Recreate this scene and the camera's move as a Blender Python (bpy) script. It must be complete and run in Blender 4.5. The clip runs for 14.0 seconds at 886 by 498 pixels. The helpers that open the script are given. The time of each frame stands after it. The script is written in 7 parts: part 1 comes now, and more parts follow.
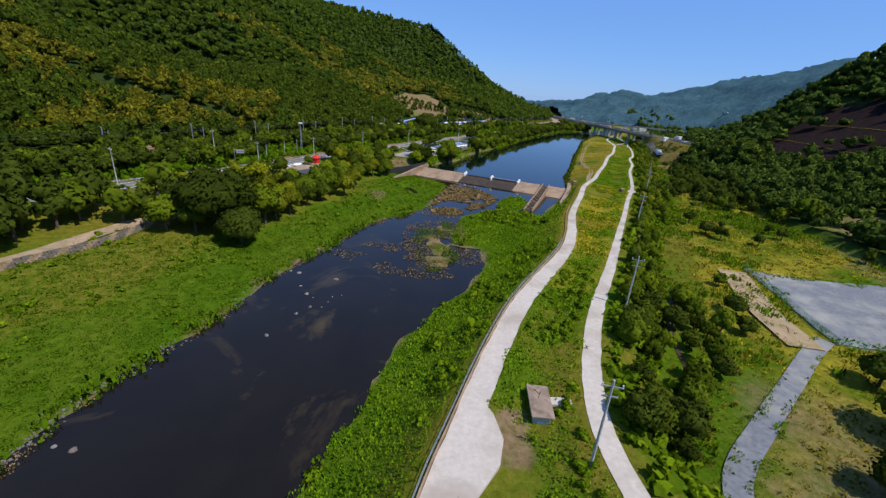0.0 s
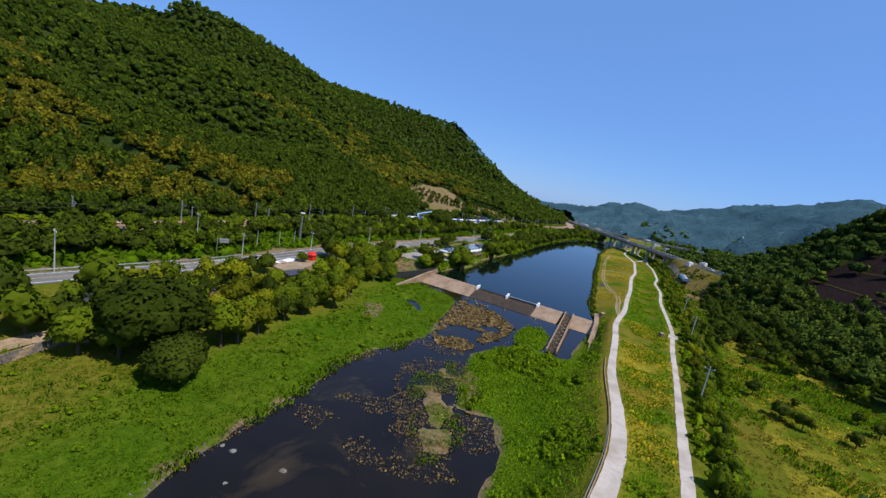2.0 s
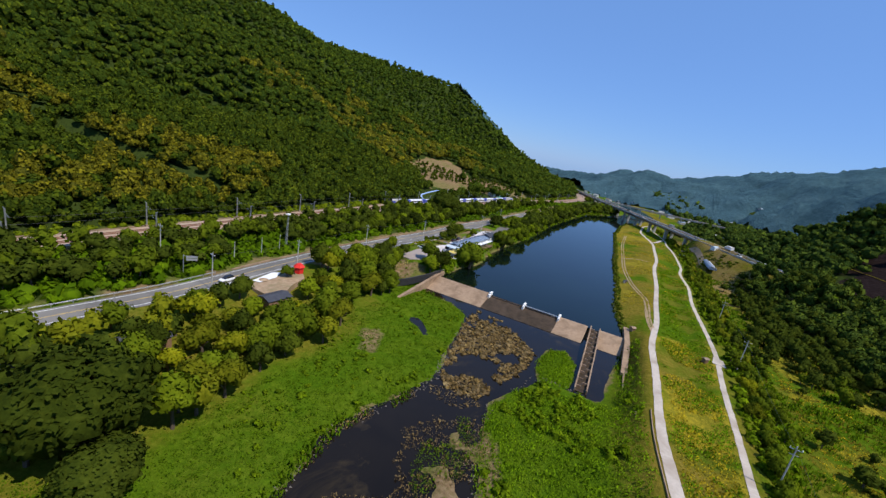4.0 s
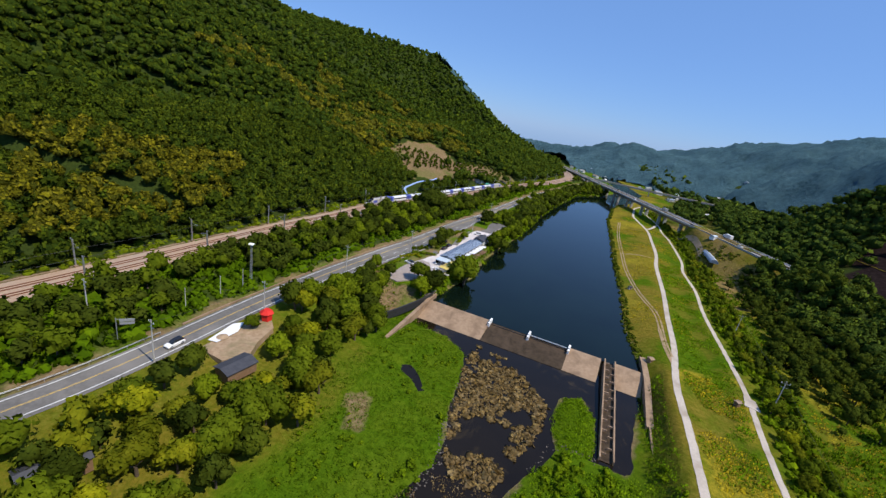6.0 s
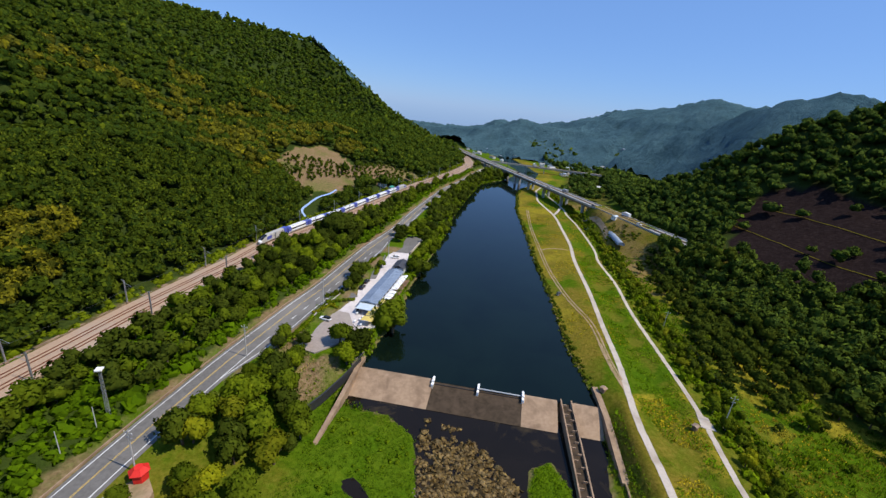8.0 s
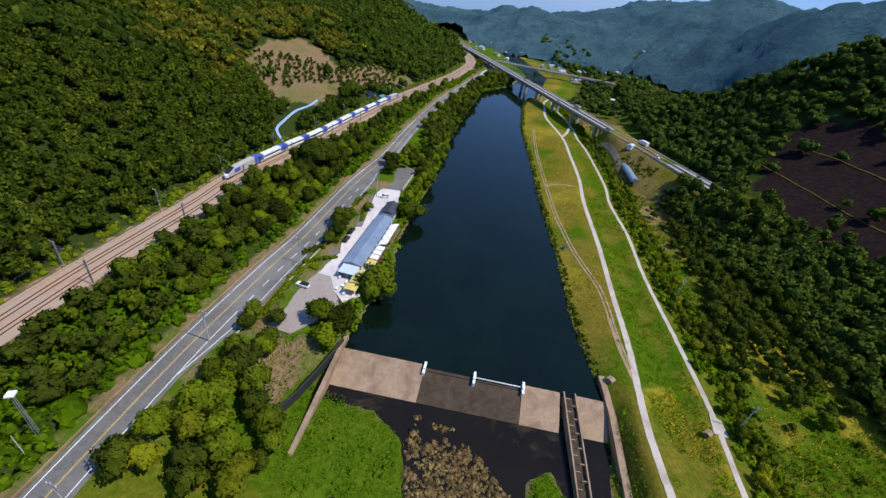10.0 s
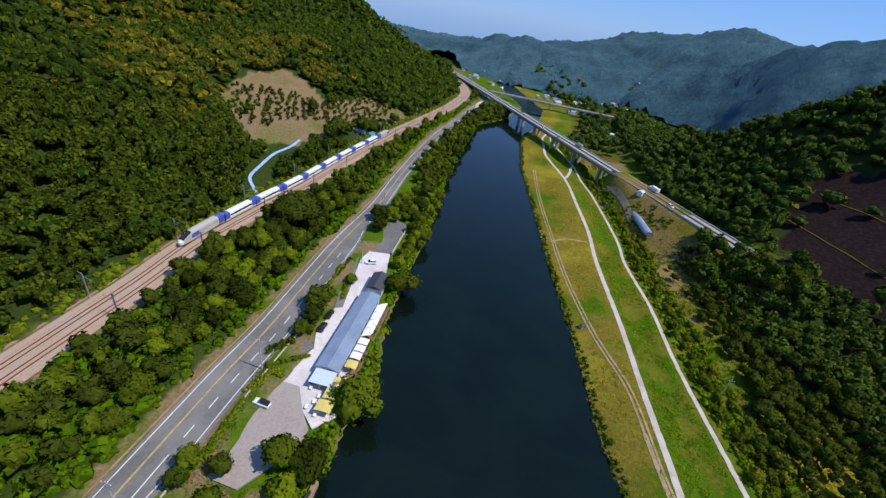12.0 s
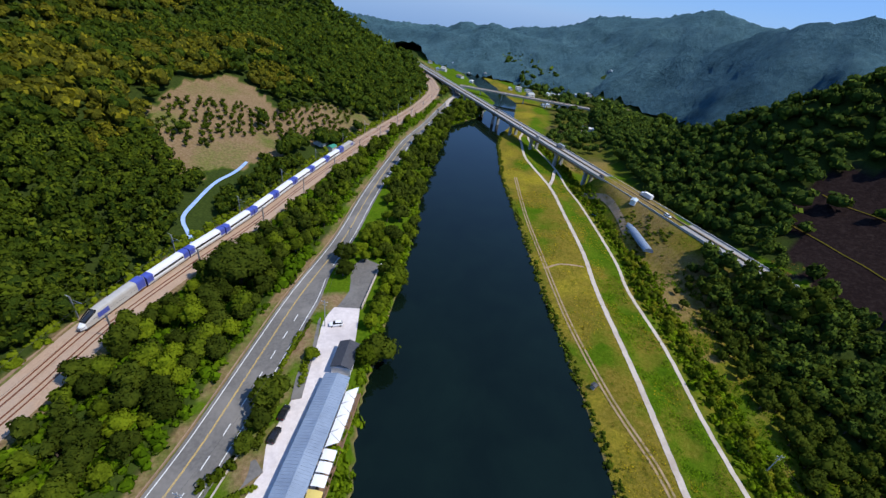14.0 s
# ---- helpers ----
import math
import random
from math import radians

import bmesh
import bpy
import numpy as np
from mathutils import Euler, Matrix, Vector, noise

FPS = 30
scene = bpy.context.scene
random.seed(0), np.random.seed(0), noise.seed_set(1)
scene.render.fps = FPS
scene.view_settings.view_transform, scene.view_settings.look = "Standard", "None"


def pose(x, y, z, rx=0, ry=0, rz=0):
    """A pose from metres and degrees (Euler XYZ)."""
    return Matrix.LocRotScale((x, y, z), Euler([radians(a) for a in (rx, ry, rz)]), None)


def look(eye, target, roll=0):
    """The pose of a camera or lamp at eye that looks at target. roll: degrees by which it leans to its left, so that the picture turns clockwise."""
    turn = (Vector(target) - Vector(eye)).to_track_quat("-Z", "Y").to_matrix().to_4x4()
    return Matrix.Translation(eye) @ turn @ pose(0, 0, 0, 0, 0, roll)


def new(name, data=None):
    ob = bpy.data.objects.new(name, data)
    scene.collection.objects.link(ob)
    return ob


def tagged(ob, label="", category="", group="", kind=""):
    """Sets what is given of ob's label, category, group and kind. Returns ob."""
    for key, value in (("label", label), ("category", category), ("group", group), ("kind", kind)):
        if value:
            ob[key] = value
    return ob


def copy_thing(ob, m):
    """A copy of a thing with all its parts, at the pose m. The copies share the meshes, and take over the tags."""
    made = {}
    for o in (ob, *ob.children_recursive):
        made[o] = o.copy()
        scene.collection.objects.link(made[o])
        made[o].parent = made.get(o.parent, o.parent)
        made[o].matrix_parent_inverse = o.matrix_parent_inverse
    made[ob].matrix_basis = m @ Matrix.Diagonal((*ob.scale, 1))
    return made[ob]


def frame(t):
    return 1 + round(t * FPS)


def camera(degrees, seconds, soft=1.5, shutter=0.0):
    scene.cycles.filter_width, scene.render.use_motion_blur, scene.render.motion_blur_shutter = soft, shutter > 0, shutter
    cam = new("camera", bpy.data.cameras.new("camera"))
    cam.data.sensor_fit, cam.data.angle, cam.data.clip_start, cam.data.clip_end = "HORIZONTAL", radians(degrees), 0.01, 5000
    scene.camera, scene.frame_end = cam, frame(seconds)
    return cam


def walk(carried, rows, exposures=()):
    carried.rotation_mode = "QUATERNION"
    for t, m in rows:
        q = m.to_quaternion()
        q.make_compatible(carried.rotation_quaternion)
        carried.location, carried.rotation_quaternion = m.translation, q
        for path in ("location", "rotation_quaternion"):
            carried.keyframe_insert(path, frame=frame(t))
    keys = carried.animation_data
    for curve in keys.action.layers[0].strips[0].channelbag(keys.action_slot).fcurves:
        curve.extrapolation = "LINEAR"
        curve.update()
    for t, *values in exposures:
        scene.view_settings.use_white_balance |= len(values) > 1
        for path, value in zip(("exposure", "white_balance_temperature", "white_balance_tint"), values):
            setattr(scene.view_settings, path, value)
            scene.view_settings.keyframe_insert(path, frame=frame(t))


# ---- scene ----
# camera and its walk
cam = camera(94.87, 14.0, 1.4)
PATH = [
    (0.0, (6.13, 0.36, 44.11), (6.74, 46.94, 25.94), 4.55),
    (0.5, (5.58, 7.64, 45.86), (6.89, 54.41, 28.24), 8.06),
    (1.0, (4.63, 15.37, 47.59), (4.65, 62.86, 31.95), 11.46),
    (1.5, (3.72, 22.64, 49.48), (3.02, 71.05, 36.98), 11.49),
    (2.0, (2.45, 30.56, 51.18), (1.28, 79.79, 42.51), 10.82),
    (2.5, (1.59, 37.93, 53.66), (-0.04, 87.42, 46.75), 10.68),
    (3.0, (0.25, 44.85, 56.61), (-1.43, 94.25, 49.10), 10.88),
    (3.2, (-0.31, 47.58, 57.75), (-1.85, 96.81, 49.15), 10.93),
    (5.3, (-7.74, 73.91, 69.94), (-7.30, 121.18, 53.64), 10.06),
    (5.5, (-8.38, 76.85, 71.08), (-7.78, 124.14, 54.84), 10.14),
    (6.0, (-10.03, 84.05, 74.38), (-8.03, 131.36, 58.35), 9.96),
    (6.5, (-11.50, 91.62, 77.29), (-6.65, 138.85, 61.65), 9.73),
    (7.0, (-12.93, 99.31, 80.43), (-5.43, 146.25, 64.94), 10.10),
    (7.5, (-13.78, 107.00, 84.51), (-3.34, 153.14, 68.35), 8.52),
    (8.0, (-14.69, 113.25, 88.49), (-1.42, 158.47, 71.80), 5.96),
    (8.2, (-14.97, 115.77, 89.94), (-0.56, 160.45, 72.73), 5.62),
    (10.3, (-8.98, 149.47, 99.32), (5.13, 188.44, 71.35), 10.45),
    (10.5, (-8.45, 152.93, 99.88), (5.73, 192.89, 73.38), 10.32),
    (11.0, (-6.89, 161.48, 100.91), (7.38, 202.43, 76.03), 9.96),
    (11.5, (-5.41, 170.41, 101.74), (9.06, 211.32, 76.89), 10.17),
    (12.0, (-4.06, 179.37, 102.55), (11.25, 219.53, 77.00), 10.70),
    (12.5, (-2.50, 187.80, 103.95), (14.29, 226.61, 77.27), 9.87),
    (13.0, (-0.51, 196.40, 105.11), (17.31, 234.58, 78.19), 9.10),
    (13.5, (1.90, 205.40, 105.37), (20.00, 243.81, 78.97), 9.31),
    (14.0, (4.58, 214.39, 105.57), (22.64, 252.97, 79.38), 9.59),
]
walk(cam, [(t, look(eye, target, roll)) for t, eye, target, roll in PATH], exposures=[(0.0, -0.04, 6450, 10), (3.2, -0.04, 6550, 10), (5.3, -0.02, 6900, 10), (8.2, -0.02, 6900, 10), (10.3, -0.04, 6450, 10), (14.0, -0.04, 6400, 10)])

# world and sun
SUN_TO = Vector((0.64, -0.40, 1.15)).normalized()
world = bpy.data.worlds.new("world")
scene.world = world
world.use_nodes = True
wn = world.node_tree
sky = wn.nodes.new("ShaderNodeTexSky")
sky.sky_type, sky.sun_disc = "NISHITA", False
sky.sun_elevation = math.asin(SUN_TO.z)
sky.sun_rotation = math.atan2(SUN_TO.x, SUN_TO.y)
sky.altitude, sky.air_density, sky.dust_density, sky.ozone_density = 200, 1.0, 0.15, 4.0
tone = wn.nodes.new("ShaderNodeMix")
tone.data_type, tone.blend_type = "RGBA", "MULTIPLY"
tone.inputs[0].default_value, tone.inputs[7].default_value = 1.0, (0.72, 0.92, 1.30, 1)
wn.links.new(sky.outputs[0], tone.inputs[6])
even = wn.nodes.new("ShaderNodeMix")
even.data_type = "RGBA"
even.inputs[0].default_value, even.inputs[7].default_value = 0.6, (1.55, 3.3, 7.3, 1)
wn.links.new(tone.outputs[2], even.inputs[6])
wn.links.new(even.outputs[2], wn.nodes["Background"].inputs["Color"])
wn.nodes["Background"].inputs["Strength"].default_value = 0.12
sun = new("sun", bpy.data.lights.new("sun", "SUN"))
sun.data.energy, sun.data.angle, sun.data.color = 4.6, radians(0.6), (1.0, 0.95, 0.86)
sun.matrix_world = look(SUN_TO * 300, (0, 0, 0))


# ---- materials ----
def nodes_of(name):
    m = bpy.data.materials.new(name)
    m.use_nodes = True
    nt = m.node_tree
    b = nt.nodes["Principled BSDF"]
    return m, nt, b


def tex_noise(nt, scale, detail=4, rough=0.6, coord="Object", dist=0.0):
    tc = nt.nodes.new("ShaderNodeTexCoord")
    n = nt.nodes.new("ShaderNodeTexNoise")
    n.inputs["Scale"].default_value, n.inputs["Detail"].default_value = scale, detail
    n.inputs["Roughness"].default_value, n.inputs["Distortion"].default_value = rough, dist
    if coord == "World":
        g = nt.nodes.new("ShaderNodeNewGeometry")
        nt.links.new(g.outputs["Position"], n.inputs["Vector"])
    else:
        nt.links.new(tc.outputs[coord], n.inputs["Vector"])
    return n.outputs["Fac"]


def ramp(nt, fac, stops):
    r = nt.nodes.new("ShaderNodeValToRGB")
    e = r.color_ramp.elements
    while len(e) < len(stops):
        e.new(0.5)
    for el, (p, c) in zip(e, stops):
        el.position, el.color = p, (*c, 1)
    nt.links.new(fac, r.inputs["Fac"])
    return r.outputs["Color"]


def mixc(nt, fac, a, b, mode="MIX"):
    m = nt.nodes.new("ShaderNodeMix")
    m.data_type, m.blend_type = "RGBA", mode
    for sock, v in ((m.inputs[0], fac), (m.inputs[6], a), (m.inputs[7], b)):
        if isinstance(v, (int, float)):
            sock.default_value = v
        elif isinstance(v, tuple):
            sock.default_value = (*v, 1)
        else:
            nt.links.new(v, sock)
    return m.outputs[2]


def bump(nt, b, height, strength, dist):
    n = nt.nodes.new("ShaderNodeBump")
    n.inputs["Strength"].default_value, n.inputs["Distance"].default_value = strength, dist
    nt.links.new(height, n.inputs["Height"])
    nt.links.new(n.outputs[0], b.inputs["Normal"])


def plain(name, c1, c2, scale=1.0, rough=0.7, metal=0.0, big=0.08, c3=None, bumps=0.3, bdist=0.02, coord="World", spec=0.4):
    """Two noises: fine grain between c1 and c2, large stains towards c3."""
    m, nt, b = nodes_of(name)
    col = ramp(nt, tex_noise(nt, scale, 6, 0.65, coord), [(0.3, c1), (0.7, c2)])
    if c3:
        st = ramp(nt, tex_noise(nt, big, 5, 0.6, coord, 0.4), [(0.45, (0, 0, 0)), (0.68, (1, 1, 1))])
        col = mixc(nt, st, col, c3)
    nt.links.new(col, b.inputs["Base Color"])
    b.inputs["Roughness"].default_value, b.inputs["Metallic"].default_value = rough, metal
    b.inputs["Specular IOR Level"].default_value = spec
    if bumps:
        bump(nt, b, tex_noise(nt, scale * 3, 5, 0.7, coord), bumps, bdist)
    return m


def foliage(name, dark, mid, light, scale=0.6, trans=0.32, rand="island"):
    m, nt, b = nodes_of(name)
    fine = ramp(nt, tex_noise(nt, scale, 5, 0.7, "World"), [(0.28, dark), (0.52, mid), (0.78, light)])
    if rand == "island":
        r = nt.nodes.new("ShaderNodeNewGeometry").outputs["Random Per Island"]
    else:
        r = nt.nodes.new("ShaderNodeObjectInfo").outputs["Random"]
    tint = ramp(nt, r, [(0.0, (0.55, 0.58, 0.55)), (0.5, (1, 1, 1)), (1.0, (1.5, 1.45, 1.0))])
    col = mixc(nt, 1.0, fine, tint, "MULTIPLY")
    nt.links.new(col, b.inputs["Base Color"])
    b.inputs["Roughness"].default_value, b.inputs["Specular IOR Level"].default_value = 0.9, 0.03
    t = nt.nodes.new("ShaderNodeBsdfTranslucent")
    nt.links.new(col, t.inputs["Color"])
    mx = nt.nodes.new("ShaderNodeMixShader")
    mx.inputs[0].default_value = trans
    nt.links.new(b.outputs[0], mx.inputs[1])
    nt.links.new(t.outputs[0], mx.inputs[2])
    nt.links.new(mx.outputs[0], nt.nodes["Material Output"].inputs["Surface"])
    return m


M = {}
M["concrete_path"] = plain("pale_concrete", (0.42, 0.365, 0.31), (0.55, 0.475, 0.405), 1.5, 0.9, c3=(0.36, 0.295, 0.235), big=0.15)
M["concrete"] = plain("weathered_concrete", (0.27, 0.18, 0.112), (0.37, 0.255, 0.165), 0.9, 0.85, c3=(0.20, 0.13, 0.08), big=0.2)
M["wet_concrete"] = plain("wet_concrete", (0.030, 0.021, 0.013), (0.070, 0.049, 0.030), 0.8, 0.5, c3=(0.08, 0.055, 0.036), big=0.25, spec=0.12)
M["asphalt"] = plain("worn_asphalt", (0.105, 0.098, 0.090), (0.165, 0.155, 0.143), 1.2, 0.9, c3=(0.205, 0.19, 0.172), big=0.07, bumps=0.15)
M["dirt"] = plain("bare_earth", (0.26, 0.17, 0.10), (0.42, 0.30, 0.19), 0.8, 0.95, c3=(0.20, 0.16, 0.08), big=0.2)
M["ballast"] = plain("rusty_ballast", (0.31, 0.205, 0.135), (0.45, 0.32, 0.225), 2.2, 0.95, c3=(0.37, 0.28, 0.21), big=0.1, bumps=0.8, bdist=0.08)
M["rail_steel"] = plain("rusty_rail", (0.16, 0.06, 0.03), (0.24, 0.10, 0.06), 3, 0.5, metal=0.4)
M["white_line"] = plain("road_paint_white", (0.62, 0.62, 0.60), (0.78, 0.78, 0.76), 2, 0.7)
M["yellow_line"] = plain("road_paint_yellow", (0.55, 0.36, 0.08), (0.66, 0.45, 0.12), 2, 0.7)
M["white_paint"] = plain("white_paint", (0.74, 0.74, 0.73), (0.82, 0.82, 0.81), 1.5, 0.6)
M["gravel"] = plain("grey_gravel", (0.25, 0.205, 0.18), (0.36, 0.30, 0.265), 1.4, 0.95, c3=(0.33, 0.29, 0.25), big=0.12, bumps=0.25, bdist=0.03)
M["blue_gravel"] = plain("crushed_bluish_stone", (0.115, 0.118, 0.13), (0.195, 0.198, 0.21), 1.4, 0.95, c3=(0.28, 0.27, 0.24), big=0.15, bumps=0.5, bdist=0.05)
M["yard"] = plain("pale_yard_concrete", (0.55, 0.49, 0.47), (0.68, 0.62, 0.60), 0.8, 0.85, c3=(0.46, 0.41, 0.40), big=0.12)
M["steel"] = plain("galvanised_steel", (0.34, 0.35, 0.36), (0.46, 0.47, 0.48), 2, 0.5, metal=0.7)
M["pole_concrete"] = plain("pole_concrete", (0.36, 0.35, 0.33), (0.46, 0.45, 0.43), 2, 0.8)
M["dark_metal"] = plain("dark_metal", (0.03, 0.03, 0.032), (0.06, 0.06, 0.062), 2, 0.5, metal=0.3)
M["bark"] = plain("bark", (0.06, 0.045, 0.03), (0.14, 0.10, 0.07), 3, 0.95)
M["stone"] = plain("river_stone", (0.10, 0.082, 0.066), (0.20, 0.17, 0.14), 1.5, 0.85)
M["leaf"] = [foliage("leaves_deep", (0.028, 0.042, 0.005), (0.058, 0.080, 0.008), (0.105, 0.130, 0.015), 0.5, rand="object"),
             foliage("leaves_fresh", (0.055, 0.080, 0.005), (0.112, 0.152, 0.008), (0.190, 0.232, 0.016), 0.5, rand="object"),
             foliage("leaves_olive", (0.085, 0.105, 0.006), (0.180, 0.192, 0.010), (0.29, 0.28, 0.02), 0.5, rand="object")]
M["forest"] = foliage("forest_leaves", (0.0281, 0.0432, 0.0043), (0.0648, 0.0918, 0.0076), (0.1350, 0.1620, 0.0151), 0.09)
# Right slope: separate cooler leaf tone standing in for shade, not another species.
M["forest_shade"] = foliage("shade_side_leaves", (0.0324, 0.0527, 0.0081), (0.0648, 0.0985, 0.0135), (0.1269, 0.1647, 0.0243), 0.09, 0.2)
M["dry_grass"] = foliage("dry_grass", (0.075, 0.078, 0.008), (0.145, 0.122, 0.014), (0.23, 0.175, 0.03), 0.25)
M["rust_grass"] = foliage("rust_grass", (0.10, 0.075, 0.016), (0.17, 0.115, 0.03), (0.25, 0.17, 0.06), 0.25)
M["reed_green"] = foliage("lush_reeds", (0.066, 0.135, 0.004), (0.120, 0.215, 0.006), (0.185, 0.290, 0.012), 0.12)
M["shrub"] = foliage("lush_shrub_leaves", (0.064, 0.112, 0.004), (0.125, 0.192, 0.006), (0.200, 0.275, 0.012), 0.35)
M["forest_blossom"] = foliage("chestnut_blossom", (0.0638, 0.0723, 0.0051), (0.1615, 0.1487, 0.0110), (0.3060, 0.2635, 0.0298), 0.4)
M["weeds"] = foliage("weeds", (0.042, 0.088, 0.003), (0.078, 0.142, 0.004), (0.125, 0.200, 0.008), 0.12)
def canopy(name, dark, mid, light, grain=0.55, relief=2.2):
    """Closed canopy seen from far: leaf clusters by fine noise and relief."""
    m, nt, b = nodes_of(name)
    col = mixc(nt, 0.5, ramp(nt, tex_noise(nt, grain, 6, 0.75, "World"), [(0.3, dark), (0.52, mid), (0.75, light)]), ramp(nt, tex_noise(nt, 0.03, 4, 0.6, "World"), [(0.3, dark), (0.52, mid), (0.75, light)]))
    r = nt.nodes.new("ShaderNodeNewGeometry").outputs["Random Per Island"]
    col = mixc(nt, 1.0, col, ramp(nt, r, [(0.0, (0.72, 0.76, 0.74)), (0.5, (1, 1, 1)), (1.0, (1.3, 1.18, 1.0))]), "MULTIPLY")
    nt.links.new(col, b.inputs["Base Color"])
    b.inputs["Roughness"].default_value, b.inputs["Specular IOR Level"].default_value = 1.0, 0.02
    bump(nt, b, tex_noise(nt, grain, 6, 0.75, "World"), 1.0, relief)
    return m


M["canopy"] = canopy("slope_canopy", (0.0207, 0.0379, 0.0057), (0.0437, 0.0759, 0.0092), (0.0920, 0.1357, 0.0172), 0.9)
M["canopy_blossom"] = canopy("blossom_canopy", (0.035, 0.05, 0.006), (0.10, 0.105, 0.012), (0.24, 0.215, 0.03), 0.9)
# Crowns of the right slope, their tone likewise chosen for its shade.
M["canopy_shade"] = canopy("shade_side_canopy", (0.0232, 0.0449, 0.0087), (0.0464, 0.0827, 0.0145), (0.0957, 0.1421, 0.0261), 0.9)
# Blue in this base colour stands in for distance haze, not for conifers.
M["canopy_far"] = canopy("haze_tinted_canopy", (0.033, 0.070, 0.086), (0.068, 0.136, 0.166), (0.116, 0.196, 0.220), 0.16, 4.0)
M["sand"] = plain("pale_sandy_earth", (0.2880, 0.1920, 0.1040), (0.4000, 0.2880, 0.1680), 0.8, 0.95, c3=(0.2240, 0.1760, 0.0720), big=0.3)
M["reeds_brown"] = foliage("brown_water_weed", (0.06, 0.038, 0.016), (0.22, 0.15, 0.07), (0.45, 0.34, 0.19), 0.5)
M["flowers"] = foliage("yellow_flowers", (0.16, 0.14, 0.01), (0.34, 0.27, 0.015), (0.50, 0.38, 0.03), 0.4)


def water_mat(name, base, rough, shoal=None):
    m, nt, b = nodes_of(name)
    col = ramp(nt, tex_noise(nt, 0.05, 4, 0.6, "World", 0.5), [(0.35, base), (0.75, tuple(v * 1.6 for v in base))])
    if shoal:
        col = mixc(nt, ramp(nt, tex_noise(nt, 0.045, 7, 0.68, "World", 0.8), [(0.56, (0, 0, 0)), (0.72, (1, 1, 1))]), col, shoal)
    nt.links.new(col, b.inputs["Base Color"])
    b.inputs["Roughness"].default_value = rough
    b.inputs["IOR"].default_value = 1.33
    b.inputs["Specular IOR Level"].default_value = 0.42
    bump(nt, b, tex_noise(nt, 1.1, 3, 0.5, "World", 0.3), 0.06, 0.05)
    return m


M["lake"] = water_mat("lake_water", (0.0024, 0.0062, 0.0040), 0.05)
M["pool"] = water_mat("river_water", (0.009, 0.0065, 0.004), 0.06, (0.06, 0.042, 0.018))


# ---- building helpers ----
def thing(name, label, category, group="", loc=(0, 0, 0), rz=0.0, kind=""):
    ob = new(name)
    ob.matrix_world = pose(*loc, 0, 0, rz)
    return tagged(ob, label, category, group, kind)


def link_mesh(name, me, material, parent=None, label="", smooth=False):
    if material is not None:
        me.materials.append(material)
    if smooth:
        me.polygons.foreach_set("use_smooth", [True] * len(me.polygons))
    ob = new(name, me)
    if parent is not None:
        ob.parent = parent
    if label:
        ob["label"] = label
    return ob


def part(name, bm, material, parent, label="", smooth=False):
    me = bpy.data.meshes.new(name)
    bm.normal_update()
    bm.to_mesh(me)
    bm.free()
    return link_mesh(name, me, material, parent, label, smooth)


def pymesh(name, verts, faces):
    me = bpy.data.meshes.new(name)
    me.from_pydata([tuple(v) for v in verts], [], faces)
    me.update()
    return me


def fast_mesh(name, verts, quads):
    """A mesh from arrays: verts n x 3, faces m x k."""
    verts, quads = np.asarray(verts, np.float32), np.asarray(quads, np.int32)
    me = bpy.data.meshes.new(name)
    k = quads.shape[1]
    me.vertices.add(len(verts))
    me.vertices.foreach_set("co", verts.ravel())
    me.loops.add(quads.size)
    me.loops.foreach_set("vertex_index", quads.ravel())
    me.polygons.add(len(quads))
    me.polygons.foreach_set("loop_start", np.arange(len(quads), dtype=np.int32) * k)
    me.update(calc_edges=True)
    me.validate()
    return me


def box(bm, cx, cy, cz, sx, sy, sz, rz=0.0, bevel=0.0):
    r = bmesh.ops.create_cube(bm, size=1.0, matrix=pose(cx, cy, cz, 0, 0, rz) @ Matrix.Diagonal((sx, sy, sz, 1)))
    if bevel:
        es = {e for v in r["verts"] for e in v.link_edges}
        bmesh.ops.bevel(bm, geom=list(es), offset=bevel, segments=1, affect="EDGES")
    return bm


def beam(bm, a, b, r, seg=6, r2=None):
    a, b = Vector(a), Vector(b)
    d = b - a
    m = Matrix.Translation((a + b) / 2) @ d.to_track_quat("Z", "Y").to_matrix().to_4x4()
    bmesh.ops.create_cone(bm, cap_ends=True, segments=seg, radius1=r, radius2=r if r2 is None else r2, depth=d.length, matrix=m)
    return bm


# ---- plan: lines of the valley (x, y, z) ----
RAIL = [(-300, -400, 12), (-215, -60, 12), (-180, 40, 12), (-150, 110, 12), (-130, 148, 12), (-115, 177, 12), (-106, 196, 12), (-96, 218, 12), (-88, 236, 12), (-78, 259, 12), (-67, 281, 12),
        (-56, 303, 12), (-45, 328, 12), (-28, 356, 11.7), (-8, 386, 11.4), (18, 430, 11), (57, 490, 11), (100, 553, 10.5), (140, 613, 10), (178, 682, 10), (194, 740, 10), (203, 800, 10), (215, 900, 10), (230, 1700, 12)]
ROAD = [(-260, -400, 8.5), (-165, -40, 8.5), (-140, 30, 8.5), (-118, 80, 8.5), (-100, 115, 8.5), (-85, 141, 8.5), (-77, 155, 8.5), (-70.5, 170, 8.5), (-63.5, 188, 8.5), (-54.5, 209, 8.5), (-44.5, 231, 8.3), (-35, 250, 8),
        (-26.6, 266, 8), (-16.5, 284, 8), (-2.5, 313, 8), (9, 336, 8), (29, 372, 7.5), (50, 418, 7), (76, 470, 6.5), (101, 516, 6.5), (130, 560, 6.5), (162, 612, 6.5), (192, 660, 6.5), (214, 700, 7), (230, 800, 7), (243, 900, 7), (262, 1700, 8)]
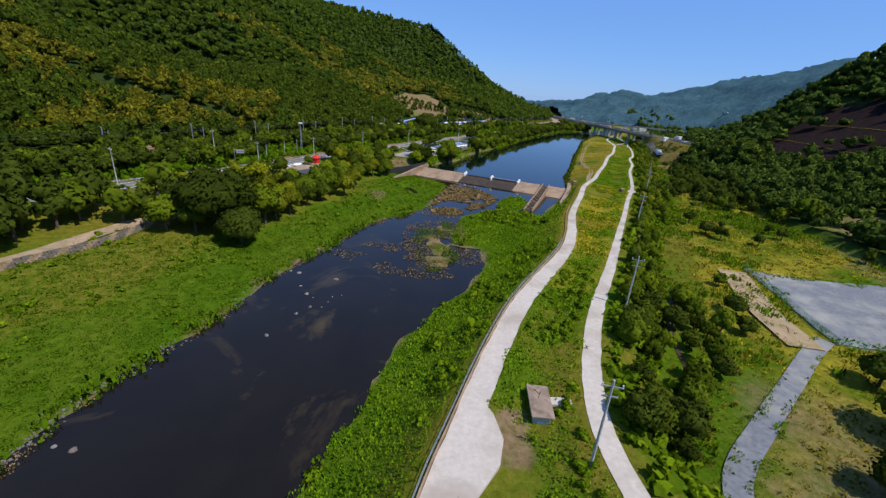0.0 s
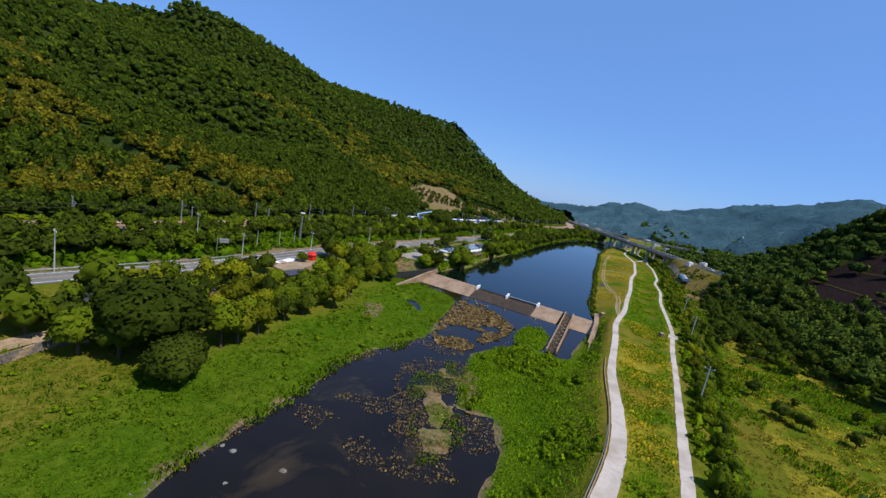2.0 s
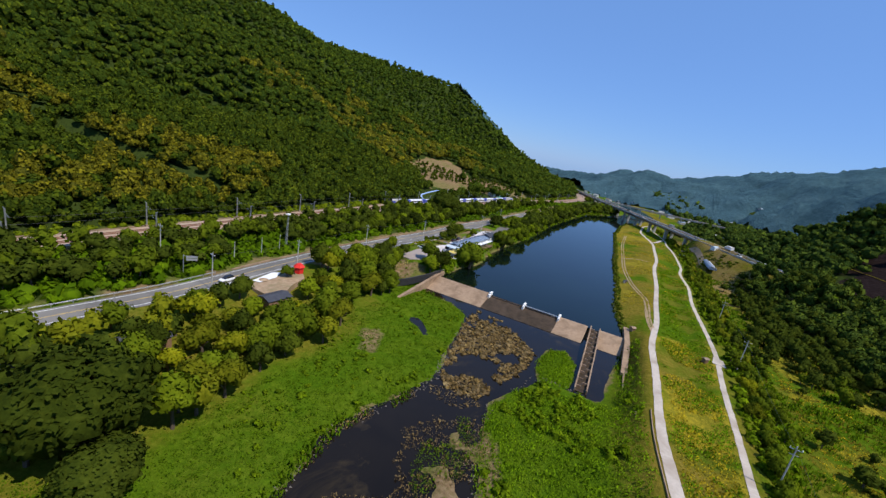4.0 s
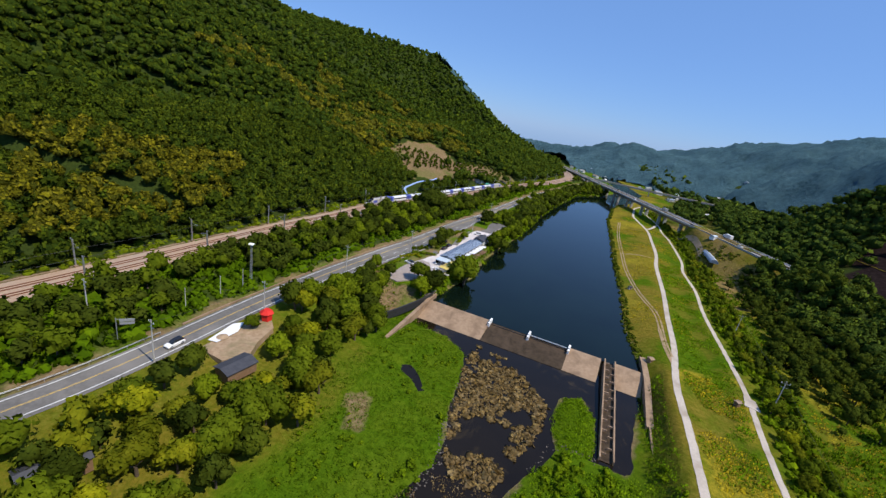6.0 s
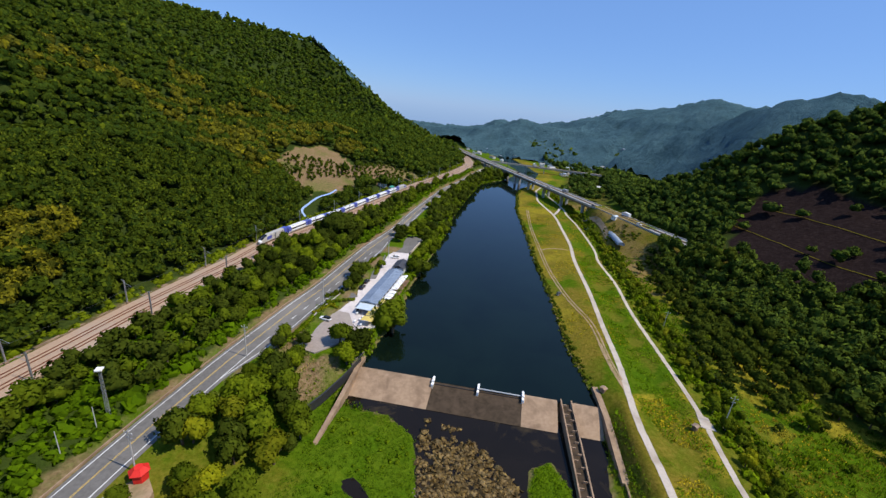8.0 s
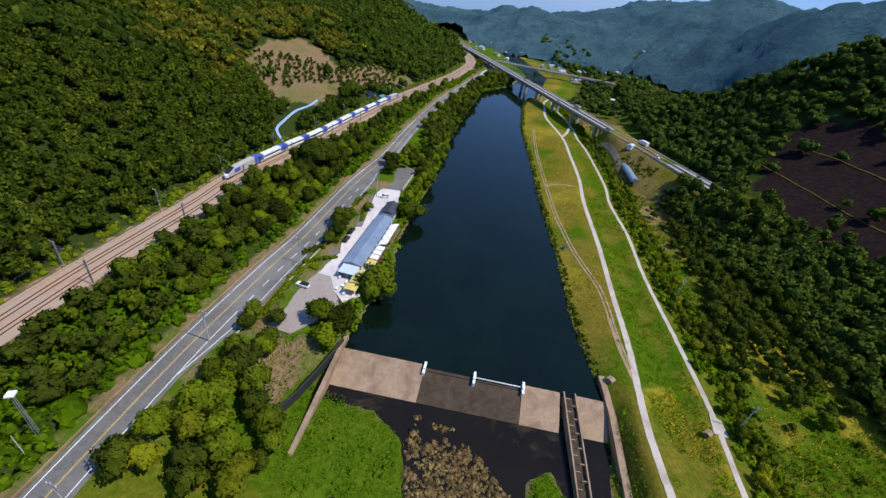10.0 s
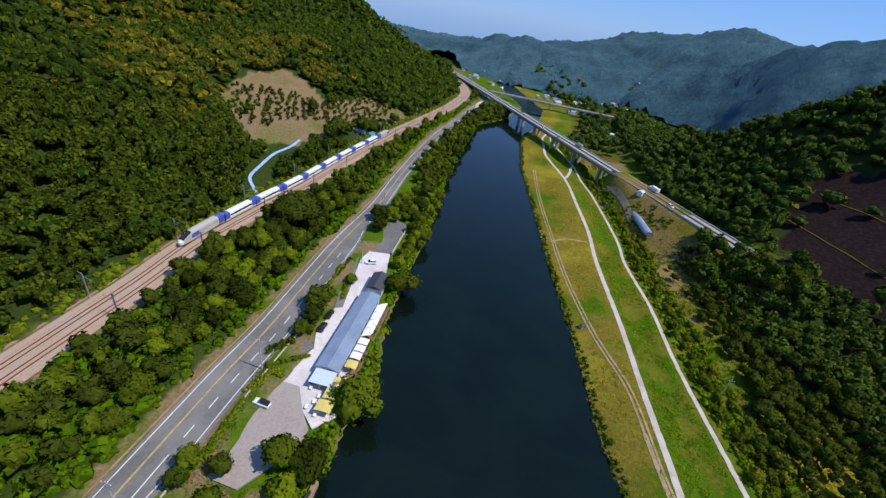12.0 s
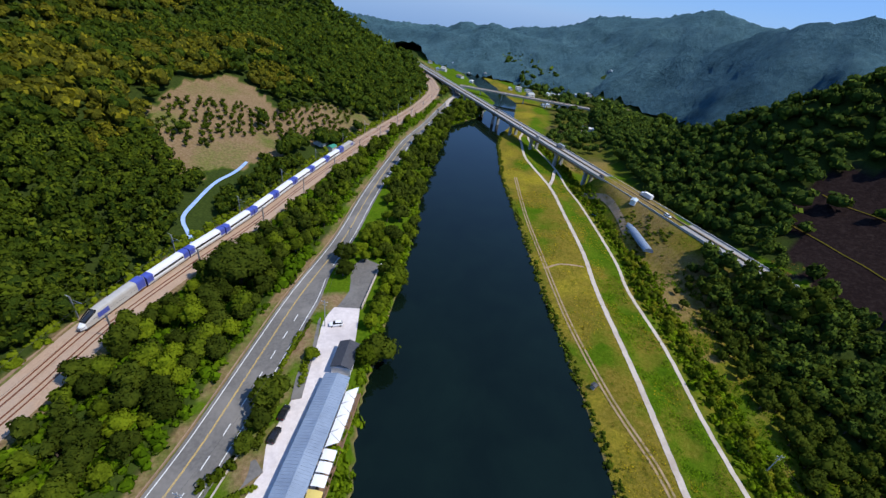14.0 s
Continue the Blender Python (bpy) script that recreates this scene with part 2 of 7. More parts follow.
SHORE_L = [(-45, -400, 0), (-43, 0, 0), (-42, 34, 0), (-42.5, 42, 0), (-41, 49, 0), (-38, 58, 0), (-35, 71, 0), (-32.8, 87, 0), (-25, 107, 0), (-20, 129, 0), (-6.5, 145, 0), (0.5, 155, 0), (1.7, 167, 0), (6, 185, 0), (9, 201, 0),
           (2, 210, 0), (-9, 215, 0), (-13, 219, 0), (-6.5, 230, 2.7), (-0.7, 239, 2.7), (3.4, 248, 2.7), (14, 262, 2.7), (20, 287, 2.7), (36, 320, 2.7), (59, 367, 2.7), (86, 433, 2.7), (113, 487, 2.7), (158, 573, 2.7), (201, 605, 2.7),
           (260, 680, 2.7), (300, 900, 2.7), (320, 1700, 2.7)]
SHORE_R = [(-14, -400, 0), (-12, 0, 0), (-8.6, 34, 0), (-5.5, 43, 0), (-3.2, 51, 0), (1.5, 66, 0), (6.4, 78, 0), (14, 87, 0), (20, 104, 0), (19.5, 116, 0), (10, 117, 0), (10, 128, 0), (14, 147, 0), (29, 165, 0), (40, 162, 0), (46, 158, 0),
           (54, 172, 0), (63, 191, 0), (68.5, 203, 2.7), (76, 235, 2.7), (90.5, 274, 2.7), (104.5, 318, 2.7), (129, 387, 2.7), (151, 451, 2.7), (167, 486, 2.7), (181, 518, 2.7), (202, 552, 2.7), (232, 585, 2.7), (290, 680, 2.7), (330, 900, 2.7), (350, 1700, 2.7)]
PATH_L = [(-2, -400, 6.6), (0, -100, 6.6), (1, -40, 6.6), (2, -15, 6.6), (3, 0, 6.6), (5, 15, 6.7), (8, 28.6, 6.8), (11, 38, 6.8), (14.3, 48, 6.8), (18, 58, 7), (23, 70, 7), (29.5, 82, 7.1), (39.5, 100, 7.2), (45.6, 116, 7.2), (52.4, 139, 7.2), (64, 168, 7.1), (72.5, 190, 7), (86, 216, 6.3),
          (97, 241, 6), (113, 276, 5.6), (131, 319, 5.3), (146, 349, 5), (162, 388, 4.6), (178, 429, 4.2), (187, 470, 4.2), (193, 491, 4.2), (208, 523, 4.2), (217, 541, 4.2), (244, 576, 4.2), (303, 670, 4.2), (345, 900, 4.2), (365, 1700, 5)]
PATH_R = [(22, -400, 7.3), (23, -100, 7.3), (24, -45, 7.3), (25.5, -18, 7.3), (26.5, 0, 7.3), (27.6, 20, 7.3), (28, 30, 7.3), (27.6, 38, 7.3), (30, 50, 7.3), (37, 68.5, 7.3), (48.5, 92, 7.3), (63, 123, 7.3), (72.5, 143, 7.2), (84, 168, 7.1), (95, 190, 7), (105, 214, 6.5), (120, 252, 6),
          (135, 284, 5.6), (147, 317, 5.3), (160, 342, 5), (182, 398, 4.6), (192, 430, 4.3), (204, 461, 4.2), (216, 511, 4.2), (224, 538, 4.2), (252, 575, 4.2), (313, 670, 4.2), (356, 900, 4.2), (376, 1700, 5)]
FOOT_R = [(150, -400, 3), (147, 60, 3), (147, 120, 3), (149, 160, 3), (157, 200, 3), (163, 222, 3), (170, 262, 3), (186, 320, 3), (225, 372, 4), (262, 440, 5), (300, 520, 6), (345, 600, 7), (400, 690, 8), (425, 800, 8), (430, 1000, 8), (440, 1700, 8)]
CREST_R = [(520, -400, 190), (505, 0, 182), (480, 200, 163), (420, 320, 126), (358, 377, 98), (334, 446, 46), (312, 505, 10), (345, 610, 8), (402, 700, 8), (427, 800, 8), (445, 1700, 8)]
CREST_L = [(-570, -400, 190), (-520, -100, 175), (-495, 150, 162), (-440, 440, 150), (-500, 610, 178), (-546, 696, 212), (-492, 738, 246), (-450, 824, 242), (-393, 1018, 212), (-270, 1215, 220), (-80, 1320, 208), (15, 1170, 120), (65, 1030, 70), (140, 880, 32), (190, 800, 16), (215, 960, 12), (228, 1700, 14)]
FOOT_FAR = [(60, 1150, 10), (150, 1040, 10), (240, 950, 9), (300, 885, 8), (370, 815, 8), (440, 745, 8), (480, 690, 9), (520, 610, 10), (575, 500, 10), (650, 380, 10), (800, 230, 10)]
CREST_FAR = [(81, 1437, 26), (164, 1378, 24), (239, 1314, 19), (321, 1294, 20), (397, 1258, 26), (466, 1209, 38), (497, 1094, 54), (515, 1014, 69), (549, 969, 86), (592, 939, 101), (633, 906, 111), (665, 864, 122), (683, 833, 134), (699, 802, 143), (709, 776, 141), (718, 751, 133), (739, 725, 128), (802, 688, 120), (889, 578, 120), (1073, 331, 120)]
SPUR_FAR = [(437, 729, 10), (475, 725, 35), (518, 714, 60), (562, 685, 82), (592, 644, 104), (597, 614, 122), (596, 564, 136), (621, 527, 146), (652, 492, 136), (693, 453, 118), (788, 369, 118), (936, 223, 120)]


def smooth_line(pts, step=4.0):
    """Catmull-Rom through the points, at even steps."""
    p = np.array(pts, float)
    p = np.vstack([2 * p[0] - p[1], p, 2 * p[-1] - p[-2]])
    out = []
    for i in range(1, len(p) - 2):
        n = max(2, int(np.linalg.norm(p[i + 1] - p[i]) / step))
        u = np.linspace(0, 1, n, endpoint=False)[:, None]
        a, b, c, d = p[i - 1:i + 3]
        out.append(0.5 * (2 * b + (c - a) * u + (2 * a - 5 * b + 4 * c - d) * u**2 + (3 * b - a - 3 * c + d) * u**3))
    return np.vstack(out + [p[-2:-1]])


def near(line, x, y):
    """Signed distance (left of the line positive) and height of the nearest point of a line, for arrays x, y."""
    best = np.full(x.shape, 1e18)
    sd, zz = np.zeros(x.shape), np.zeros(x.shape)
    for (ax, ay, az), (bx, by, bz) in zip(line[:-1], line[1:]):
        dx, dy = bx - ax, by - ay
        u = np.clip(((x - ax) * dx + (y - ay) * dy) / (dx * dx + dy * dy), 0, 1)
        ex, ey = x - ax - u * dx, y - ay - u * dy
        d2 = ex * ex + ey * ey
        side = dx * ey - dy * ex
        l = math.hypot(dx, dy)
        # at equal distance keep the segment that is met more squarely
        score = d2 - 1e-4 * np.abs(side / l)
        m = score < best
        best = np.where(m, score, best)
        sd = np.where(m, np.sign(side) * np.sqrt(d2), sd)
        zz = np.where(m, az + u * (bz - az), zz)
    return sd, zz


def crest_height(line, x, y):
    """Height of a ridge line as felt at a place: near points of the ridge weigh most."""
    pts = []
    for a, b in zip(line[:-1], line[1:]):
        n = max(1, int(np.linalg.norm(b[:2] - a[:2]) / 45))
        pts += [a + (b - a) * i / n for i in range(n)]
    pts.append(line[-1])
    num, den = np.zeros(x.shape), np.zeros(x.shape)
    for px, py, pz in pts:
        w = 1.0 / ((x - px) ** 2 + (y - py) ** 2 + 400.0) ** 2
        num, den = num + w * pz, den + w
    return num / den


def edge_depth(poly, x, y):
    """Metres inside a closed outline (outside negative)."""
    ring = [(px, py, 0.0) for px, py in poly] + [(*poly[0], 0.0)]
    d = np.abs(near(ring, x, y)[0])
    return np.where(inside(poly, x, y), d, -d)


def hash2(i, j, s):
    v = np.sin(i * 127.1 + j * 311.7 + s * 74.7) * 43758.5453
    return v - np.floor(v)


def value_noise(x, y, s=0):
    i, j = np.floor(x), np.floor(y)
    u, v = x - i, y - j
    u, v = u * u * (3 - 2 * u), v * v * (3 - 2 * v)
    a, b, c, d = hash2(i, j, s), hash2(i + 1, j, s), hash2(i, j + 1, s), hash2(i + 1, j + 1, s)
    return (a * (1 - u) + b * u) * (1 - v) + (c * (1 - u) + d * u) * v - 0.5


def fbm(x, y, size, octs=4, s=0):
    out, amp = np.zeros(np.shape(x)), 1.0
    for k in range(octs):
        out = out + amp * value_noise(x / size * 2**k, y / size * 2**k, s + k)
        amp *= 0.5
    return out


def inside(poly, x, y):
    r = np.zeros(np.shape(x), bool)
    n = len(poly)
    for i in range(n):
        (ax, ay), (bx, by) = poly[i], poly[(i + 1) % n]
        c = ((ay > y) != (by > y)) & (x < (bx - ax) * (y - ay) / (by - ay + 1e-12) + ax)
        r ^= c
    return r


L_RAIL, L_ROAD, L_SL, L_SR = smooth_line(RAIL, 12), smooth_line(ROAD, 12), np.array(SHORE_L, float), np.array(SHORE_R, float)
L_PL, L_PR, L_FR, L_CR, L_CL = smooth_line(PATH_L, 8), smooth_line(PATH_R, 8), np.array(FOOT_R, float), np.array(CREST_R, float), np.array(CREST_L, float)
L_FF, L_CF, L_SF = np.array(FOOT_FAR, float), np.array(CREST_FAR, float), np.array(SPUR_FAR, float)
BAR = [(-1, 122), (2, 108), (4, 97), (9, 100), (11, 108), (9, 118), (11, 130), (8, 140), (2, 134)]
ISLET = [(31.2, 175), (29.8, 167), (30.5, 162), (34, 160.5), (38.5, 163), (41.8, 169), (44, 177), (43, 185), (37, 184)]
POND = [(-13, 190), (-9, 190.5), (-6, 186), (-3.5, 178), (-5.5, 176), (-8.5, 183), (-12, 187)]
LOT = [(-29, 236), (-18, 262), (-12, 280), (8, 312), (20, 332), (37, 356), (42, 350), (24, 300), (6, 258), (-6, 240), (-18, 233)]
WEIR_A, WEIR_B = Vector((-6.2, 229.8)), Vector((67.6, 199.4))


def lerp_band(d1, z1, w1, d2, z2, w2, p=1.0, q=1.0):
    a, b = np.maximum(np.abs(d1) - w1, 0), np.maximum(np.abs(d2) - w2, 0)
    t = a / np.maximum(a + b, 1e-6)
    t = np.where(p == 1.0, t, t**p) if np.isscalar(p) else t**p
    return z1 + (z2 - z1) * t


def ground_height(x, y):
    x, y = np.asarray(x, float), np.asarray(y, float)
    dr, zr = near(L_RAIL, x, y)
    do, zo = near(L_ROAD, x, y)
    dl, zl = near(L_SL, x, y)
    ds, zs = near(L_SR, x, y)
    dp, zp = near(L_PL, x, y)
    dq, zq = near(L_PR, x, y)
    df, zf = near(L_FR, x, y)
    dc, zc = near(L_CR, x, y)
    dk, zk = near(L_CL, x, y)
    zk = crest_height(L_CL, x, y)
    dff, zff = near(L_FF, x, y)
    dcf, zcf = near(L_CF, x, y)
    zcf = crest_height(L_CF, x, y)
    shore = fbm(x, y, 9, 3, 71) * 3.2 * np.clip((214 - y) / 8, 0, 1)
    dl, ds = dl + shore * np.clip(1 - np.abs(dl) / 9, 0, 1), ds + shore * np.clip(1 - np.abs(ds) / 9, 0, 1)
    rough = fbm(x, y, 14, 3, 5) * 0.5
    hilly = fbm(x, y, 130, 4, 9)
    # bands from the left mountain across the river to the right hills
    p_left = np.clip(1.62 - (y - 270) / 180 * 0.42, 1.12, 1.62)
    up = np.maximum(np.abs(dr) - 7.5, 0)
    t = up / np.maximum(up + np.abs(dk), 1e-6)
    h_mount = zr + (zk - zr) * np.where(dk > 0, 1.0, t**p_left) + hilly * 38 * np.clip(up / 160, 0, 1) * np.clip(np.abs(dk) / 220, 0.02, 1) - np.where(dk > 0, np.abs(dk) * 0.2, 0)
    h_mount = np.where((y > 250) & (dk < 0), np.maximum(h_mount, zr + np.minimum(up * 0.27, 34) + hilly * 4 * np.clip(up / 60, 0, 1)), h_mount)
    h_belt = lerp_band(do, zo, 5.5, dr, zr, 7.5, 0.8) + rough * np.clip(np.minimum(np.abs(do) - 6, np.abs(dr) - 8) / 4, 0, 1)
    p_bank = np.clip(1.9 - (y - 190) / 60 * 1.2, 0.75, 1.9)
    w_road = 6.0 + 3.0 * np.clip((y - 222) / 14, 0, 1) * np.clip((352 - y) / 14, 0, 1)
    h_bank = lerp_band(dl, zl, 0.0, do, zo, w_road, p_bank) + rough * np.clip(np.minimum(np.abs(dl) - 1, np.abs(do) - 7) / 4, 0, 1) + 0.25 * np.clip(np.abs(dl) / 2, 0, 1) * np.clip((np.abs(do) - w_road) / 3, 0, 1)
    lot = edge_depth(LOT, x, y)
    h_bank = np.where(lot > -14, np.maximum(h_bank, np.minimum(6.9, 7.2 + lot * 0.55) + rough * 0.5 * np.clip(-lot / 3, 0, 1)), h_bank)
    side = (x - WEIR_A.x) * (WEIR_B.y - WEIR_A.y) - (y - WEIR_A.y) * (WEIR_B.x - WEIR_A.x)
    level = np.where(side < 0, 2.7, 0.0)
    h_bed = level - np.minimum(1.4, 0.06 + 0.28 * np.minimum(np.abs(dl), np.abs(ds)))
    p_lev = np.where(y < 200, 2.3, 0.9)
    h_lev = lerp_band(ds, zs, 0.0, dp, zp, 3.2, p_lev) + 0.3 * np.clip(np.abs(ds) / 2, 0, 1) * np.clip((np.abs(dp) - 3) / 3, 0, 1) + rough * 0.6 * np.clip(np.minimum(np.abs(ds), np.abs(dp) - 3.5) / 4, 0, 1)
    h_top = lerp_band(dp, zp, 2.6, dq, zq, 2.6) - 0.9 * np.clip(np.minimum(np.abs(dp) - 2.6, np.abs(dq) - 2.6) / 4, 0, 1) + rough * 0.5 * np.clip(np.minimum(np.abs(dp) - 3, np.abs(dq) - 3) / 3, 0, 1)
    out = np.clip((np.abs(dq) - 2.4) / 11, 0, 1)
    h_plain = zq + (2.4 + 0.6 * rough - zq) * (out * out * (3 - 2 * out))
    up2 = np.abs(df)
    t2 = up2 / np.maximum(up2 + np.abs(dc), 1e-6)
    h_right = zf + (zc - zf) * np.where(dc < 0, 1.0, t2**1.15) + hilly * 22 * np.clip(up2 / 120, 0, 1) * np.clip(np.abs(dc) / 80, 0.2, 1) - np.where(dc < 0, np.abs(dc) * 0.22, 0) * np.clip((520 - y) / 80, 0, 1)
    h = np.where(dr > 0, h_mount, np.where(do > 0, h_belt, np.where(dl > 0, h_bank, np.where(ds > 0, h_bed, np.where(dp > 0, h_lev, np.where(dq > 0, h_top, np.where(df > 0, h_plain, np.maximum(h_right, 5.0 + hilly * 4))))))))
    up3 = np.abs(dff)
    t3 = up3 / np.maximum(up3 + np.abs(dcf), 1e-6)
    far = zff + (zcf - zff) * np.where(dcf > 0, 1.0, t3**0.9) + hilly * 26 * np.clip(up3 / 100, 0, 1) * np.clip(np.abs(dcf) / 120, 0.1, 1) - np.where(dcf > 0, np.abs(dcf) * 0.12, 0)
    dsf, _ = near(L_SF, x, y)
    spur = crest_height(L_SF, x, y) - np.abs(dsf) * 0.6 + hilly * 16 * np.clip(np.abs(dsf) / 60, 0.1, 1)
    far = np.maximum(np.where(dff > 0, far, 0.0), spur)
    h = np.where(((dff > 0) | ((x > 330) & (spur > 3))) & ((dr < 40) | (y > 1000)), np.maximum(h, far), h)
    # embankment carrying the highway up to the viaduct
    bank_h = (17.75 - np.maximum(np.abs(x - 212) - 7.4, 0) * 0.6) * np.clip((440 - y) / 22, 0, 1) * np.clip((np.abs(dq) - 4) / 14, 0, 1)
    h = np.where((y > 296) & (y < 445), np.maximum(h, bank_h), h)
    h = np.where((y > 283) & (y < 445) & (np.abs(x - 213.5) < 24), np.minimum(h, 17.75 + np.maximum(np.abs(x - 212) - 8, 0) * 0.9), h)
    # rise in front of the deck's end, shaped to hide it from the camera
    knoll = np.hypot((x - 200) / 17, (y - 280) / 24)
    h = np.where((knoll < 1) & (x < 204), np.maximum(h, h + 9 * (1 - knoll**2)), h)
    h = h - np.maximum(np.hypot(x, y - 140) - 1400, 0) * 0.1
    # shapes in the water
    wob = fbm(x, y, 6, 3, 21)
    e1, e2 = edge_depth(BAR, x, y) - 2.9 + wob * 8, edge_depth(ISLET, x, y) + wob * 2
    h = np.where(e1 > -4, np.maximum(h, np.minimum(0.26 + wob * 0.2, 0.02 + e1 * 0.14)), h)
    h = np.where(e2 > -3, np.maximum(h, np.minimum(0.6 + wob * 0.3, 0.05 + e2 * 0.3)), h)
    e3 = edge_depth(POND, x, y) + wob * 0.8
    h = np.where(e3 > -1.5, np.minimum(h, 0.12 - e3 * 0.35), h)
    return h


def axis_lines(parts):
    out = [parts[0][0]]
    for a, b, step in parts:
        n = max(1, round((b - a) / step))
        out += list(a + (b - a) * (np.arange(n) + 1) / n)
    return np.array(out)


GX = axis_lines([(-2600, -900, 170), (-900, -620, 40), (-620, -420, 14), (-420, -150, 9), (-150, -70, 3.5), (-70, 130, 1.6), (130, 240, 2.6), (240, 420, 8), (420, 1250, 22), (1250, 2600, 150)])
GY = axis_lines([(-1200, -300, 100), (-300, -20, 12), (-20, 300, 1.7), (300, 480, 3.0), (480, 800, 6.5), (800, 1350, 14), (1350, 1750, 40), (1750, 3200, 180)])
gx, gy = np.meshgrid(GX, GY)
gz = ground_height(gx, gy)
nx, ny = len(GX), len(GY)
idx = np.arange(nx * ny).reshape(ny, nx)
quads = np.stack([idx[:-1, :-1], idx[:-1, 1:], idx[1:, 1:], idx[1:, :-1]], -1).reshape(-1, 4)
ground_me = fast_mesh("ground", np.stack([gx, gy, gz], -1).reshape(-1, 3), quads)


def height_at(x, y):
    """Height of the ground mesh at single places or arrays."""
    x, y = np.asarray(x, float), np.asarray(y, float)
    i = np.clip(np.searchsorted(GX, x) - 1, 0, nx - 2)
    j = np.clip(np.searchsorted(GY, y) - 1, 0, ny - 2)
    u, v = (x - GX[i]) / (GX[i + 1] - GX[i]), (y - GY[j]) / (GY[j + 1] - GY[j])
    return (gz[j, i] * (1 - u) + gz[j, i + 1] * u) * (1 - v) + (gz[j + 1, i] * (1 - u) + gz[j + 1, i + 1] * u) * v


# land cover as masks on the ground: dry grass, yellow flowers, bare soil
fx, fy = gx.ravel(), gy.ravel()
c_pl, _ = near(L_PL, fx, fy)
c_pr, _ = near(L_PR, fx, fy)
c_sl, _ = near(L_SL, fx, fy)
c_sr, _ = near(L_SR, fx, fy)
c_ro, _ = near(L_ROAD, fx, fy)
c_ra, _ = near(L_RAIL, fx, fy)
c_fr, _ = near(L_FR, fx, fy)
c_ff, _ = near(L_FF, fx, fy)
big = fbm(fx, fy, 26, 4, 31)
mid = fbm(fx, fy, 7, 3, 41)
dry, yel, soil, wood = (np.zeros(nx * ny) for _ in range(4))
on_lev = (c_sr < 0) & (c_pl > 0) & (fy > 178)
dry = np.where(on_lev, 0.9 + big * 1.8 + mid * 0.8, dry)
dry = np.where((c_sr < 0) & (c_pl > 0) & (fy <= 178), np.clip(1.0 - (c_pl - 2) / 11, 0, 1) * (0.8 + big), dry)
top = (c_pl < 0) & (c_pr > 0)
dry = np.where(top, np.where(fy > 225, 0.14, 0.28) + big * 1.4 + mid * 0.9, dry)
yel = np.where(top & (fy > 75) & (fy < 200), 0.40 + fbm(fx, fy, 18, 3, 37) * 1.7 + mid * 0.9, yel)
yel = np.where(on_lev & (fy > 200), np.clip(big * 1.6 - 0.05 + mid * 0.5, 0, 1), yel)
plainm = (c_pr < 0) & (c_fr > 0)
dry = np.where(plainm, 0.25 + big * 0.9 + mid * 0.4, dry)
yel = np.where(plainm & (c_pr < -22) & (fy < 230), np.clip(0.1 + big * 1.5 + mid * 0.6, 0, 1), yel)
soil = np.where(plainm & (c_pr < -16), np.clip(-0.5 - fbm(fx, fy, 34, 3, 51) * 1.9, 0, 1), soil)
on_emb = (fy > 275) & (fy < 500) & (fx < 206) & (c_pr < -14)
orange = (plainm & (fy > 330) & (c_pr < -14)) | on_emb
dry = np.where(orange, 0.75 + big * 1.6 + mid * 0.5, dry)
soil = np.where(orange, np.clip(0.1 + big * 1.2, 0, 0.6), soil)
bank = (c_ro < 0) & (c_sl > 0)
soil = np.where(bank & (c_sl < 0.2 + mid * 2.6) & (fy < 150), 0.7 + mid, soil)
GARDEN = [(-33, 226), (-31, 236), (-27, 239), (-19, 231.5), (-13, 233), (-10, 229), (-17, 221), (-22, 213), (-27, 219)]
soil = np.where(inside(GARDEN, fx + mid * 3, fy), 0.7 + mid, soil)
dry = np.where(bank & (fy < 215), np.clip(-0.06 + big * 0.55 + np.clip((c_sl - 20) / 14, 0, 0.62), 0, 1), dry)
soil = np.where(bank & (np.hypot((fx + 20.0) / 2.6, (fy - 169) / 8.0) + mid * 2.2 < 1.0), 0.8, soil)
soil = np.where((c_ro > 0) & (c_ra < 0) & (c_ro < 8.5), 0.55 + mid, soil)
soil = np.where((c_ro < -5) & (c_ro > np.where(fy > 228, -20, -11)) & (fy > 200) & (fy < 335) & (c_sl > 0), 0.5 + mid * 1.4, soil)
soil = np.where((np.abs(c_ra) < 9.5), 0.8 + mid, soil)
soil = np.where(edge_depth(BAR, fx, fy) > -5, 0.55 + mid * 1.6, soil)
soil = np.where((c_sl < 0) & (c_sr > 0) & ~inside(ISLET, fx, fy), 0.75 + mid, soil)
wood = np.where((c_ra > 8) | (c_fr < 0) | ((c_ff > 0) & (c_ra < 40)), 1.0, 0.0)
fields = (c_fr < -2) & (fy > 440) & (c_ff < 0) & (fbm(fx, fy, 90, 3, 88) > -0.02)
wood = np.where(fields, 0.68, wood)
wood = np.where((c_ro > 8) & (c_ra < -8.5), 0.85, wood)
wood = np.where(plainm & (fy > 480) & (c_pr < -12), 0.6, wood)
dry = np.where(fields, np.clip(0.3 + fbm(fx, fy, 45, 2, 89) * 1.8, 0, 1), dry)
ORCHARD = [(-61, 483), (-48, 522), (-20, 557), (-6, 546), (6, 530), (34, 550), (74, 549), (78, 532), (46, 500), (22, 478), (6, 458), (-10, 432), (-34, 413), (-42, 430), (-53, 438), (-56, 460)]
ROWS = [(-54, 494), (-24, 512), (-4, 514), (17, 492), (-13, 466), (-36, 443), (-52, 452)]
in_orch = inside(ORCHARD, fx + mid * 10, fy + big * 14)
wood = np.where(in_orch, 0.0, wood)
soil = np.where(in_orch, np.clip(0.95 + big * 1.1, 0.35, 1), soil)
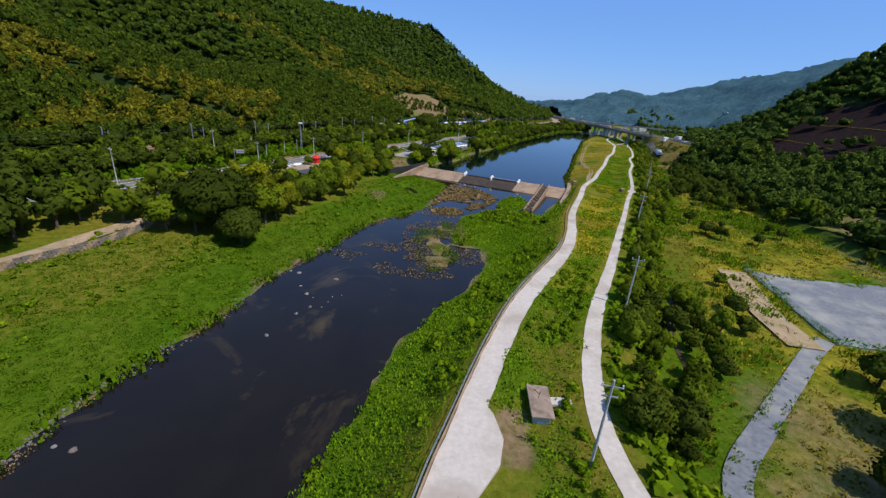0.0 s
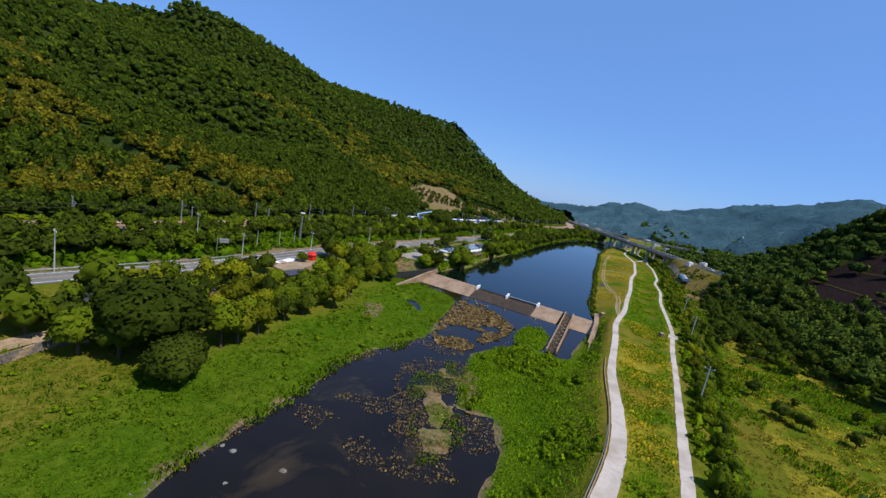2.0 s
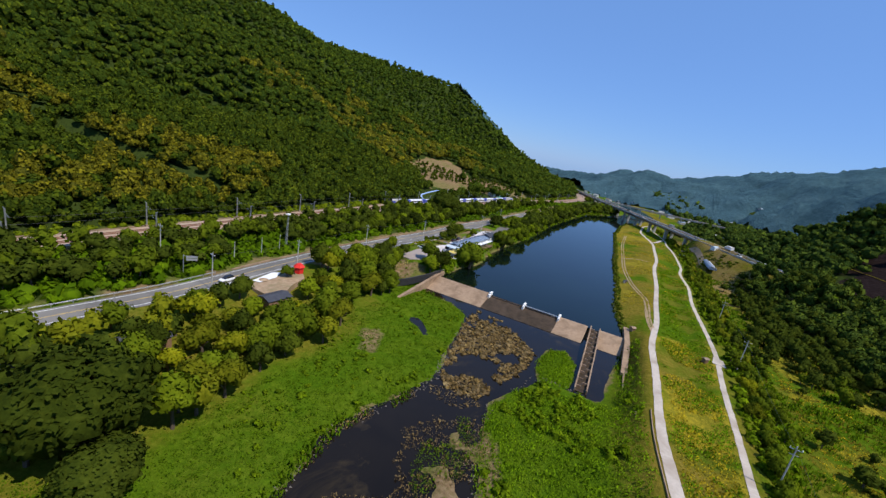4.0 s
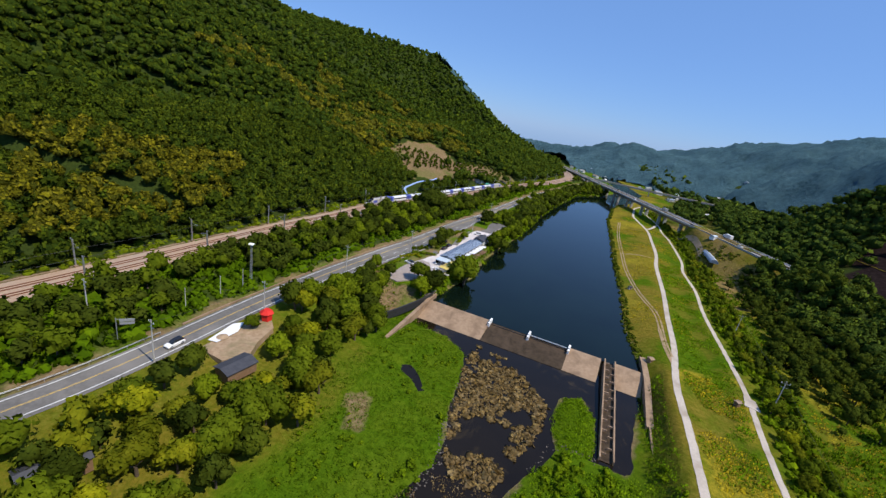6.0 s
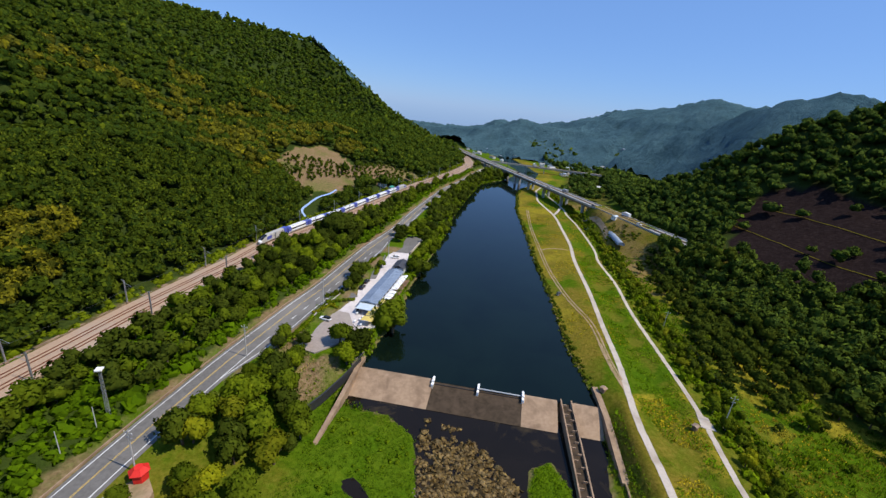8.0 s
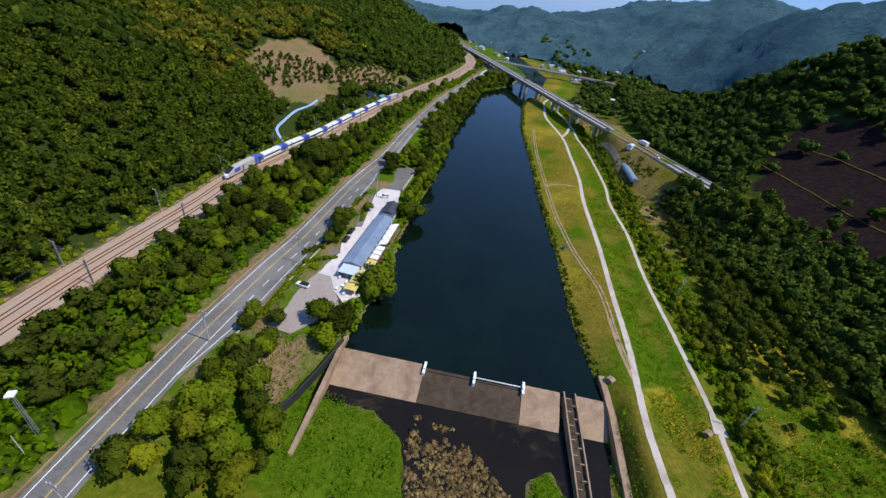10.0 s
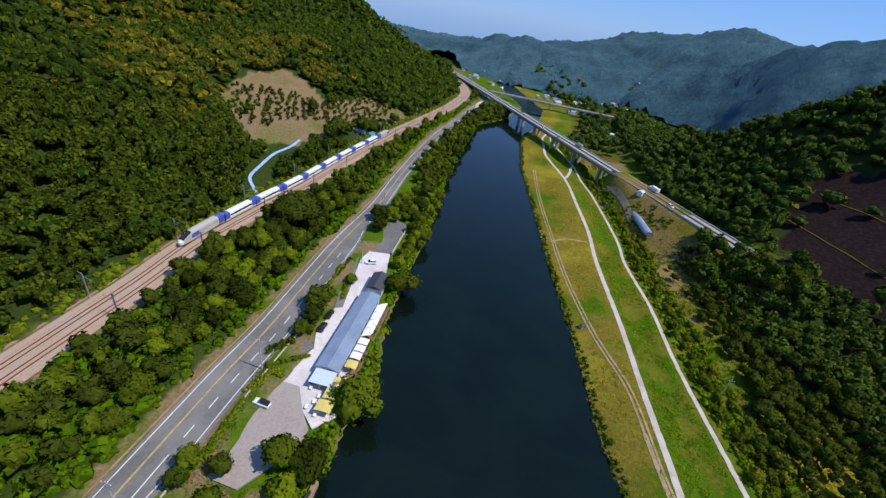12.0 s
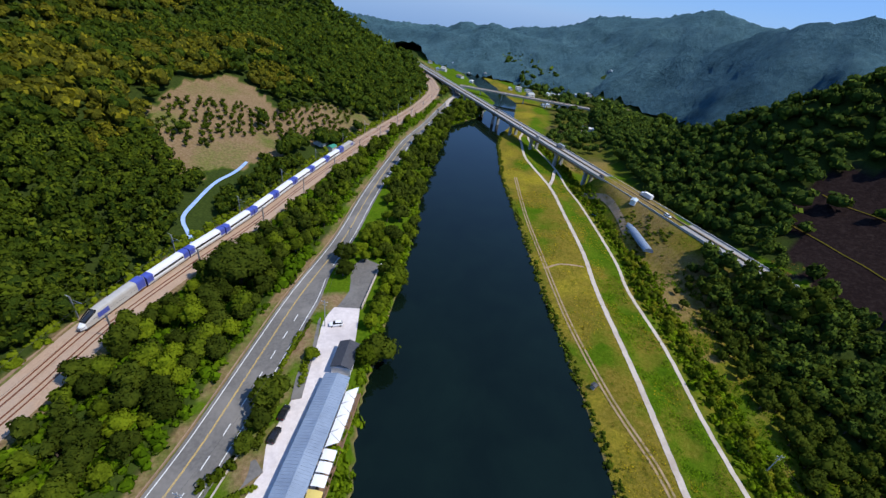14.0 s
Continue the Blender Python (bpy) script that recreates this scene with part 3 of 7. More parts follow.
bare = np.hypot((fx - 170) / 15, (fy - 150) / 13) + mid * 0.5 < 1
soil = np.where(bare, 0.8 + mid, soil)
soil = np.where(np.hypot((fx - 16.5) / 2.2, (fy - 38) / 5.0) + mid * 0.8 < 1, 0.9, soil)
wood = np.where(bare, 0.0, wood)
dry = np.where(in_orch, 0.4 + big, dry)
SCAR = [(223, 236), (223, 262), (226, 300), (240, 318), (284, 345), (316, 342), (324, 310), (326, 280), (306, 240), (262, 222)]
in_scar = inside(SCAR, fx + mid * 8, fy + big * 12)
soil = np.where(in_scar, 1.0, soil)
col = np.stack([np.clip(dry, 0, 1), np.clip(yel, 0, 1), np.clip(soil, 0, 1), np.where(on_emb | ((np.abs(fx - 213.5) < 14) & (fy > 270) & (fy < 520)), 0, wood)], -1).astype(np.float32)
att = ground_me.color_attributes.new("cover", "FLOAT_COLOR", "POINT")
att.data.foreach_set("color", col.ravel())
att = ground_me.color_attributes.new("quarry", "FLOAT_COLOR", "POINT")
att.data.foreach_set("color", np.repeat(np.where(in_scar, 1.0, 0.0).astype(np.float32), 4))


def ground_material():
    m, nt, b = nodes_of("meadow_and_soil")
    a = nt.nodes.new("ShaderNodeAttribute")
    a.attribute_name = "cover"
    sep = nt.nodes.new("ShaderNodeSeparateColor")
    nt.links.new(a.outputs["Color"], sep.inputs[0])
    fine = tex_noise(nt, 0.9, 7, 0.72, "World", 0.3)
    wide = ramp(nt, tex_noise(nt, 0.09, 5, 0.62, "World", 0.8), [(0.36, (0, 0, 0)), (0.62, (1, 1, 1))])
    green = mixc(nt, wide, ramp(nt, fine, [(0.25, (0.028, 0.062, 0.003)), (0.5, (0.054, 0.110, 0.004)), (0.75, (0.090, 0.158, 0.007))]),
                 ramp(nt, fine, [(0.25, (0.044, 0.080, 0.004)), (0.55, (0.085, 0.135, 0.007)), (0.8, (0.135, 0.185, 0.013))]))
    dryc = ramp(nt, fine, [(0.25, (0.080, 0.082, 0.009)), (0.5, (0.170, 0.132, 0.018)), (0.78, (0.28, 0.200, 0.045))])
    yelc = ramp(nt, fine, [(0.3, (0.10, 0.12, 0.012)), (0.52, (0.27, 0.22, 0.02)), (0.75, (0.48, 0.36, 0.03))])
    soilc = ramp(nt, fine, [(0.25, (0.11, 0.07, 0.036)), (0.5, (0.21, 0.14, 0.075)), (0.78, (0.34, 0.245, 0.15))])
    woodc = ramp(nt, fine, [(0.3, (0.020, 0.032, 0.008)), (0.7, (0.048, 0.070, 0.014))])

    def grain(ch):
        mm = nt.nodes.new("ShaderNodeMath")
        mm.operation = "MULTIPLY_ADD"
        nt.links.new(tex_noise(nt, 0.5, 6, 0.75, "World"), mm.inputs[0])
        mm.inputs[1].default_value = 1.5
        mm.inputs[2].default_value = -0.75
        ad = nt.nodes.new("ShaderNodeMath")
        ad.operation, ad.use_clamp = "ADD", True
        nt.links.new(ch, ad.inputs[0])
        nt.links.new(mm.outputs[0], ad.inputs[1])
        ml = nt.nodes.new("ShaderNodeMath")
        ml.operation, ml.use_clamp = "MULTIPLY", True
        nt.links.new(ad.outputs[0], ml.inputs[0])
        k = nt.nodes.new("ShaderNodeMath")
        k.operation, k.use_clamp = "MULTIPLY", True
        nt.links.new(ch, k.inputs[0])
        k.inputs[1].default_value = 3.0
        nt.links.new(k.outputs[0], ml.inputs[1])
        return ml.outputs[0]

    c = mixc(nt, grain(sep.outputs[0]), green, dryc)
    c = mixc(nt, grain(sep.outputs[1]), c, yelc)
    c = mixc(nt, grain(sep.outputs[2]), c, soilc)
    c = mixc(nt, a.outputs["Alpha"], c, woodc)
    a2 = nt.nodes.new("ShaderNodeAttribute")
    a2.attribute_name = "quarry"
    rock = ramp(nt, tex_noise(nt, 0.45, 8, 0.75, "World", 0.5), [(0.25, (0.008, 0.0055, 0.0055)), (0.5, (0.019, 0.0125, 0.012)), (0.68, (0.036, 0.025, 0.022)), (0.82, (0.05, 0.06, 0.018))])
    c = mixc(nt, a2.outputs["Fac"], c, rock)
    nt.links.new(c, b.inputs["Base Color"])
    b.inputs["Roughness"].default_value, b.inputs["Specular IOR Level"].default_value = 1.0, 0.01
    bump(nt, b, tex_noise(nt, 1.6, 7, 0.75, "World"), 0.9, 0.35)
    return m


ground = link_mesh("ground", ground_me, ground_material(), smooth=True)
tagged(ground, "green valley floor with meadows, banks and wooded slopes", "ground", "", "structure")


def ribbon(name, line, a, b, material, lift, label, category="", parent=None, y0=-1e9, y1=1e9, cross=2, thick=0.0, step=3.0):
    """A strip along a line between the offsets a and b (right of the line positive), lying lift above the line's height."""
    p = smooth_line(line, step)
    keep = (p[:, 1] >= y0) & (p[:, 1] <= y1)
    p = p[keep]
    d = np.gradient(p[:, :2], axis=0)
    d /= np.linalg.norm(d, axis=1, keepdims=True)
    nrm = np.stack([d[:, 1], -d[:, 0]], -1)
    n, k = len(p), cross
    vs = []
    for u in np.linspace(a, b, k):
        vs.append(np.column_stack([p[:, :2] + nrm * u, p[:, 2] + lift]))
    v = np.stack(vs, 1).reshape(-1, 3)
    f = [(i * k + j, i * k + j + 1, (i + 1) * k + j + 1, (i + 1) * k + j) for i in range(n - 1) for j in range(k - 1)]
    if thick:
        m = len(v)
        v = np.vstack([v, v - (0, 0, thick)])
        f += [(i * k + m, (i + 1) * k + m, (i + 1) * k, i * k) for i in range(n - 1)]
        f += [(i * k + k - 1, (i + 1) * k + k - 1, (i + 1) * k + k - 1 + m, i * k + k - 1 + m) for i in range(n - 1)]
    me = pymesh(name, v, f)
    ob = link_mesh(name, me, material, parent)
    if parent is None:
        tagged(ob, label, category, "", "structure")
    return ob


# ---- water ----
def flat_polygon(name, pts, z, material):
    bm = bmesh.new()
    bm.faces.new([bm.verts.new((x, y, z)) for x, y in pts])
    bmesh.ops.triangulate(bm, faces=bm.faces[:])
    me = bpy.data.meshes.new(name)
    bm.to_mesh(me)
    bm.free()
    return link_mesh(name, me, material)


lake_pts = [(x - 3, y + 1) for x, y, z in SHORE_L if y > 229.5] + [(x + 4, y) for x, y, z in reversed(SHORE_R) if y > 202]
tagged(flat_polygon("water_lake", [(-6.2, 229.9), *lake_pts[1:], (67.6, 199.6)], 2.7, M["lake"]), "dark still water of the impounded river above the weir", "lake", "", "structure")
tagged(flat_polygon("water_river", [(-62, -400), (10, -400), (16, 60), (40, 100), (60, 160), (66, 194), (-8, 226), (-14, 224), (-20, 180), (-30, 140), (-62, 90)], 0.0, M["pool"]), "dark shallow river below the weir", "river", "", "structure")

# ---- roads, paths and railway bed ----
def track(name, line, y0, y1, width, material, label):
    """A track whose width (half, as a function of y) changes gently, with slightly ragged edges."""
    p = smooth_line(line, 2.0)
    p = p[(p[:, 1] >= y0) & (p[:, 1] <= y1)]
    d = np.gradient(p[:, :2], axis=0)
    d /= np.linalg.norm(d, axis=1, keepdims=True)
    v = []
    for (x, y, z), (dx, dy) in zip(p, d):
        rag = 0.12 * math.sin(y * 1.9) * math.sin(y * 0.63 + 1)
        for u in (-1, -0.4, 0.4, 1):
            w = (width(y) + rag * (1 if u > 0 else -0.8)) * u
            v.append((x + dy * w, y - dx * w, z + 0.1))
    f = [(4 * i + j, 4 * i + j + 1, 4 * i + j + 5, 4 * i + j + 4) for i in range(len(p) - 1) for j in range(3)]
    tagged(link_mesh(name, pymesh(name, v, f), material), label, "path", "", "structure")


track("path_1", PATH_L, -30, 560, lambda y: 1.05 + 0.75 * min(1.0, max(0.0, (150 - y) / 70)), M["concrete_path"], "pale concrete service track on the levee")
track("path_2", PATH_R, -30, 560, lambda y: 0.8 + 0.6 * min(1.0, max(0.0, (140 - y) / 80)), M["concrete_path"], "pale concrete track on the land side of the levee")
ribbon("path_3", [(180, 433, 4.25), (190, 444, 4.25), (199, 456, 4.25), (204, 461, 4.25)], -1.1, 1.1, M["concrete_path"], 0.14, "short pale link between the two levee tracks", "path", cross=3)
def lane_strip():
    """The extra lane that opens along the restaurant, its width growing from nothing and closing again."""
    p = smooth_line(ROAD, 3.0)
    p = p[(p[:, 1] > 222) & (p[:, 1] < 352)]
    d = np.gradient(p[:, :2], axis=0)
    d /= np.linalg.norm(d, axis=1, keepdims=True)
    w = 3.2 * np.clip((p[:, 1] - 224) / 16, 0, 1) * np.clip((350 - p[:, 1]) / 16, 0, 1)
    v, f = [], []
    for (x, y, z), (dx, dy), k in zip(p, d, w):
        for off in (4.5, 4.62 + k):
            v.append((x + dy * off, y - dx * off, z + 0.094))
    f = [(2 * i, 2 * i + 1, 2 * i + 3, 2 * i + 2) for i in range(len(p) - 1)]
    tagged(link_mesh("road_lane", pymesh("road_lane", v, f), M["asphalt"]), "extra asphalt lane beside the restaurant", "road", "", "structure")
    line = [(x + dy * (3.5 + k), y - dx * (3.5 + k), z) for (x, y, z), (dx, dy), k in zip(p, d, w)][::4]
    ribbon("road_line_6", line, -0.1, 0.1, M["white_line"], 0.112, "white edge line of the extra lane", "road marking")


lane_strip()
road_ob = ribbon("road", ROAD, -4.3, 4.6, M["asphalt"], 0.1, "grey worn two-lane asphalt road with painted lines", "road", y0=-200, y1=760, cross=7)
ribbon("railway_bed", RAIL, -6.2, 6.2, M["ballast"], 0.12, "brown ballast bed of a double railway track", "railway bed", y0=-200, y1=860, cross=7)


# ---- weir ----
def quad_solid(bm, top, depth):
    """A slab under a quad of four points."""
    n = len(top)
    t = [bm.verts.new(p) for p in top]
    b = [bm.verts.new((p[0], p[1], depth)) for p in top]
    bm.faces.new(t)
    bm.faces.new(b[::-1])
    for i in range(n):
        bm.faces.new((t[i], b[i], b[(i + 1) % n], t[(i + 1) % n]))
    return bm


W_DIR = (WEIR_B - WEIR_A).normalized()
W_DOWN = Vector((-0.42, -0.907))


def on_weir(s, off):
    p = WEIR_A + W_DIR * s + W_DOWN * off
    return p.x, p.y


W_LEN = (WEIR_B - WEIR_A).length
weir = thing("weir", "stepped concrete river weir with a wet spillway and pale side aprons", "weir")
for nm, s0, s1, zt, mat, lab in (("apron", 0.0, 26.2, 3.05, M["concrete"], "pale brown concrete apron"), ("spillway", 26.2, 55.2, 2.62, M["wet_concrete"], "dark wet spillway"),
                                 ("apron", 55.2, 66.3, 3.05, M["concrete"], "pale brown concrete apron"), ("apron", 70.4, W_LEN, 3.05, M["concrete"], "pale brown concrete apron")):
    bm = bmesh.new()
    a, b, c, d = on_weir(s0, 0), on_weir(s1, 0), on_weir(s1, 10.4), on_weir(s0, 10.4)
    e, f = on_weir(s0, -0.9), on_weir(s1, -0.9)
    quad_solid(bm, [(*a, zt), (*d, 0.12), (*c, 0.12), (*b, zt)], -1.6)
    quad_solid(bm, [(*e, zt), (*a, zt), (*b, zt), (*f, zt)], 0.6)
    part(nm, bm, mat, weir, lab)
for s in (26.2, 41.0, 55.4):
    bm = bmesh.new()
    for off, ln, top, low in ((0.0, 2.6, 4.0, 0.5), (1.9, 1.4, 3.5, 0.5)):
        x, y = on_weir(s, off)
        box(bm, x, y, (top + low) / 2, 0.75, ln, top - low, math.degrees(math.atan2(W_DOWN.y, W_DOWN.x)) + 90, 0.05)
    part("pier", bm, M["white_paint"], weir, "white-painted concrete pier")
bm = bmesh.new()
beam(bm, (*on_weir(41.4, 0.1), 3.05), (*on_weir(54.9, 0.1), 3.0), 0.28, 8)
part("gate", bm, M["steel"], weir, "grey lowered gate bar")
for s0, s1 in ((27.0, 40.4), (41.6, 54.9)):
    bm = bmesh.new()
    box(bm, *on_weir((s0 + s1) / 2, 0.9), 2.5, s1 - s0, 0.12, 0.35, math.degrees(math.atan2(W_DIR.y, W_DIR.x)))
    part("sill", bm, M["dark_metal"], weir, "dark wet sill")


def wall_strip(name, pts, width, depth, material, label, category, top_mat=None):
    """A free-standing wall along points (x, y, top), with thickness."""
    p = np.array(pts, float)
    d = np.gradient(p[:, :2], axis=0)
    d /= np.linalg.norm(d, axis=1, keepdims=True)
    nr = np.stack([d[:, 1], -d[:, 0]], -1) * width / 2
    v, f = [], []
    for q, m in zip(p, nr):
        v += [(q[0] - m[0], q[1] - m[1], q[2]), (q[0] + m[0], q[1] + m[1], q[2]), (q[0] + m[0], q[1] + m[1], q[2] - depth), (q[0] - m[0], q[1] - m[1], q[2] - depth)]
    for i in range(len(p) - 1):
        a, b = i * 4, i * 4 + 4
        f += [(a, a + 1, b + 1, b), (a + 1, a + 2, b + 2, b + 1), (a + 2, a + 3, b + 3, b + 2), (a + 3, a, b, b + 3)]
    f += [(0, 3, 2, 1), tuple(len(v) - 4 + k for k in range(4))]
    ob = link_mesh(name, pymesh(name, v, f), material)
    return tagged(ob, label, category, "", "structure")


wall_strip("wall_left", [(-3.5, 234, 4.4), (-5.4, 230, 4.3), (-10.8, 217.5, 3.4), (-15, 208, 2.6), (-18.5, 200, 2.0)], 1.3, 5, M["concrete"], "sloping brown concrete wing wall beside the weir", "wall")
wall_strip("wall_left_path", [(-18.5, 200, 2.0), (-20, 195, 1.5), (-22.5, 188, 1.4)], 0.9, 3, M["concrete"], "thin tail of the wing wall in the grass", "wall")
wall_strip("wall_right", [(70.8, 208, 4.6), (70, 205, 4.4), (67.2, 196, 3.5), (64.4, 189, 2.9), (61.3, 181.5, 2.3), (58.6, 175, 1.9)], 1.9, 5, M["concrete"], "broad pale concrete wing wall beside the levee", "wall")
wall_strip("wall_right_tail", [(58.6, 175, 1.9), (55.4, 167, 1.7), (52.4, 158, 1.9)], 0.5, 3, M["concrete"], "thin tail of the levee wing wall", "wall")
wall_strip("wall_canal", [(-4.8, 231.5, 5.4), (-11, 223, 5.0), (-17, 215.5, 4.8), (-24, 208.5, 4.6)], 0.5, 3, M["dark_metal"], "dark retaining wall above the bank", "wall")
wall_strip("wall_box", [(50.6, 146.2, 5.4), (51.8, 149.2, 5.4)], 1.6, 3, M["concrete"], "small pale concrete drain outlet below the track", "drain outlet")

# fish ladder: two walls, a floor and cross baffles
ladder = thing("fish_ladder", "long concrete fish ladder with cross baffles beside the weir", "fish ladder")
LA = [(58.2, 204.6, 3.3), (54.1, 194.1, 2.7), (50.0, 183.5, 2.1), (45.8, 172.8, 1.5), (41.6, 162.0, 0.9)]
lad = smooth_line(LA, 1.0)
for off, nm in ((-1.65, "side_wall"), (1.65, "side_wall")):
    d = np.gradient(lad[:, :2], axis=0)
    d /= np.linalg.norm(d, axis=1, keepdims=True)
    q = lad.copy()
    q[:, :2] += np.stack([d[:, 1], -d[:, 0]], -1) * off
    v, f = [], []
    for k, (p, t) in enumerate(zip(q, d)):
        n = np.array([t[1], -t[0]]) * 0.2
        v += [(p[0] - n[0], p[1] - n[1], p[2] + 0.3), (p[0] + n[0], p[1] + n[1], p[2] + 0.3), (p[0] + n[0], p[1] + n[1], -1.5), (p[0] - n[0], p[1] - n[1], -1.5)]
    for i in range(len(q) - 1):
        a, b = i * 4, i * 4 + 4
        f += [(a, a + 1, b + 1, b), (a + 1, a + 2, b + 2, b + 1), (a + 2, a + 3, b + 3, b + 2), (a + 3, a, b, b + 3)]
    f += [(0, 3, 2, 1), tuple(len(v) - 4 + k for k in range(4))]
    link_mesh(nm, pymesh(nm, v, f), M["concrete"], ladder, "pale brown concrete side wall")
me = pymesh("channel_floor", [c for p, t in zip(lad, np.gradient(lad[:, :2], axis=0)) for n in [np.array([t[1], -t[0]]) / np.linalg.norm(t) * 1.5] for c in ((p[0] - n[0], p[1] - n[1], p[2] - 0.7), (p[0] + n[0], p[1] + n[1], p[2] - 0.7))],
            [(2 * i, 2 * i + 1, 2 * i + 3, 2 * i + 2) for i in range(len(lad) - 1)])
link_mesh("channel_floor", me, M["wet_concrete"], ladder, "dark wet channel floor")
baf = bmesh.new()
box(baf, -0.75, 0, 0, 1.3, 0.22, 0.9)
baf_me = bpy.data.meshes.new("baffle")
baf.to_mesh(baf_me)
baf.free()
baf_me.materials.append(M["concrete"])
for k in range(2, len(lad) - 1, 2):
    t = lad[k + 1] - lad[k - 1]
    ob = new("baffle", baf_me)
    ob.parent = ladder
    ob.matrix_basis = pose(lad[k][0], lad[k][1], lad[k][2] - 0.4, 0, 0, math.degrees(math.atan2(t[1], t[0])) - 90 + (180 if k % 4 else 0))


# ---- vegetation ----
rng = np.random.default_rng(7)


def crown_clumps(clumps, seed, low):
    """Centres and radii of the clumps that make up a crown of radius 1."""
    r = np.random.default_rng(seed)
    cc = []
    while len(cc) < clumps:
        c = r.normal(size=3)
        c /= np.linalg.norm(c)
        if c[2] > low:
            cc.append(c * (0.35 + 0.33 * r.random()) if clumps > 1 else c * 0)
    cr = (0.36 + 0.22 * r.random(clumps)) if clumps > 1 else np.ones(1)
    return np.array(cc), cr


def crown_shell(cc, cr, nu, nv, low, shrink=0.74):
    """Rings of points (nv x nu) round the clumps, with the directions in which they face."""
    el = np.radians(np.linspace(88, math.degrees(math.asin(low)) - 12, nv))
    az = np.arange(nu) * 2 * math.pi / nu
    d = np.stack([np.cos(el)[:, None] * np.cos(az + 0.4 * el[:, None]), np.cos(el)[:, None] * np.sin(az + 0.4 * el[:, None]), np.sin(el)[:, None] + 0 * az], -1)
    dc = d @ cc.T
    disc = dc**2 - (cc**2).sum(1) + (cr * shrink) ** 2
    t = np.where(disc > 0, dc + np.sqrt(np.maximum(disc, 0)), 0.3)
    k = t.argmax(-1)
    p = d * np.maximum(t.max(-1), 0.3)[..., None]
    n = p - cc[k]
    n /= np.maximum(np.linalg.norm(n, axis=-1, keepdims=True), 1e-6)
    n = n + 0.35 * d
    return p, n / np.linalg.norm(n, axis=-1, keepdims=True)


def leaf_cloud(n, clumps, size, flat=0.8, seed=0, low=-0.35, core=None):
    """n leaf tufts (quads) on the shells of several clumps; crown radius 1, from its base upward; core: rings of its solid inside."""
    r = np.random.default_rng(seed + 5000)
    cc, cr = crown_clumps(clumps, seed, low)
    pick = r.integers(0, clumps, n)
    d = r.normal(size=(n, 3))
    d /= np.linalg.norm(d, axis=1, keepdims=True)
    d[:, 2] = np.where(d[:, 2] < low, -d[:, 2], d[:, 2])
    p = cc[pick] + d * (cr[pick] * (0.72 + 0.36 * r.random(n)))[:, None]
    nrm = d + r.normal(size=(n, 3)) * 0.5
    nrm /= np.linalg.norm(nrm, axis=1, keepdims=True)
    a = np.cross(nrm, r.normal(size=(n, 3)))
    a /= np.linalg.norm(a, axis=1, keepdims=True)
    b = np.cross(nrm, a)
    s = size * (0.6 + 0.8 * r.random((n, 1)))
    q = np.stack([p - a * s - b * s * 0.7, p + a * s * 1.1 - b * s * 0.5, p + a * s * 0.8 + b * s * 0.9, p - a * s * 0.9 + b * s * 0.6], 1)
    q[:, 1] += nrm * s * 0.5 * r.normal(size=(n, 1))
    q[:, 3] -= nrm * s * 0.4
    # soft shading: each tuft is lit as a piece of its clump
    away = p / np.maximum(np.linalg.norm(p, axis=1, keepdims=True), 1e-6)
    sh = 0.62 * d + 0.42 * away + 0.38 * np.where((nrm * d).sum(1, keepdims=True) < 0, -nrm, nrm)
    sh /= np.linalg.norm(sh, axis=1, keepdims=True)
    q = np.concatenate([q, np.repeat(sh[:, None, :], 4, 1)], -1)
    if core:
        sp, sn = crown_shell(cc, cr, core[0], core[1], low)
        sp = sp + r.normal(size=sp.shape) * 0.04
        g = np.concatenate([sp, sn], -1)
        g = np.concatenate([g, g[:, :1]], 1)
        q = np.concatenate([q, np.stack([g[:-1, :-1], g[1:, :-1], g[1:, 1:], g[:-1, 1:]], 2).reshape(-1, 4, 6)])
    q[..., 2] *= flat
    return q


def grass_cloud(n, size, seed=0):
    """A patch of short leaning blades over a disc of radius 1, lit like the turf under them."""
    r = np.random.default_rng(seed)
    a, d = r.random(n) * 6.283, np.sqrt(r.random(n))
    p = np.stack([np.cos(a) * d, np.sin(a) * d, r.random(n) * 0.25], -1)
    b = r.random(n) * 6.283
    side = np.stack([np.cos(b), np.sin(b), 0 * b], -1)
    lean = np.stack([-np.sin(b), np.cos(b), 0 * b], -1) * (0.3 + 0.7 * r.random((n, 1)))
    up = lean * size * 1.2 + np.array([0, 0, 1.0]) * (0.35 + 0.65 * r.random((n, 1)))
    w = size * (0.5 + 0.7 * r.random((n, 1)))
    q = np.stack([p - side * w, p + side * w, p + side * w * 0.5 + up, p - side * w * 0.6 + up], 1)
    sh = np.array([0, 0, 1.0]) + 0.28 * r.normal(size=(n, 3))
    sh /= np.linalg.norm(sh, axis=1, keepdims=True)
    return np.concatenate([q, np.repeat(sh[:, None, :], 4, 1)], -1)


def leaf_mesh(name, q):
    """Leaf quads with their shading directions as one mesh."""
    n = len(q)
    me = bpy.data.meshes.new(name)
    me.vertices.add(n * 4)
    me.vertices.foreach_set("co", np.ascontiguousarray(q[..., :3], np.float32).ravel())
    me.loops.add(n * 4)
    me.loops.foreach_set("vertex_index", np.arange(n * 4, dtype=np.int32))
    me.polygons.add(n)
    me.polygons.foreach_set("loop_start", np.arange(n, dtype=np.int32) * 4)
    me.update(calc_edges=True)
    at = me.attributes.new("custom_normal", "FLOAT_VECTOR", "POINT")
    at.data.foreach_set("vector", np.ascontiguousarray(q[..., 3:], np.float32).ravel())
    return me


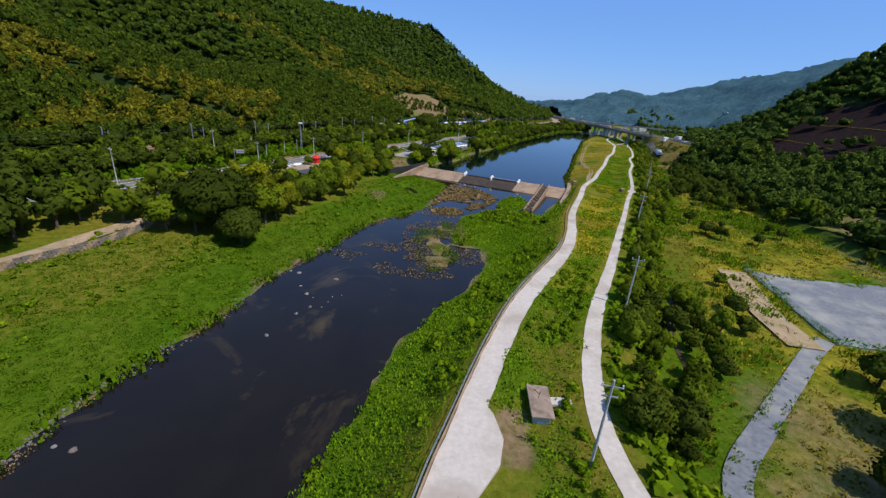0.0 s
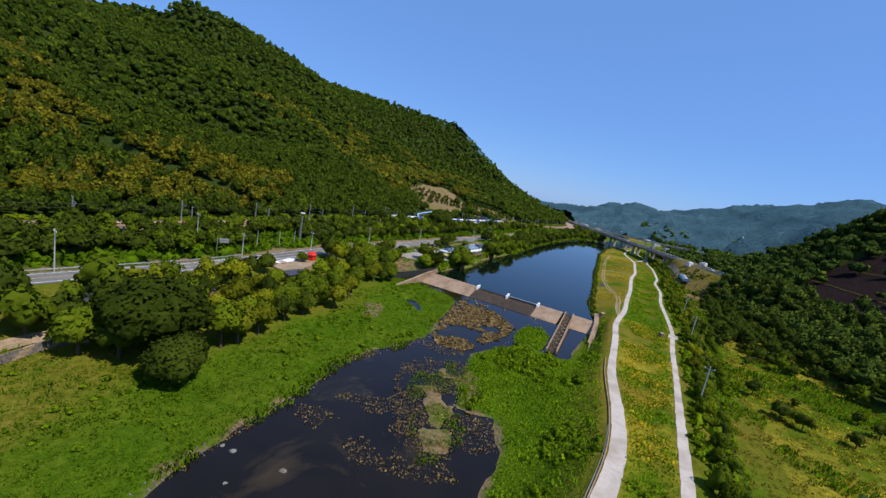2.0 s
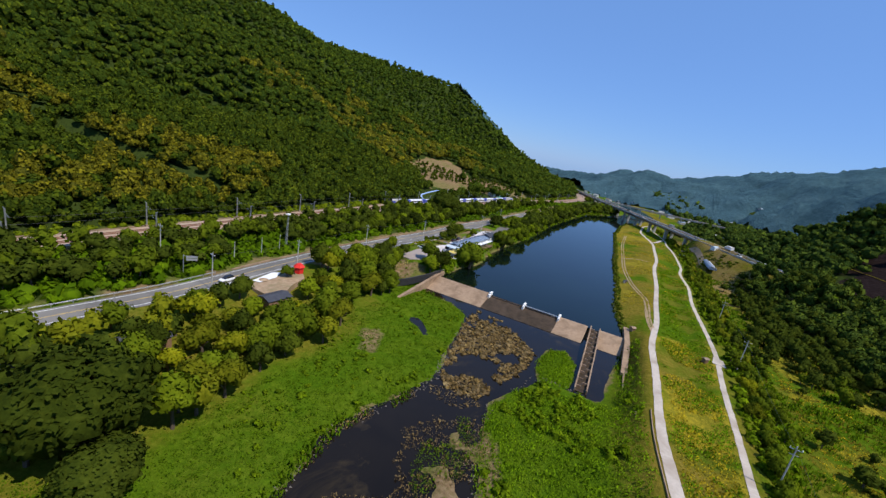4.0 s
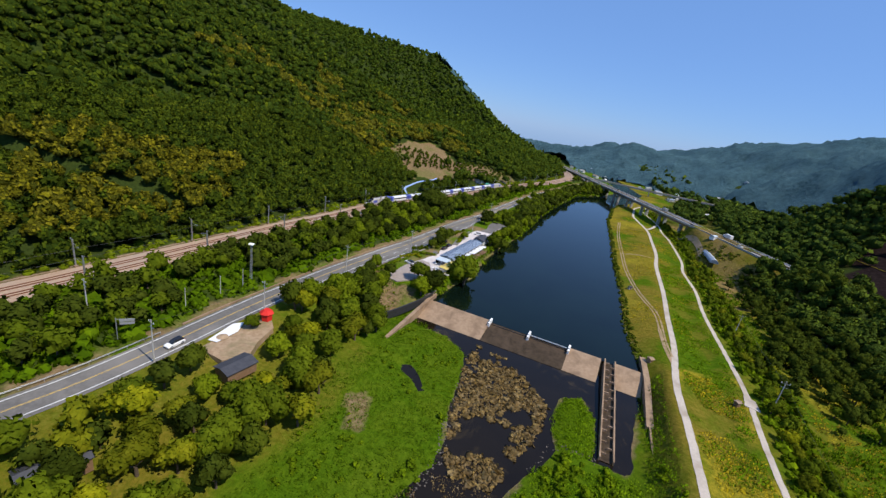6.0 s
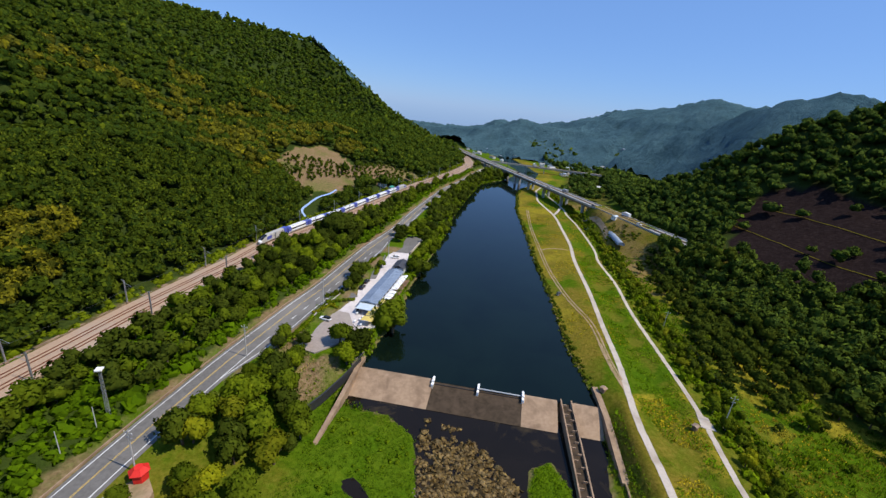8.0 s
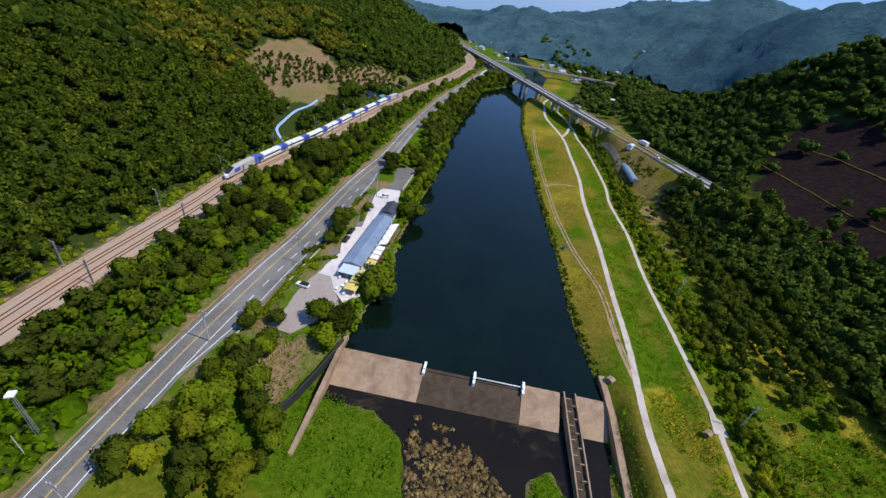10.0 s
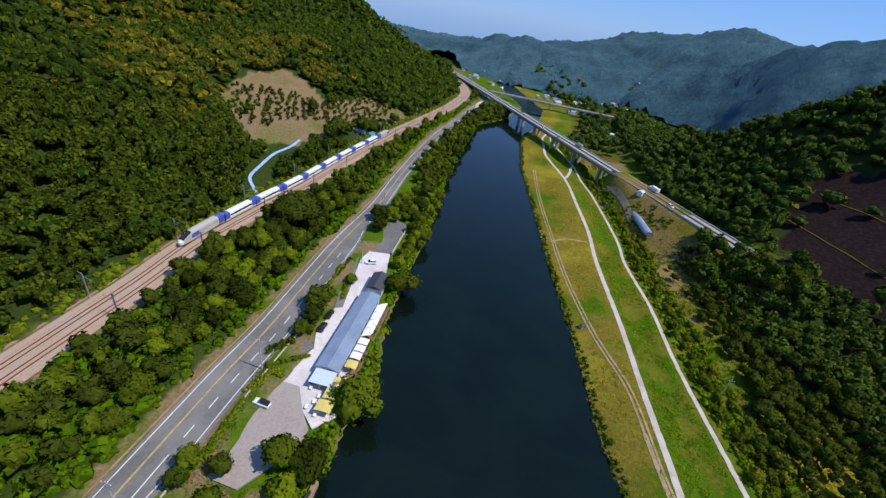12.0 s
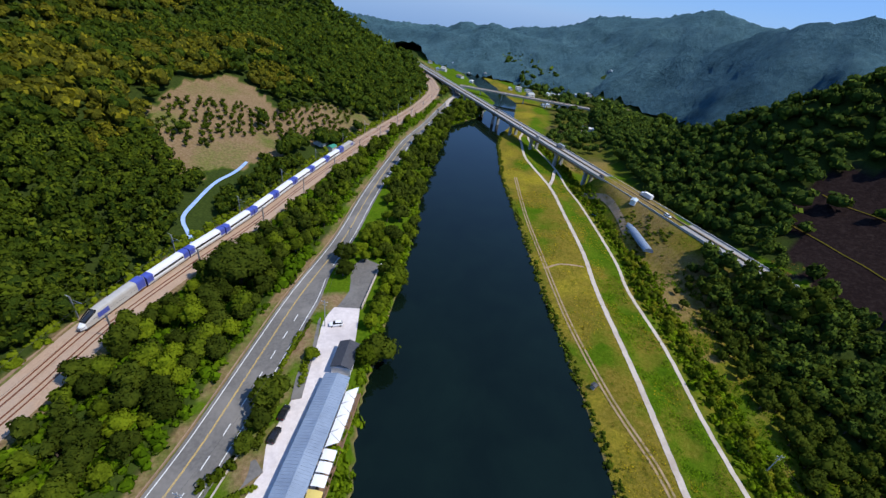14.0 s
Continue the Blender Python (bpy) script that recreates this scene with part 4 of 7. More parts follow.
def scatter(templates, pos, radius, tall, seed=0):
    """All copies of the leaf templates at the places, as one array of quads."""
    r = np.random.default_rng(seed)
    out = []
    which = r.integers(0, len(templates), len(pos))
    ang = r.random(len(pos)) * 6.283
    for k, tpl in enumerate(templates):
        m = which == k
        if not m.any():
            continue
        c, s = np.cos(ang[m])[:, None, None], np.sin(ang[m])[:, None, None]
        x, y, z = tpl[None, ..., 0], tpl[None, ..., 1], tpl[None, ..., 2]
        R, T = radius[m][:, None, None], tall[m][:, None, None]
        q = np.stack([(x * c - y * s) * R, (x * s + y * c) * R, z * T], -1) + pos[m][:, None, None, :]
        u, v, w = tpl[None, ..., 3], tpl[None, ..., 4], tpl[None, ..., 5]
        g = np.stack([u * c - v * s, u * s + v * c, w + 0 * c], -1)
        out.append(np.concatenate([q, g], -1).astype(np.float32).reshape(-1, 4, 6))
    return np.concatenate(out)


def quads_object(name, q, material, label, category):
    n = len(q)
    me = leaf_mesh(name, q)
    ob = link_mesh(name, me, material)
    return tagged(ob, label, category, "", "stuff")


def jitter_grid(x0, x1, y0, y1, step, seed):
    r = np.random.default_rng(seed)
    xs, ys = np.meshgrid(np.arange(x0, x1, step), np.arange(y0, y1, step))
    return (xs.ravel() + r.uniform(-0.45, 0.45, xs.size) * step, ys.ravel() + r.uniform(-0.45, 0.45, xs.size) * step)


def lines_at(x, y):
    return [near(l, x, y)[0] for l in (L_RAIL, L_ROAD, L_SL, L_SR, L_PL, L_PR, L_FR)]


def forest_places(x0, x1, y0, y1, step, seed, dist):
    x, y = jitter_grid(x0, x1, y0, y1, step, seed)
    d = np.where(y < np.abs(x) / 1.3 - 40, 700 + 0 * x, np.hypot(x, y - 150))
    m = (d >= dist[0]) & (d < dist[1])
    return x[m], y[m]


def forest_crowns(name, pos, rad, tall, tier, solid, leaf, label, seed):
    """A stand of trees: uneven domes in one mesh, their outer leaves in another."""
    r = np.random.default_rng(seed)
    nu, nv, leaves, size, kinds = ((8, 5, 120, 0.135, 8), (7, 5, 36, 0.19, 6), (6, 4, 7, 0.30, 5))[tier]
    which, ang = r.integers(0, kinds, len(pos)), r.random(len(pos)) * 6.283
    vs, qs = [], []
    for k in range(kinds):
        m = which == k
        if not m.any():
            continue
        clumps, low = (11, 8, 6)[tier], -0.3
        cc, cr = crown_clumps(clumps, 900 + 10 * tier + k, low)
        p, _ = crown_shell(cc, cr, nu, nv, low, (0.70, 0.80, 0.84)[tier])
        p = p + np.random.default_rng(k).normal(size=p.shape) * 0.045
        c, s_ = np.cos(ang[m])[:, None, None], np.sin(ang[m])[:, None, None]
        x, y, z = p[None, ..., 0], p[None, ..., 1], p[None, ..., 2]
        R, T = rad[m][:, None, None], tall[m][:, None, None]
        vs.append(np.stack([(x * c - y * s_) * R, (x * s_ + y * c) * R, z * T], -1) + pos[m][:, None, None, :])
        if leaves:
            tpl = leaf_cloud(leaves, clumps, size, 1.0, 900 + 10 * tier + k, low)
            x, y, z = tpl[None, ..., 0], tpl[None, ..., 1], tpl[None, ..., 2]
            q = np.stack([(x * c - y * s_) * R, (x * s_ + y * c) * R, z * T], -1) + pos[m][:, None, None, :]
            u, v, w = tpl[None, ..., 3], tpl[None, ..., 4], tpl[None, ..., 5]
            g = np.stack([u * c - v * s_, u * s_ + v * c, w + 0 * c], -1)
            qs.append(np.concatenate([q, g], -1).astype(np.float32).reshape(-1, 4, 6))
    v = np.concatenate(vs)
    n = len(v)
    ii, jj = np.meshgrid(np.arange(nv - 1), np.arange(nu), indexing="ij")
    a, b = ii * nu + jj, ii * nu + (jj + 1) % nu
    f = np.stack([a, a + nu, b + nu, b], -1).reshape(-1, 4)
    f = (np.arange(n)[:, None, None] * (nv * nu) + f[None]).reshape(-1, 4)
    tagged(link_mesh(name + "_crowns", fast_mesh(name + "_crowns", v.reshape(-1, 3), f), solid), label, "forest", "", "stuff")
    if qs:
        quads_object(name + "_leaves", np.concatenate(qs), leaf, label, "forest")


# stands of flowering chestnut on the slope
BLOSSOM = [(-217, 553), (-184, 556), (-179, 682), (-154, 603), (-96, 497), (-117, 663), (-95, 739), (-51, 542), (-14, 615), (-231, 245), (-217, 240), (-168, 250), (-143, 230), (-127, 198), (-156, 267), (-129, 261), (-152, 183), (-144, 168), (-155, 544), (-137, 591), (-77, 455), (-219, 477), (-113, 533), (-94, 530), (-77, 516), (-98, 466), (-56, 611), (-43, 548), (3, 570)]
forest_sets = {"left": [[], [], []], "blossom": [[], [], []], "right": [[], [], []]}
for tier, (step, dist) in enumerate(((5.0, (0, 300)), (7.6, (300, 600)), (9.6, (600, 1800)))):
    x, y = forest_places(-760, 1300, -120, 1720, step, 60 + tier, dist)
    ra, ro, sl, sr, pl, pr, fr = lines_at(x, y)
    ff, _ = near(L_FF, x, y)
    ck, _ = near(L_CL, x, y)
    cc, _ = near(L_CR, x, y)
    cf, _ = near(L_CF, x, y)
    orch, scar = inside(ORCHARD, x, y), inside(SCAR, x, y) | (np.hypot((x - 170) / 13, (y - 150) / 11) < 1)
    thin = rng.random(len(x))
    hill_d, _ = near([(-27, 366, 0), (-33, 384, 0), (-24, 414, 0), (-11, 440, 0)], x, y)
    left = (ra > 9.5) & (ck < 90) & ~orch & ~((np.abs(hill_d) < 9) & (hill_d < 3.5))
    spur_h = crest_height(L_SF, x, y) - np.abs(near(L_SF, x, y)[0]) * 0.6
    far = ((ff > 4) | ((x > 330) & (spur_h > 16))) & (ra < 5) & (cf < 40) & (ro < -5)
    valley = (fr < -2) & (y > 440) & (ff < 0)
    deck = (np.abs(x - 213.5) < np.where(y > 306, 13, 9)) & (y > 284) & (y < 1000)
    emb = (x > 150) & (x < 212) & (y > 326) & (y < 500)
    right = (fr < -1) & ((cc > -170) | valley) & ~scar & ~deck & ~emb & ~far & ~(valley & (fbm(x, y, 90, 3, 88) > -0.02) & (thin > 0.5))
    right &= ~((x > 300) & (y > 620) & ((ff > -45) | (spur_h > 0)))
    left |= orch & (thin < 0.05)
    right |= scar & (thin < 0.05)
    right |= (pr < -16) & (fr > -1) & (y > 500) & (thin < 0.5) & ~deck
    bl = np.zeros(len(x), bool)
    for bx, by in BLOSSOM:
        w = 15 + 0.012 * by
        bl |= np.hypot(x - bx, y - by) + 26 * fbm(x, y, 22, 3, 77) < w
    bl = left & (bl | ((fbm(x, y, 60, 3, 77) + 0.3 * fbm(x, y, 12, 2, 78) > 0.5) & (y < 520))) & (ra > 22) & (thin < 0.8)
    left &= ~bl
    for key, m in (("left", left), ("blossom", bl), ("right", right)):
        forest_sets[key][tier] = np.column_stack([x[m], y[m], height_at(x[m], y[m])])
CANOPY = {"left": M["canopy"], "blossom": M["canopy_blossom"], "right": M["canopy_shade"]}
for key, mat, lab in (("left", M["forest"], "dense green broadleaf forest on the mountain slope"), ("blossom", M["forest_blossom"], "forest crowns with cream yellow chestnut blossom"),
                      ("right", M["forest_shade"], "dark green woods on the opposite hillside")):
    for tier, r0 in enumerate((3.6, 5.2, 6.1)):
        p = forest_sets[key][tier].copy()
        if len(p) == 0:
            continue
        rad = r0 * rng.uniform(0.7, 1.3, len(p))
        tall = rad * rng.uniform(0.85, 1.3, len(p)) * (0.85 if tier == 2 else 1.0)
        p[:, 2] += tall * 0.5 + rng.uniform(0.2, 2.2, len(p)) + tier * 0.8
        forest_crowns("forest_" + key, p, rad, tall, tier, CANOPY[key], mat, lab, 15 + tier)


# the farthest hills: one closed, uneven canopy, with haze put into its colour
hx, hy = np.meshgrid(np.arange(-60, 1300, 8.0), np.arange(240, 1760, 8.0))
f_ff, f_ra, f_ro = near(L_FF, hx, hy)[0], near(L_RAIL, hx, hy)[0], near(L_ROAD, hx, hy)[0]
hj = np.random.default_rng(33)
hx, hy = hx + hj.uniform(-2.5, 2.5, hx.shape), hy + hj.uniform(-2.5, 2.5, hx.shape)
f_sp = crest_height(L_SF, hx, hy) - np.abs(near(L_SF, hx, hy)[0]) * 0.6
hz = height_at(hx, hy) + 6 + hj.normal(size=hx.shape) * 1.5 + fbm(hx, hy, 40, 3, 91) * 4 + np.clip(0.24 - np.abs(fbm(hx + 0.4 * hy, hy, 190, 3, 95)), 0, 1) * 80 * np.clip(f_ff / 160, 0, 1) * np.clip(np.abs(near(L_CF, hx, hy)[0]) / 110, 0, 1) + np.where((hx > 330) & (f_sp > 9), np.clip(f_sp - 20, -11, 0) * 0.6, np.clip(f_ff, -30, 0) * 0.5)
ok = ((f_ff > -16) | ((hx > 330) & (f_sp > 9))) & ((f_ra < 5) | (hy > 1000)) & ((f_ro < -5) | (hy > 1000))
hi = np.arange(hx.size).reshape(hx.shape)
cell = ok[:-1, :-1] & ok[1:, :-1] & ok[:-1, 1:] & ok[1:, 1:]
hq = np.stack([hi[:-1, :-1][cell], hi[:-1, 1:][cell], hi[1:, 1:][cell], hi[1:, :-1][cell]], -1)
tagged(link_mesh("backdrop_hills", fast_mesh("backdrop_hills", np.stack([hx, hy, hz], -1).reshape(-1, 3), hq), M["canopy_far"], smooth=True), "wooded hills closing the valley, tinted blue for haze", "hills", "", "structure")


# single trees of the valley floor
def tree_kind(name, label, material, seed, clumps=9, quads_n=420, size=0.15, trunk_h=0.75, flat=0.95):
    """A tree of crown radius 1 whose crown centre stands at 1.0; built once, copied at size."""
    t = thing(name, label, "tree", "trees of the valley floor")
    bm = bmesh.new()
    r = random.Random(seed)
    beam(bm, (0, 0, -0.15), (0.03, 0.02, trunk_h), 0.085, 7, 0.05)
    for k in range(5):
        a = k * 1.26 + r.random()
        z = trunk_h * (0.62 + 0.09 * k)
        beam(bm, (0.03, 0.02, z), (0.42 * math.cos(a), 0.42 * math.sin(a), z + 0.35 + 0.2 * r.random()), 0.038, 5, 0.014)
    part("trunk", bm, M["bark"], t, "brown trunk with limbs")
    q = leaf_cloud(quads_n, clumps, size, flat, seed, core=(14, 9) if clumps < 20 else (26, 14))
    q[..., 2] += 1.0
    me = leaf_mesh("crown", q)
    link_mesh("crown", me, material, t, "leafy crown")
    return t


KINDS = [tree_kind("tree", "broadleaf tree with a dense deep green crown", M["leaf"][0], 1, 14, 820, 0.074),
         tree_kind("tree", "broadleaf tree with a fresh green rounded crown", M["leaf"][1], 2, 11, 780, 0.076),
         tree_kind("tree", "broadleaf tree with an olive green loose crown", M["leaf"][2], 3, 11, 760, 0.076),
         tree_kind("tree", "broadleaf tree with a dark green uneven crown", M["leaf"][0], 4, 12, 780, 0.076),
         tree_kind("tree", "willow-like tree with a light green soft crown", M["leaf"][1], 5, 14, 860, 0.07, flat=1.15),
         tree_kind("tree", "great spreading broadleaf tree with a dense dark crown", M["leaf"][0], 6, 34, 4400, 0.042)]
PLACED = []


def plant(x, y, r, h=1.0, kind=None):
    """Notes a tree of crown radius r at a place; h stretches it upward."""
    PLACED.append((float(x), float(y), float(r), float(h), int(rng.integers(0, 5)) if kind is None else kind))


def zone(mask_fn, x0, x1, y0, y1, step, rmin, rmax, kinds, seed, h=(0.85, 1.15), keep=1.0):
    x, y = jitter_grid(x0, x1, y0, y1, step, seed)
    m = mask_fn(x, y, lines_at(x, y)) & (rng.random(len(x)) < keep)
    for a, b in zip(x[m], y[m]):
        if any((a - p) ** 2 + (b - q) ** 2 < (0.55 * r) ** 2 for p, q, r in BIG):
            continue
        plant(a, b, float(rng.uniform(rmin, rmax)), float(rng.uniform(*h)), int(rng.choice(kinds)))


# the trees that stand out, by place and crown radius
BIG = [(-56.5, 110, 10.4), (-47.5, 104, 6.0), (8.6, 251, 7.9), (-5.5, 235.5, 5.4), (-11.5, 238, 4.8), (-1.6, 291.5, 5.2), (-4.8, 285.2, 3.6), (-7.6, 279.6, 2.8), (10, 305, 2.6), (27.5, 356, 4.8), (25, 345, 4.4), (30, 304, 6.0), (45.5, 340, 5.6), (34, 322, 3.6), (60, 390, 5.6), (52, 372, 4.6), (-10.5, 343, 9.4), (-20, 331, 5.2),
       (-55, 184.5, 2.6), (70, 413, 4.6), (82, 430, 5),
       (83, 58, 4.0), (75, 46, 4.8), (63, 35.5, 3.6), (90, 62, 3.2), (82, 40, 5.2), (102, 141, 3.4), (115, 132, 2.7), (79, 96, 2.0), (73, 81, 2.6), (69, 72, 2.4), (154, 161, 6.0), (147, 166, 4.2), (-9.5, 231, 4.6)]
for (bx, by, br), k in zip(BIG, (5, 5, 4, 0, 1, 0, 3, 0, 1, 0, 3, 0, 1, 1, 3, 0, 5, 3, 1, 0, 3, 3, 0, 3, 0, 3, 0, 3, 1, 0, 3, 4, 1, 1)):
    plant(bx, by, br, 0.85, k)
# a copse on the knoll before the highway's cutting, hiding the deck's end from the camera
for kx, ky in ((201, 290), (197, 283), (203, 281), (208, 280), (213, 281), (199, 275), (206, 273), (192, 287), (195, 294), (191, 277), (218, 283), (203, 293)):
    plant(kx, ky, 3.9, 1.25, 3 if kx % 2 else 0)
WOOD_B = [(-165, -30), (-100, 40), (-84, 66), (-80, 84), (-78, 104), (-64, 100), (-48, 112), (-44, 128), (-38, 142), (-33, 152), (-31, 166), (-30, 180), (-21, 199), (-24, 213), (-29, 226), (-40, 226), (-50, 206), (-60, 188), (-72, 160), (-86, 130), (-112, 88), (-150, 0)]


def clear_b(x, y):
    return (np.hypot(x + 52, y - 192) > 8) & (np.hypot(x + 57, y - 179) > 8) & (np.hypot(x + 50, y - 168) > 6.5) & (np.hypot(x + 55, y - 172) > 6)


zone(lambda x, y, l: (l[0] < -9.5) & (l[1] > 10) & ~((np.abs(y - 203) < 12) & (l[1] < 20)), -190, 200, 20, 700, 5.6, 2.7, 4.4, (0, 1, 3, 1, 0), 21)
zone(lambda x, y, l: inside(WOOD_B, x, y) & (l[1] < -8.5) & (y < 122), -170, -15, -30, 122, 6.4, 3.8, 5.6, (0, 3, 0, 3, 1), 22, h=(0.95, 1.25))
zone(lambda x, y, l: inside(WOOD_B, x, y) & (l[1] < np.where(y > 215, -11, -9.0)) & (y >= 122) & clear_b(x, y), -170, -15, 122, 230, 6.0, 3.0, 5.0, (1, 2, 2, 4, 3, 4), 35)
zone(lambda x, y, l: (l[1] < -7) & (l[2] > -1) & (y > 392), 60, 215, 392, 640, 6.6, 3.4, 5.0, (0, 3, 1), 23)
zone(lambda x, y, l: (l[1] < -9) & ~inside(LOT, x, y) & (l[2] > -0.5) & (y > 300), 20, 90, 300, 392, 5.6, 2.4, 4.0, (1, 0, 4), 24, keep=0.85)
zone(lambda x, y, l: (l[1] < -9.0) & (l[1] > -19) & (y > 205) & (y < 240), -60, -15, 205, 246, 5.4, 2.4, 3.6, (1, 4, 0, 4), 25, keep=0.85)
zone(lambda x, y, l: (l[5] < -4) & (l[5] > np.where((y > 150) & (y < 350), -17, -11)) & (y < 520), 30, 230, 84, 520, 4.4, 1.4, 2.4, (1, 4, 2, 1), 26, h=(0.8, 1.3))
zone(lambda x, y, l: (l[5] < -5) & (l[5] > -27) & (y < 84) & (y > 38) & (x < 38 + (y - 35) * 0.78) & (x < 66), 25, 70, 38, 84, 4.8, 1.7, 3.2, (0, 4, 1), 27)
zone(lambda x, y, l: (l[5] < -20) & (l[6] > 4) & (y < 300) & ~inside([(40, 20), (45, 45), (80, 112), (150, 112), (150, 60), (100, 20)], x, y), 60, 190, 70, 300, 13, 1.2, 2.9, (0, 3, 1), 28, keep=0.5)
zone(lambda x, y, l: (x > 70) & (x < 96) & (y > 20) & (y < 36), 66, 98, 26, 54, 6, 2.2, 3.6, (0, 3), 29)
zone(lambda x, y, l: (l[5] < -24) & (l[6] > -25) & (y > 215) & ~((np.abs(x - 213.5) < 10) & (y > 283)) & ~((np.abs(x - 213.5) < 20) & (y > 300)) & ~((x > 172) & (y > 318)), 120, 240, 215, 345, 5.4, 1.8, 3.2, (0, 3), 30, keep=0.9)


GROVE = [(152, 172), (141, 190), (134, 205), (131, 220), (140, 240), (152, 262), (168, 290), (184, 312), (203, 312), (198, 280), (184, 240), (172, 205), (160, 165)]
zone(lambda x, y, l: inside(GROVE, x, y), 115, 205, 160, 320, 5.6, 2.2, 3.8, (0, 3, 3), 34, keep=0.92)


zone(lambda x, y, l: inside([(114, 213), (118, 228), (131, 225), (144, 188), (136, 176), (124, 178)], x, y), 110, 150, 172, 232, 5.2, 1.8, 3.2, (0, 3, 1), 36, keep=0.65)
# the 290 trees nearest to the river's stretch x 0, y 60 to 300 stand singly; those past that are joined
PLACED.sort(key=lambda p: math.hypot(p[0] - 0.12 * p[1], max(0, p[1] - 300, 60 - p[1])) - 3 * p[2])
used = set()
for x, y, r, h, k in PLACED[:290]:
    m = pose(x, y, float(height_at(x, y)), 0, 0, float(rng.uniform(0, 360)))
    ob = KINDS[k] if k not in used else copy_thing(KINDS[k], m)
    used.add(k)
    ob.matrix_basis = m
    ob.scale = (r, r, r * h)
rest = np.array(PLACED[290:])
tv, tf = [], []
for x, y, r, h, k in rest:
    z, n = float(height_at(x, y)), len(tv)
    tv += [(x + 0.08 * r * c, y + 0.08 * r * s, z + dz) for dz in (-0.2, r * h) for c, s in ((1, 0), (0, 1), (-1, 0), (0, -1))]
    tf += [(n + q, n + (q + 1) % 4, n + 4 + (q + 1) % 4, n + 4 + q) for q in range(4)]
tagged(link_mesh("tree_trunks", pymesh("tree_trunks", tv, tf), M["bark"]), "brown trunks of the trees further up the valley", "trees", "", "stuff")
T_BELT = [leaf_cloud(130, 9, 0.115, 0.95, 500 + k, core=(8, 5)) for k in range(6)]
for k, mat in ((0, M["leaf"][0]), (1, M["leaf"][1]), (2, M["leaf"][2])):
    m = np.isin(rest[:, 4], ((0, 3), (1, 4), (2,))[k])
    if m.any():
        p = np.column_stack([rest[m, 0], rest[m, 1], height_at(rest[m, 0], rest[m, 1]) + rest[m, 2] * rest[m, 3]])
        quads_object("tree_crowns", scatter(T_BELT, p, rest[m, 2], rest[m, 2] * rest[m, 3], 90 + k), mat, "leafy green crowns of the trees further up the valley", "trees")


# tufts of grass, weeds and flowers
DRIVE = [(40, 24, 0), (44, 36, 0), (55, 46.5, 0), (68, 57.5, 0), (78, 66, 0), (86, 72, 0)]
def tufts(name, mask_fn, x0, x1, y0, y1, step, rmin, rmax, tall, material, label, seed, quads_n=9, keep=1.0, lift=0.1, grass=True):
    x, y = jitter_grid(x0, x1, y0, y1, step, seed)
    m = mask_fn(x, y, lines_at(x, y)) & (rng.random(len(x)) < keep)
    x, y = x[m], y[m]
    p = np.column_stack([x, y, np.maximum(height_at(x, y), 0.0) + lift])
    rad = rng.uniform(rmin, rmax, len(p)) * np.where(rng.random(len(p)) < 0.15, 1.6, 1.0)
    if grass:
        tpl = [grass_cloud(quads_n, 0.68 / math.sqrt(quads_n), seed * 10 + k) for k in range(6)]
    else:
        tpl = [leaf_cloud(quads_n, 1 if quads_n < 14 else 5, 1.2 / math.sqrt(quads_n), 1.0, seed * 10 + k, low=-0.05, core=(6, 4)) for k in range(5)]
    quads_object(name, scatter(tpl, p, rad, rad * tall, seed), material, label, "vegetation")


def patchy(x, y, size, s, thr):
    return fbm(x, y, size, 3, s) > thr


tufts("meadow_tufts", lambda x, y, l: (l[2] > 0.6) & (l[1] < -8) & (y < 232) & ~inside(WOOD_B, x, y) & (edge_depth(POND, x, y) < -0.4), -85, 12, 5, 232, 1.2, 0.5, 0.95, 0.26, M["weeds"], "rank green grass tufts on the river bank", 31, 18, keep=0.8)
tufts("bank_shrubs", lambda x, y, l: (l[2] > 0.8) & (l[1] < -8) & (y < 232) & ~inside(WOOD_B, x, y) & patchy(x, y, 13, 62, 0.05) & (edge_depth(POND, x, y) < -1), -85, 12, 5, 232, 2.6, 0.5, 1.1, 0.8, M["shrub"], "low green shrubs on the river bank", 32, 30, keep=0.45, grass=False)
tufts("marsh_weeds", lambda x, y, l: (l[3] < -0.5) & (l[4] > 3.4) & (y < 196) & ((y < 157) | (l[4] < 9)), -14, 72, 5, 196, 1.2, 0.6, 1.1, 0.4, M["reed_green"], "lush green reeds and weeds below the levee", 33, 24)
tufts("marsh_shrubs", lambda x, y, l: (l[3] < -1) & (l[4] > 3.2) & (y < 160) & patchy(x, y, 12, 63, np.where(y < 75, -0.12, 0.08)), -14, 72, 5, 190, 2.0, 0.7, 1.5, 0.95, M["shrub"], "green willow shrubs below the levee", 34, 46, keep=0.6, grass=False)
tufts("islet_reeds", lambda x, y, l: inside(ISLET, x, y), 25, 46, 150, 190, 0.9, 0.4, 0.8, 0.6, M["reed_green"], "bright green reed islet in the river", 35, 18)
tufts("levee_weeds", lambda x, y, l: (l[4] < -2.2) & (l[5] > 1.9) & (y < 330) & (np.hypot(x - 12.5, y - 34) > 7) & patchy(x, y, 10, 64, np.where(y < 110, -0.6, -0.15)), 3, 170, 5, 330, 1.3, 0.5, 1.0, 0.42, M["reed_green"], "weeds on the levee crown", 36, 18)
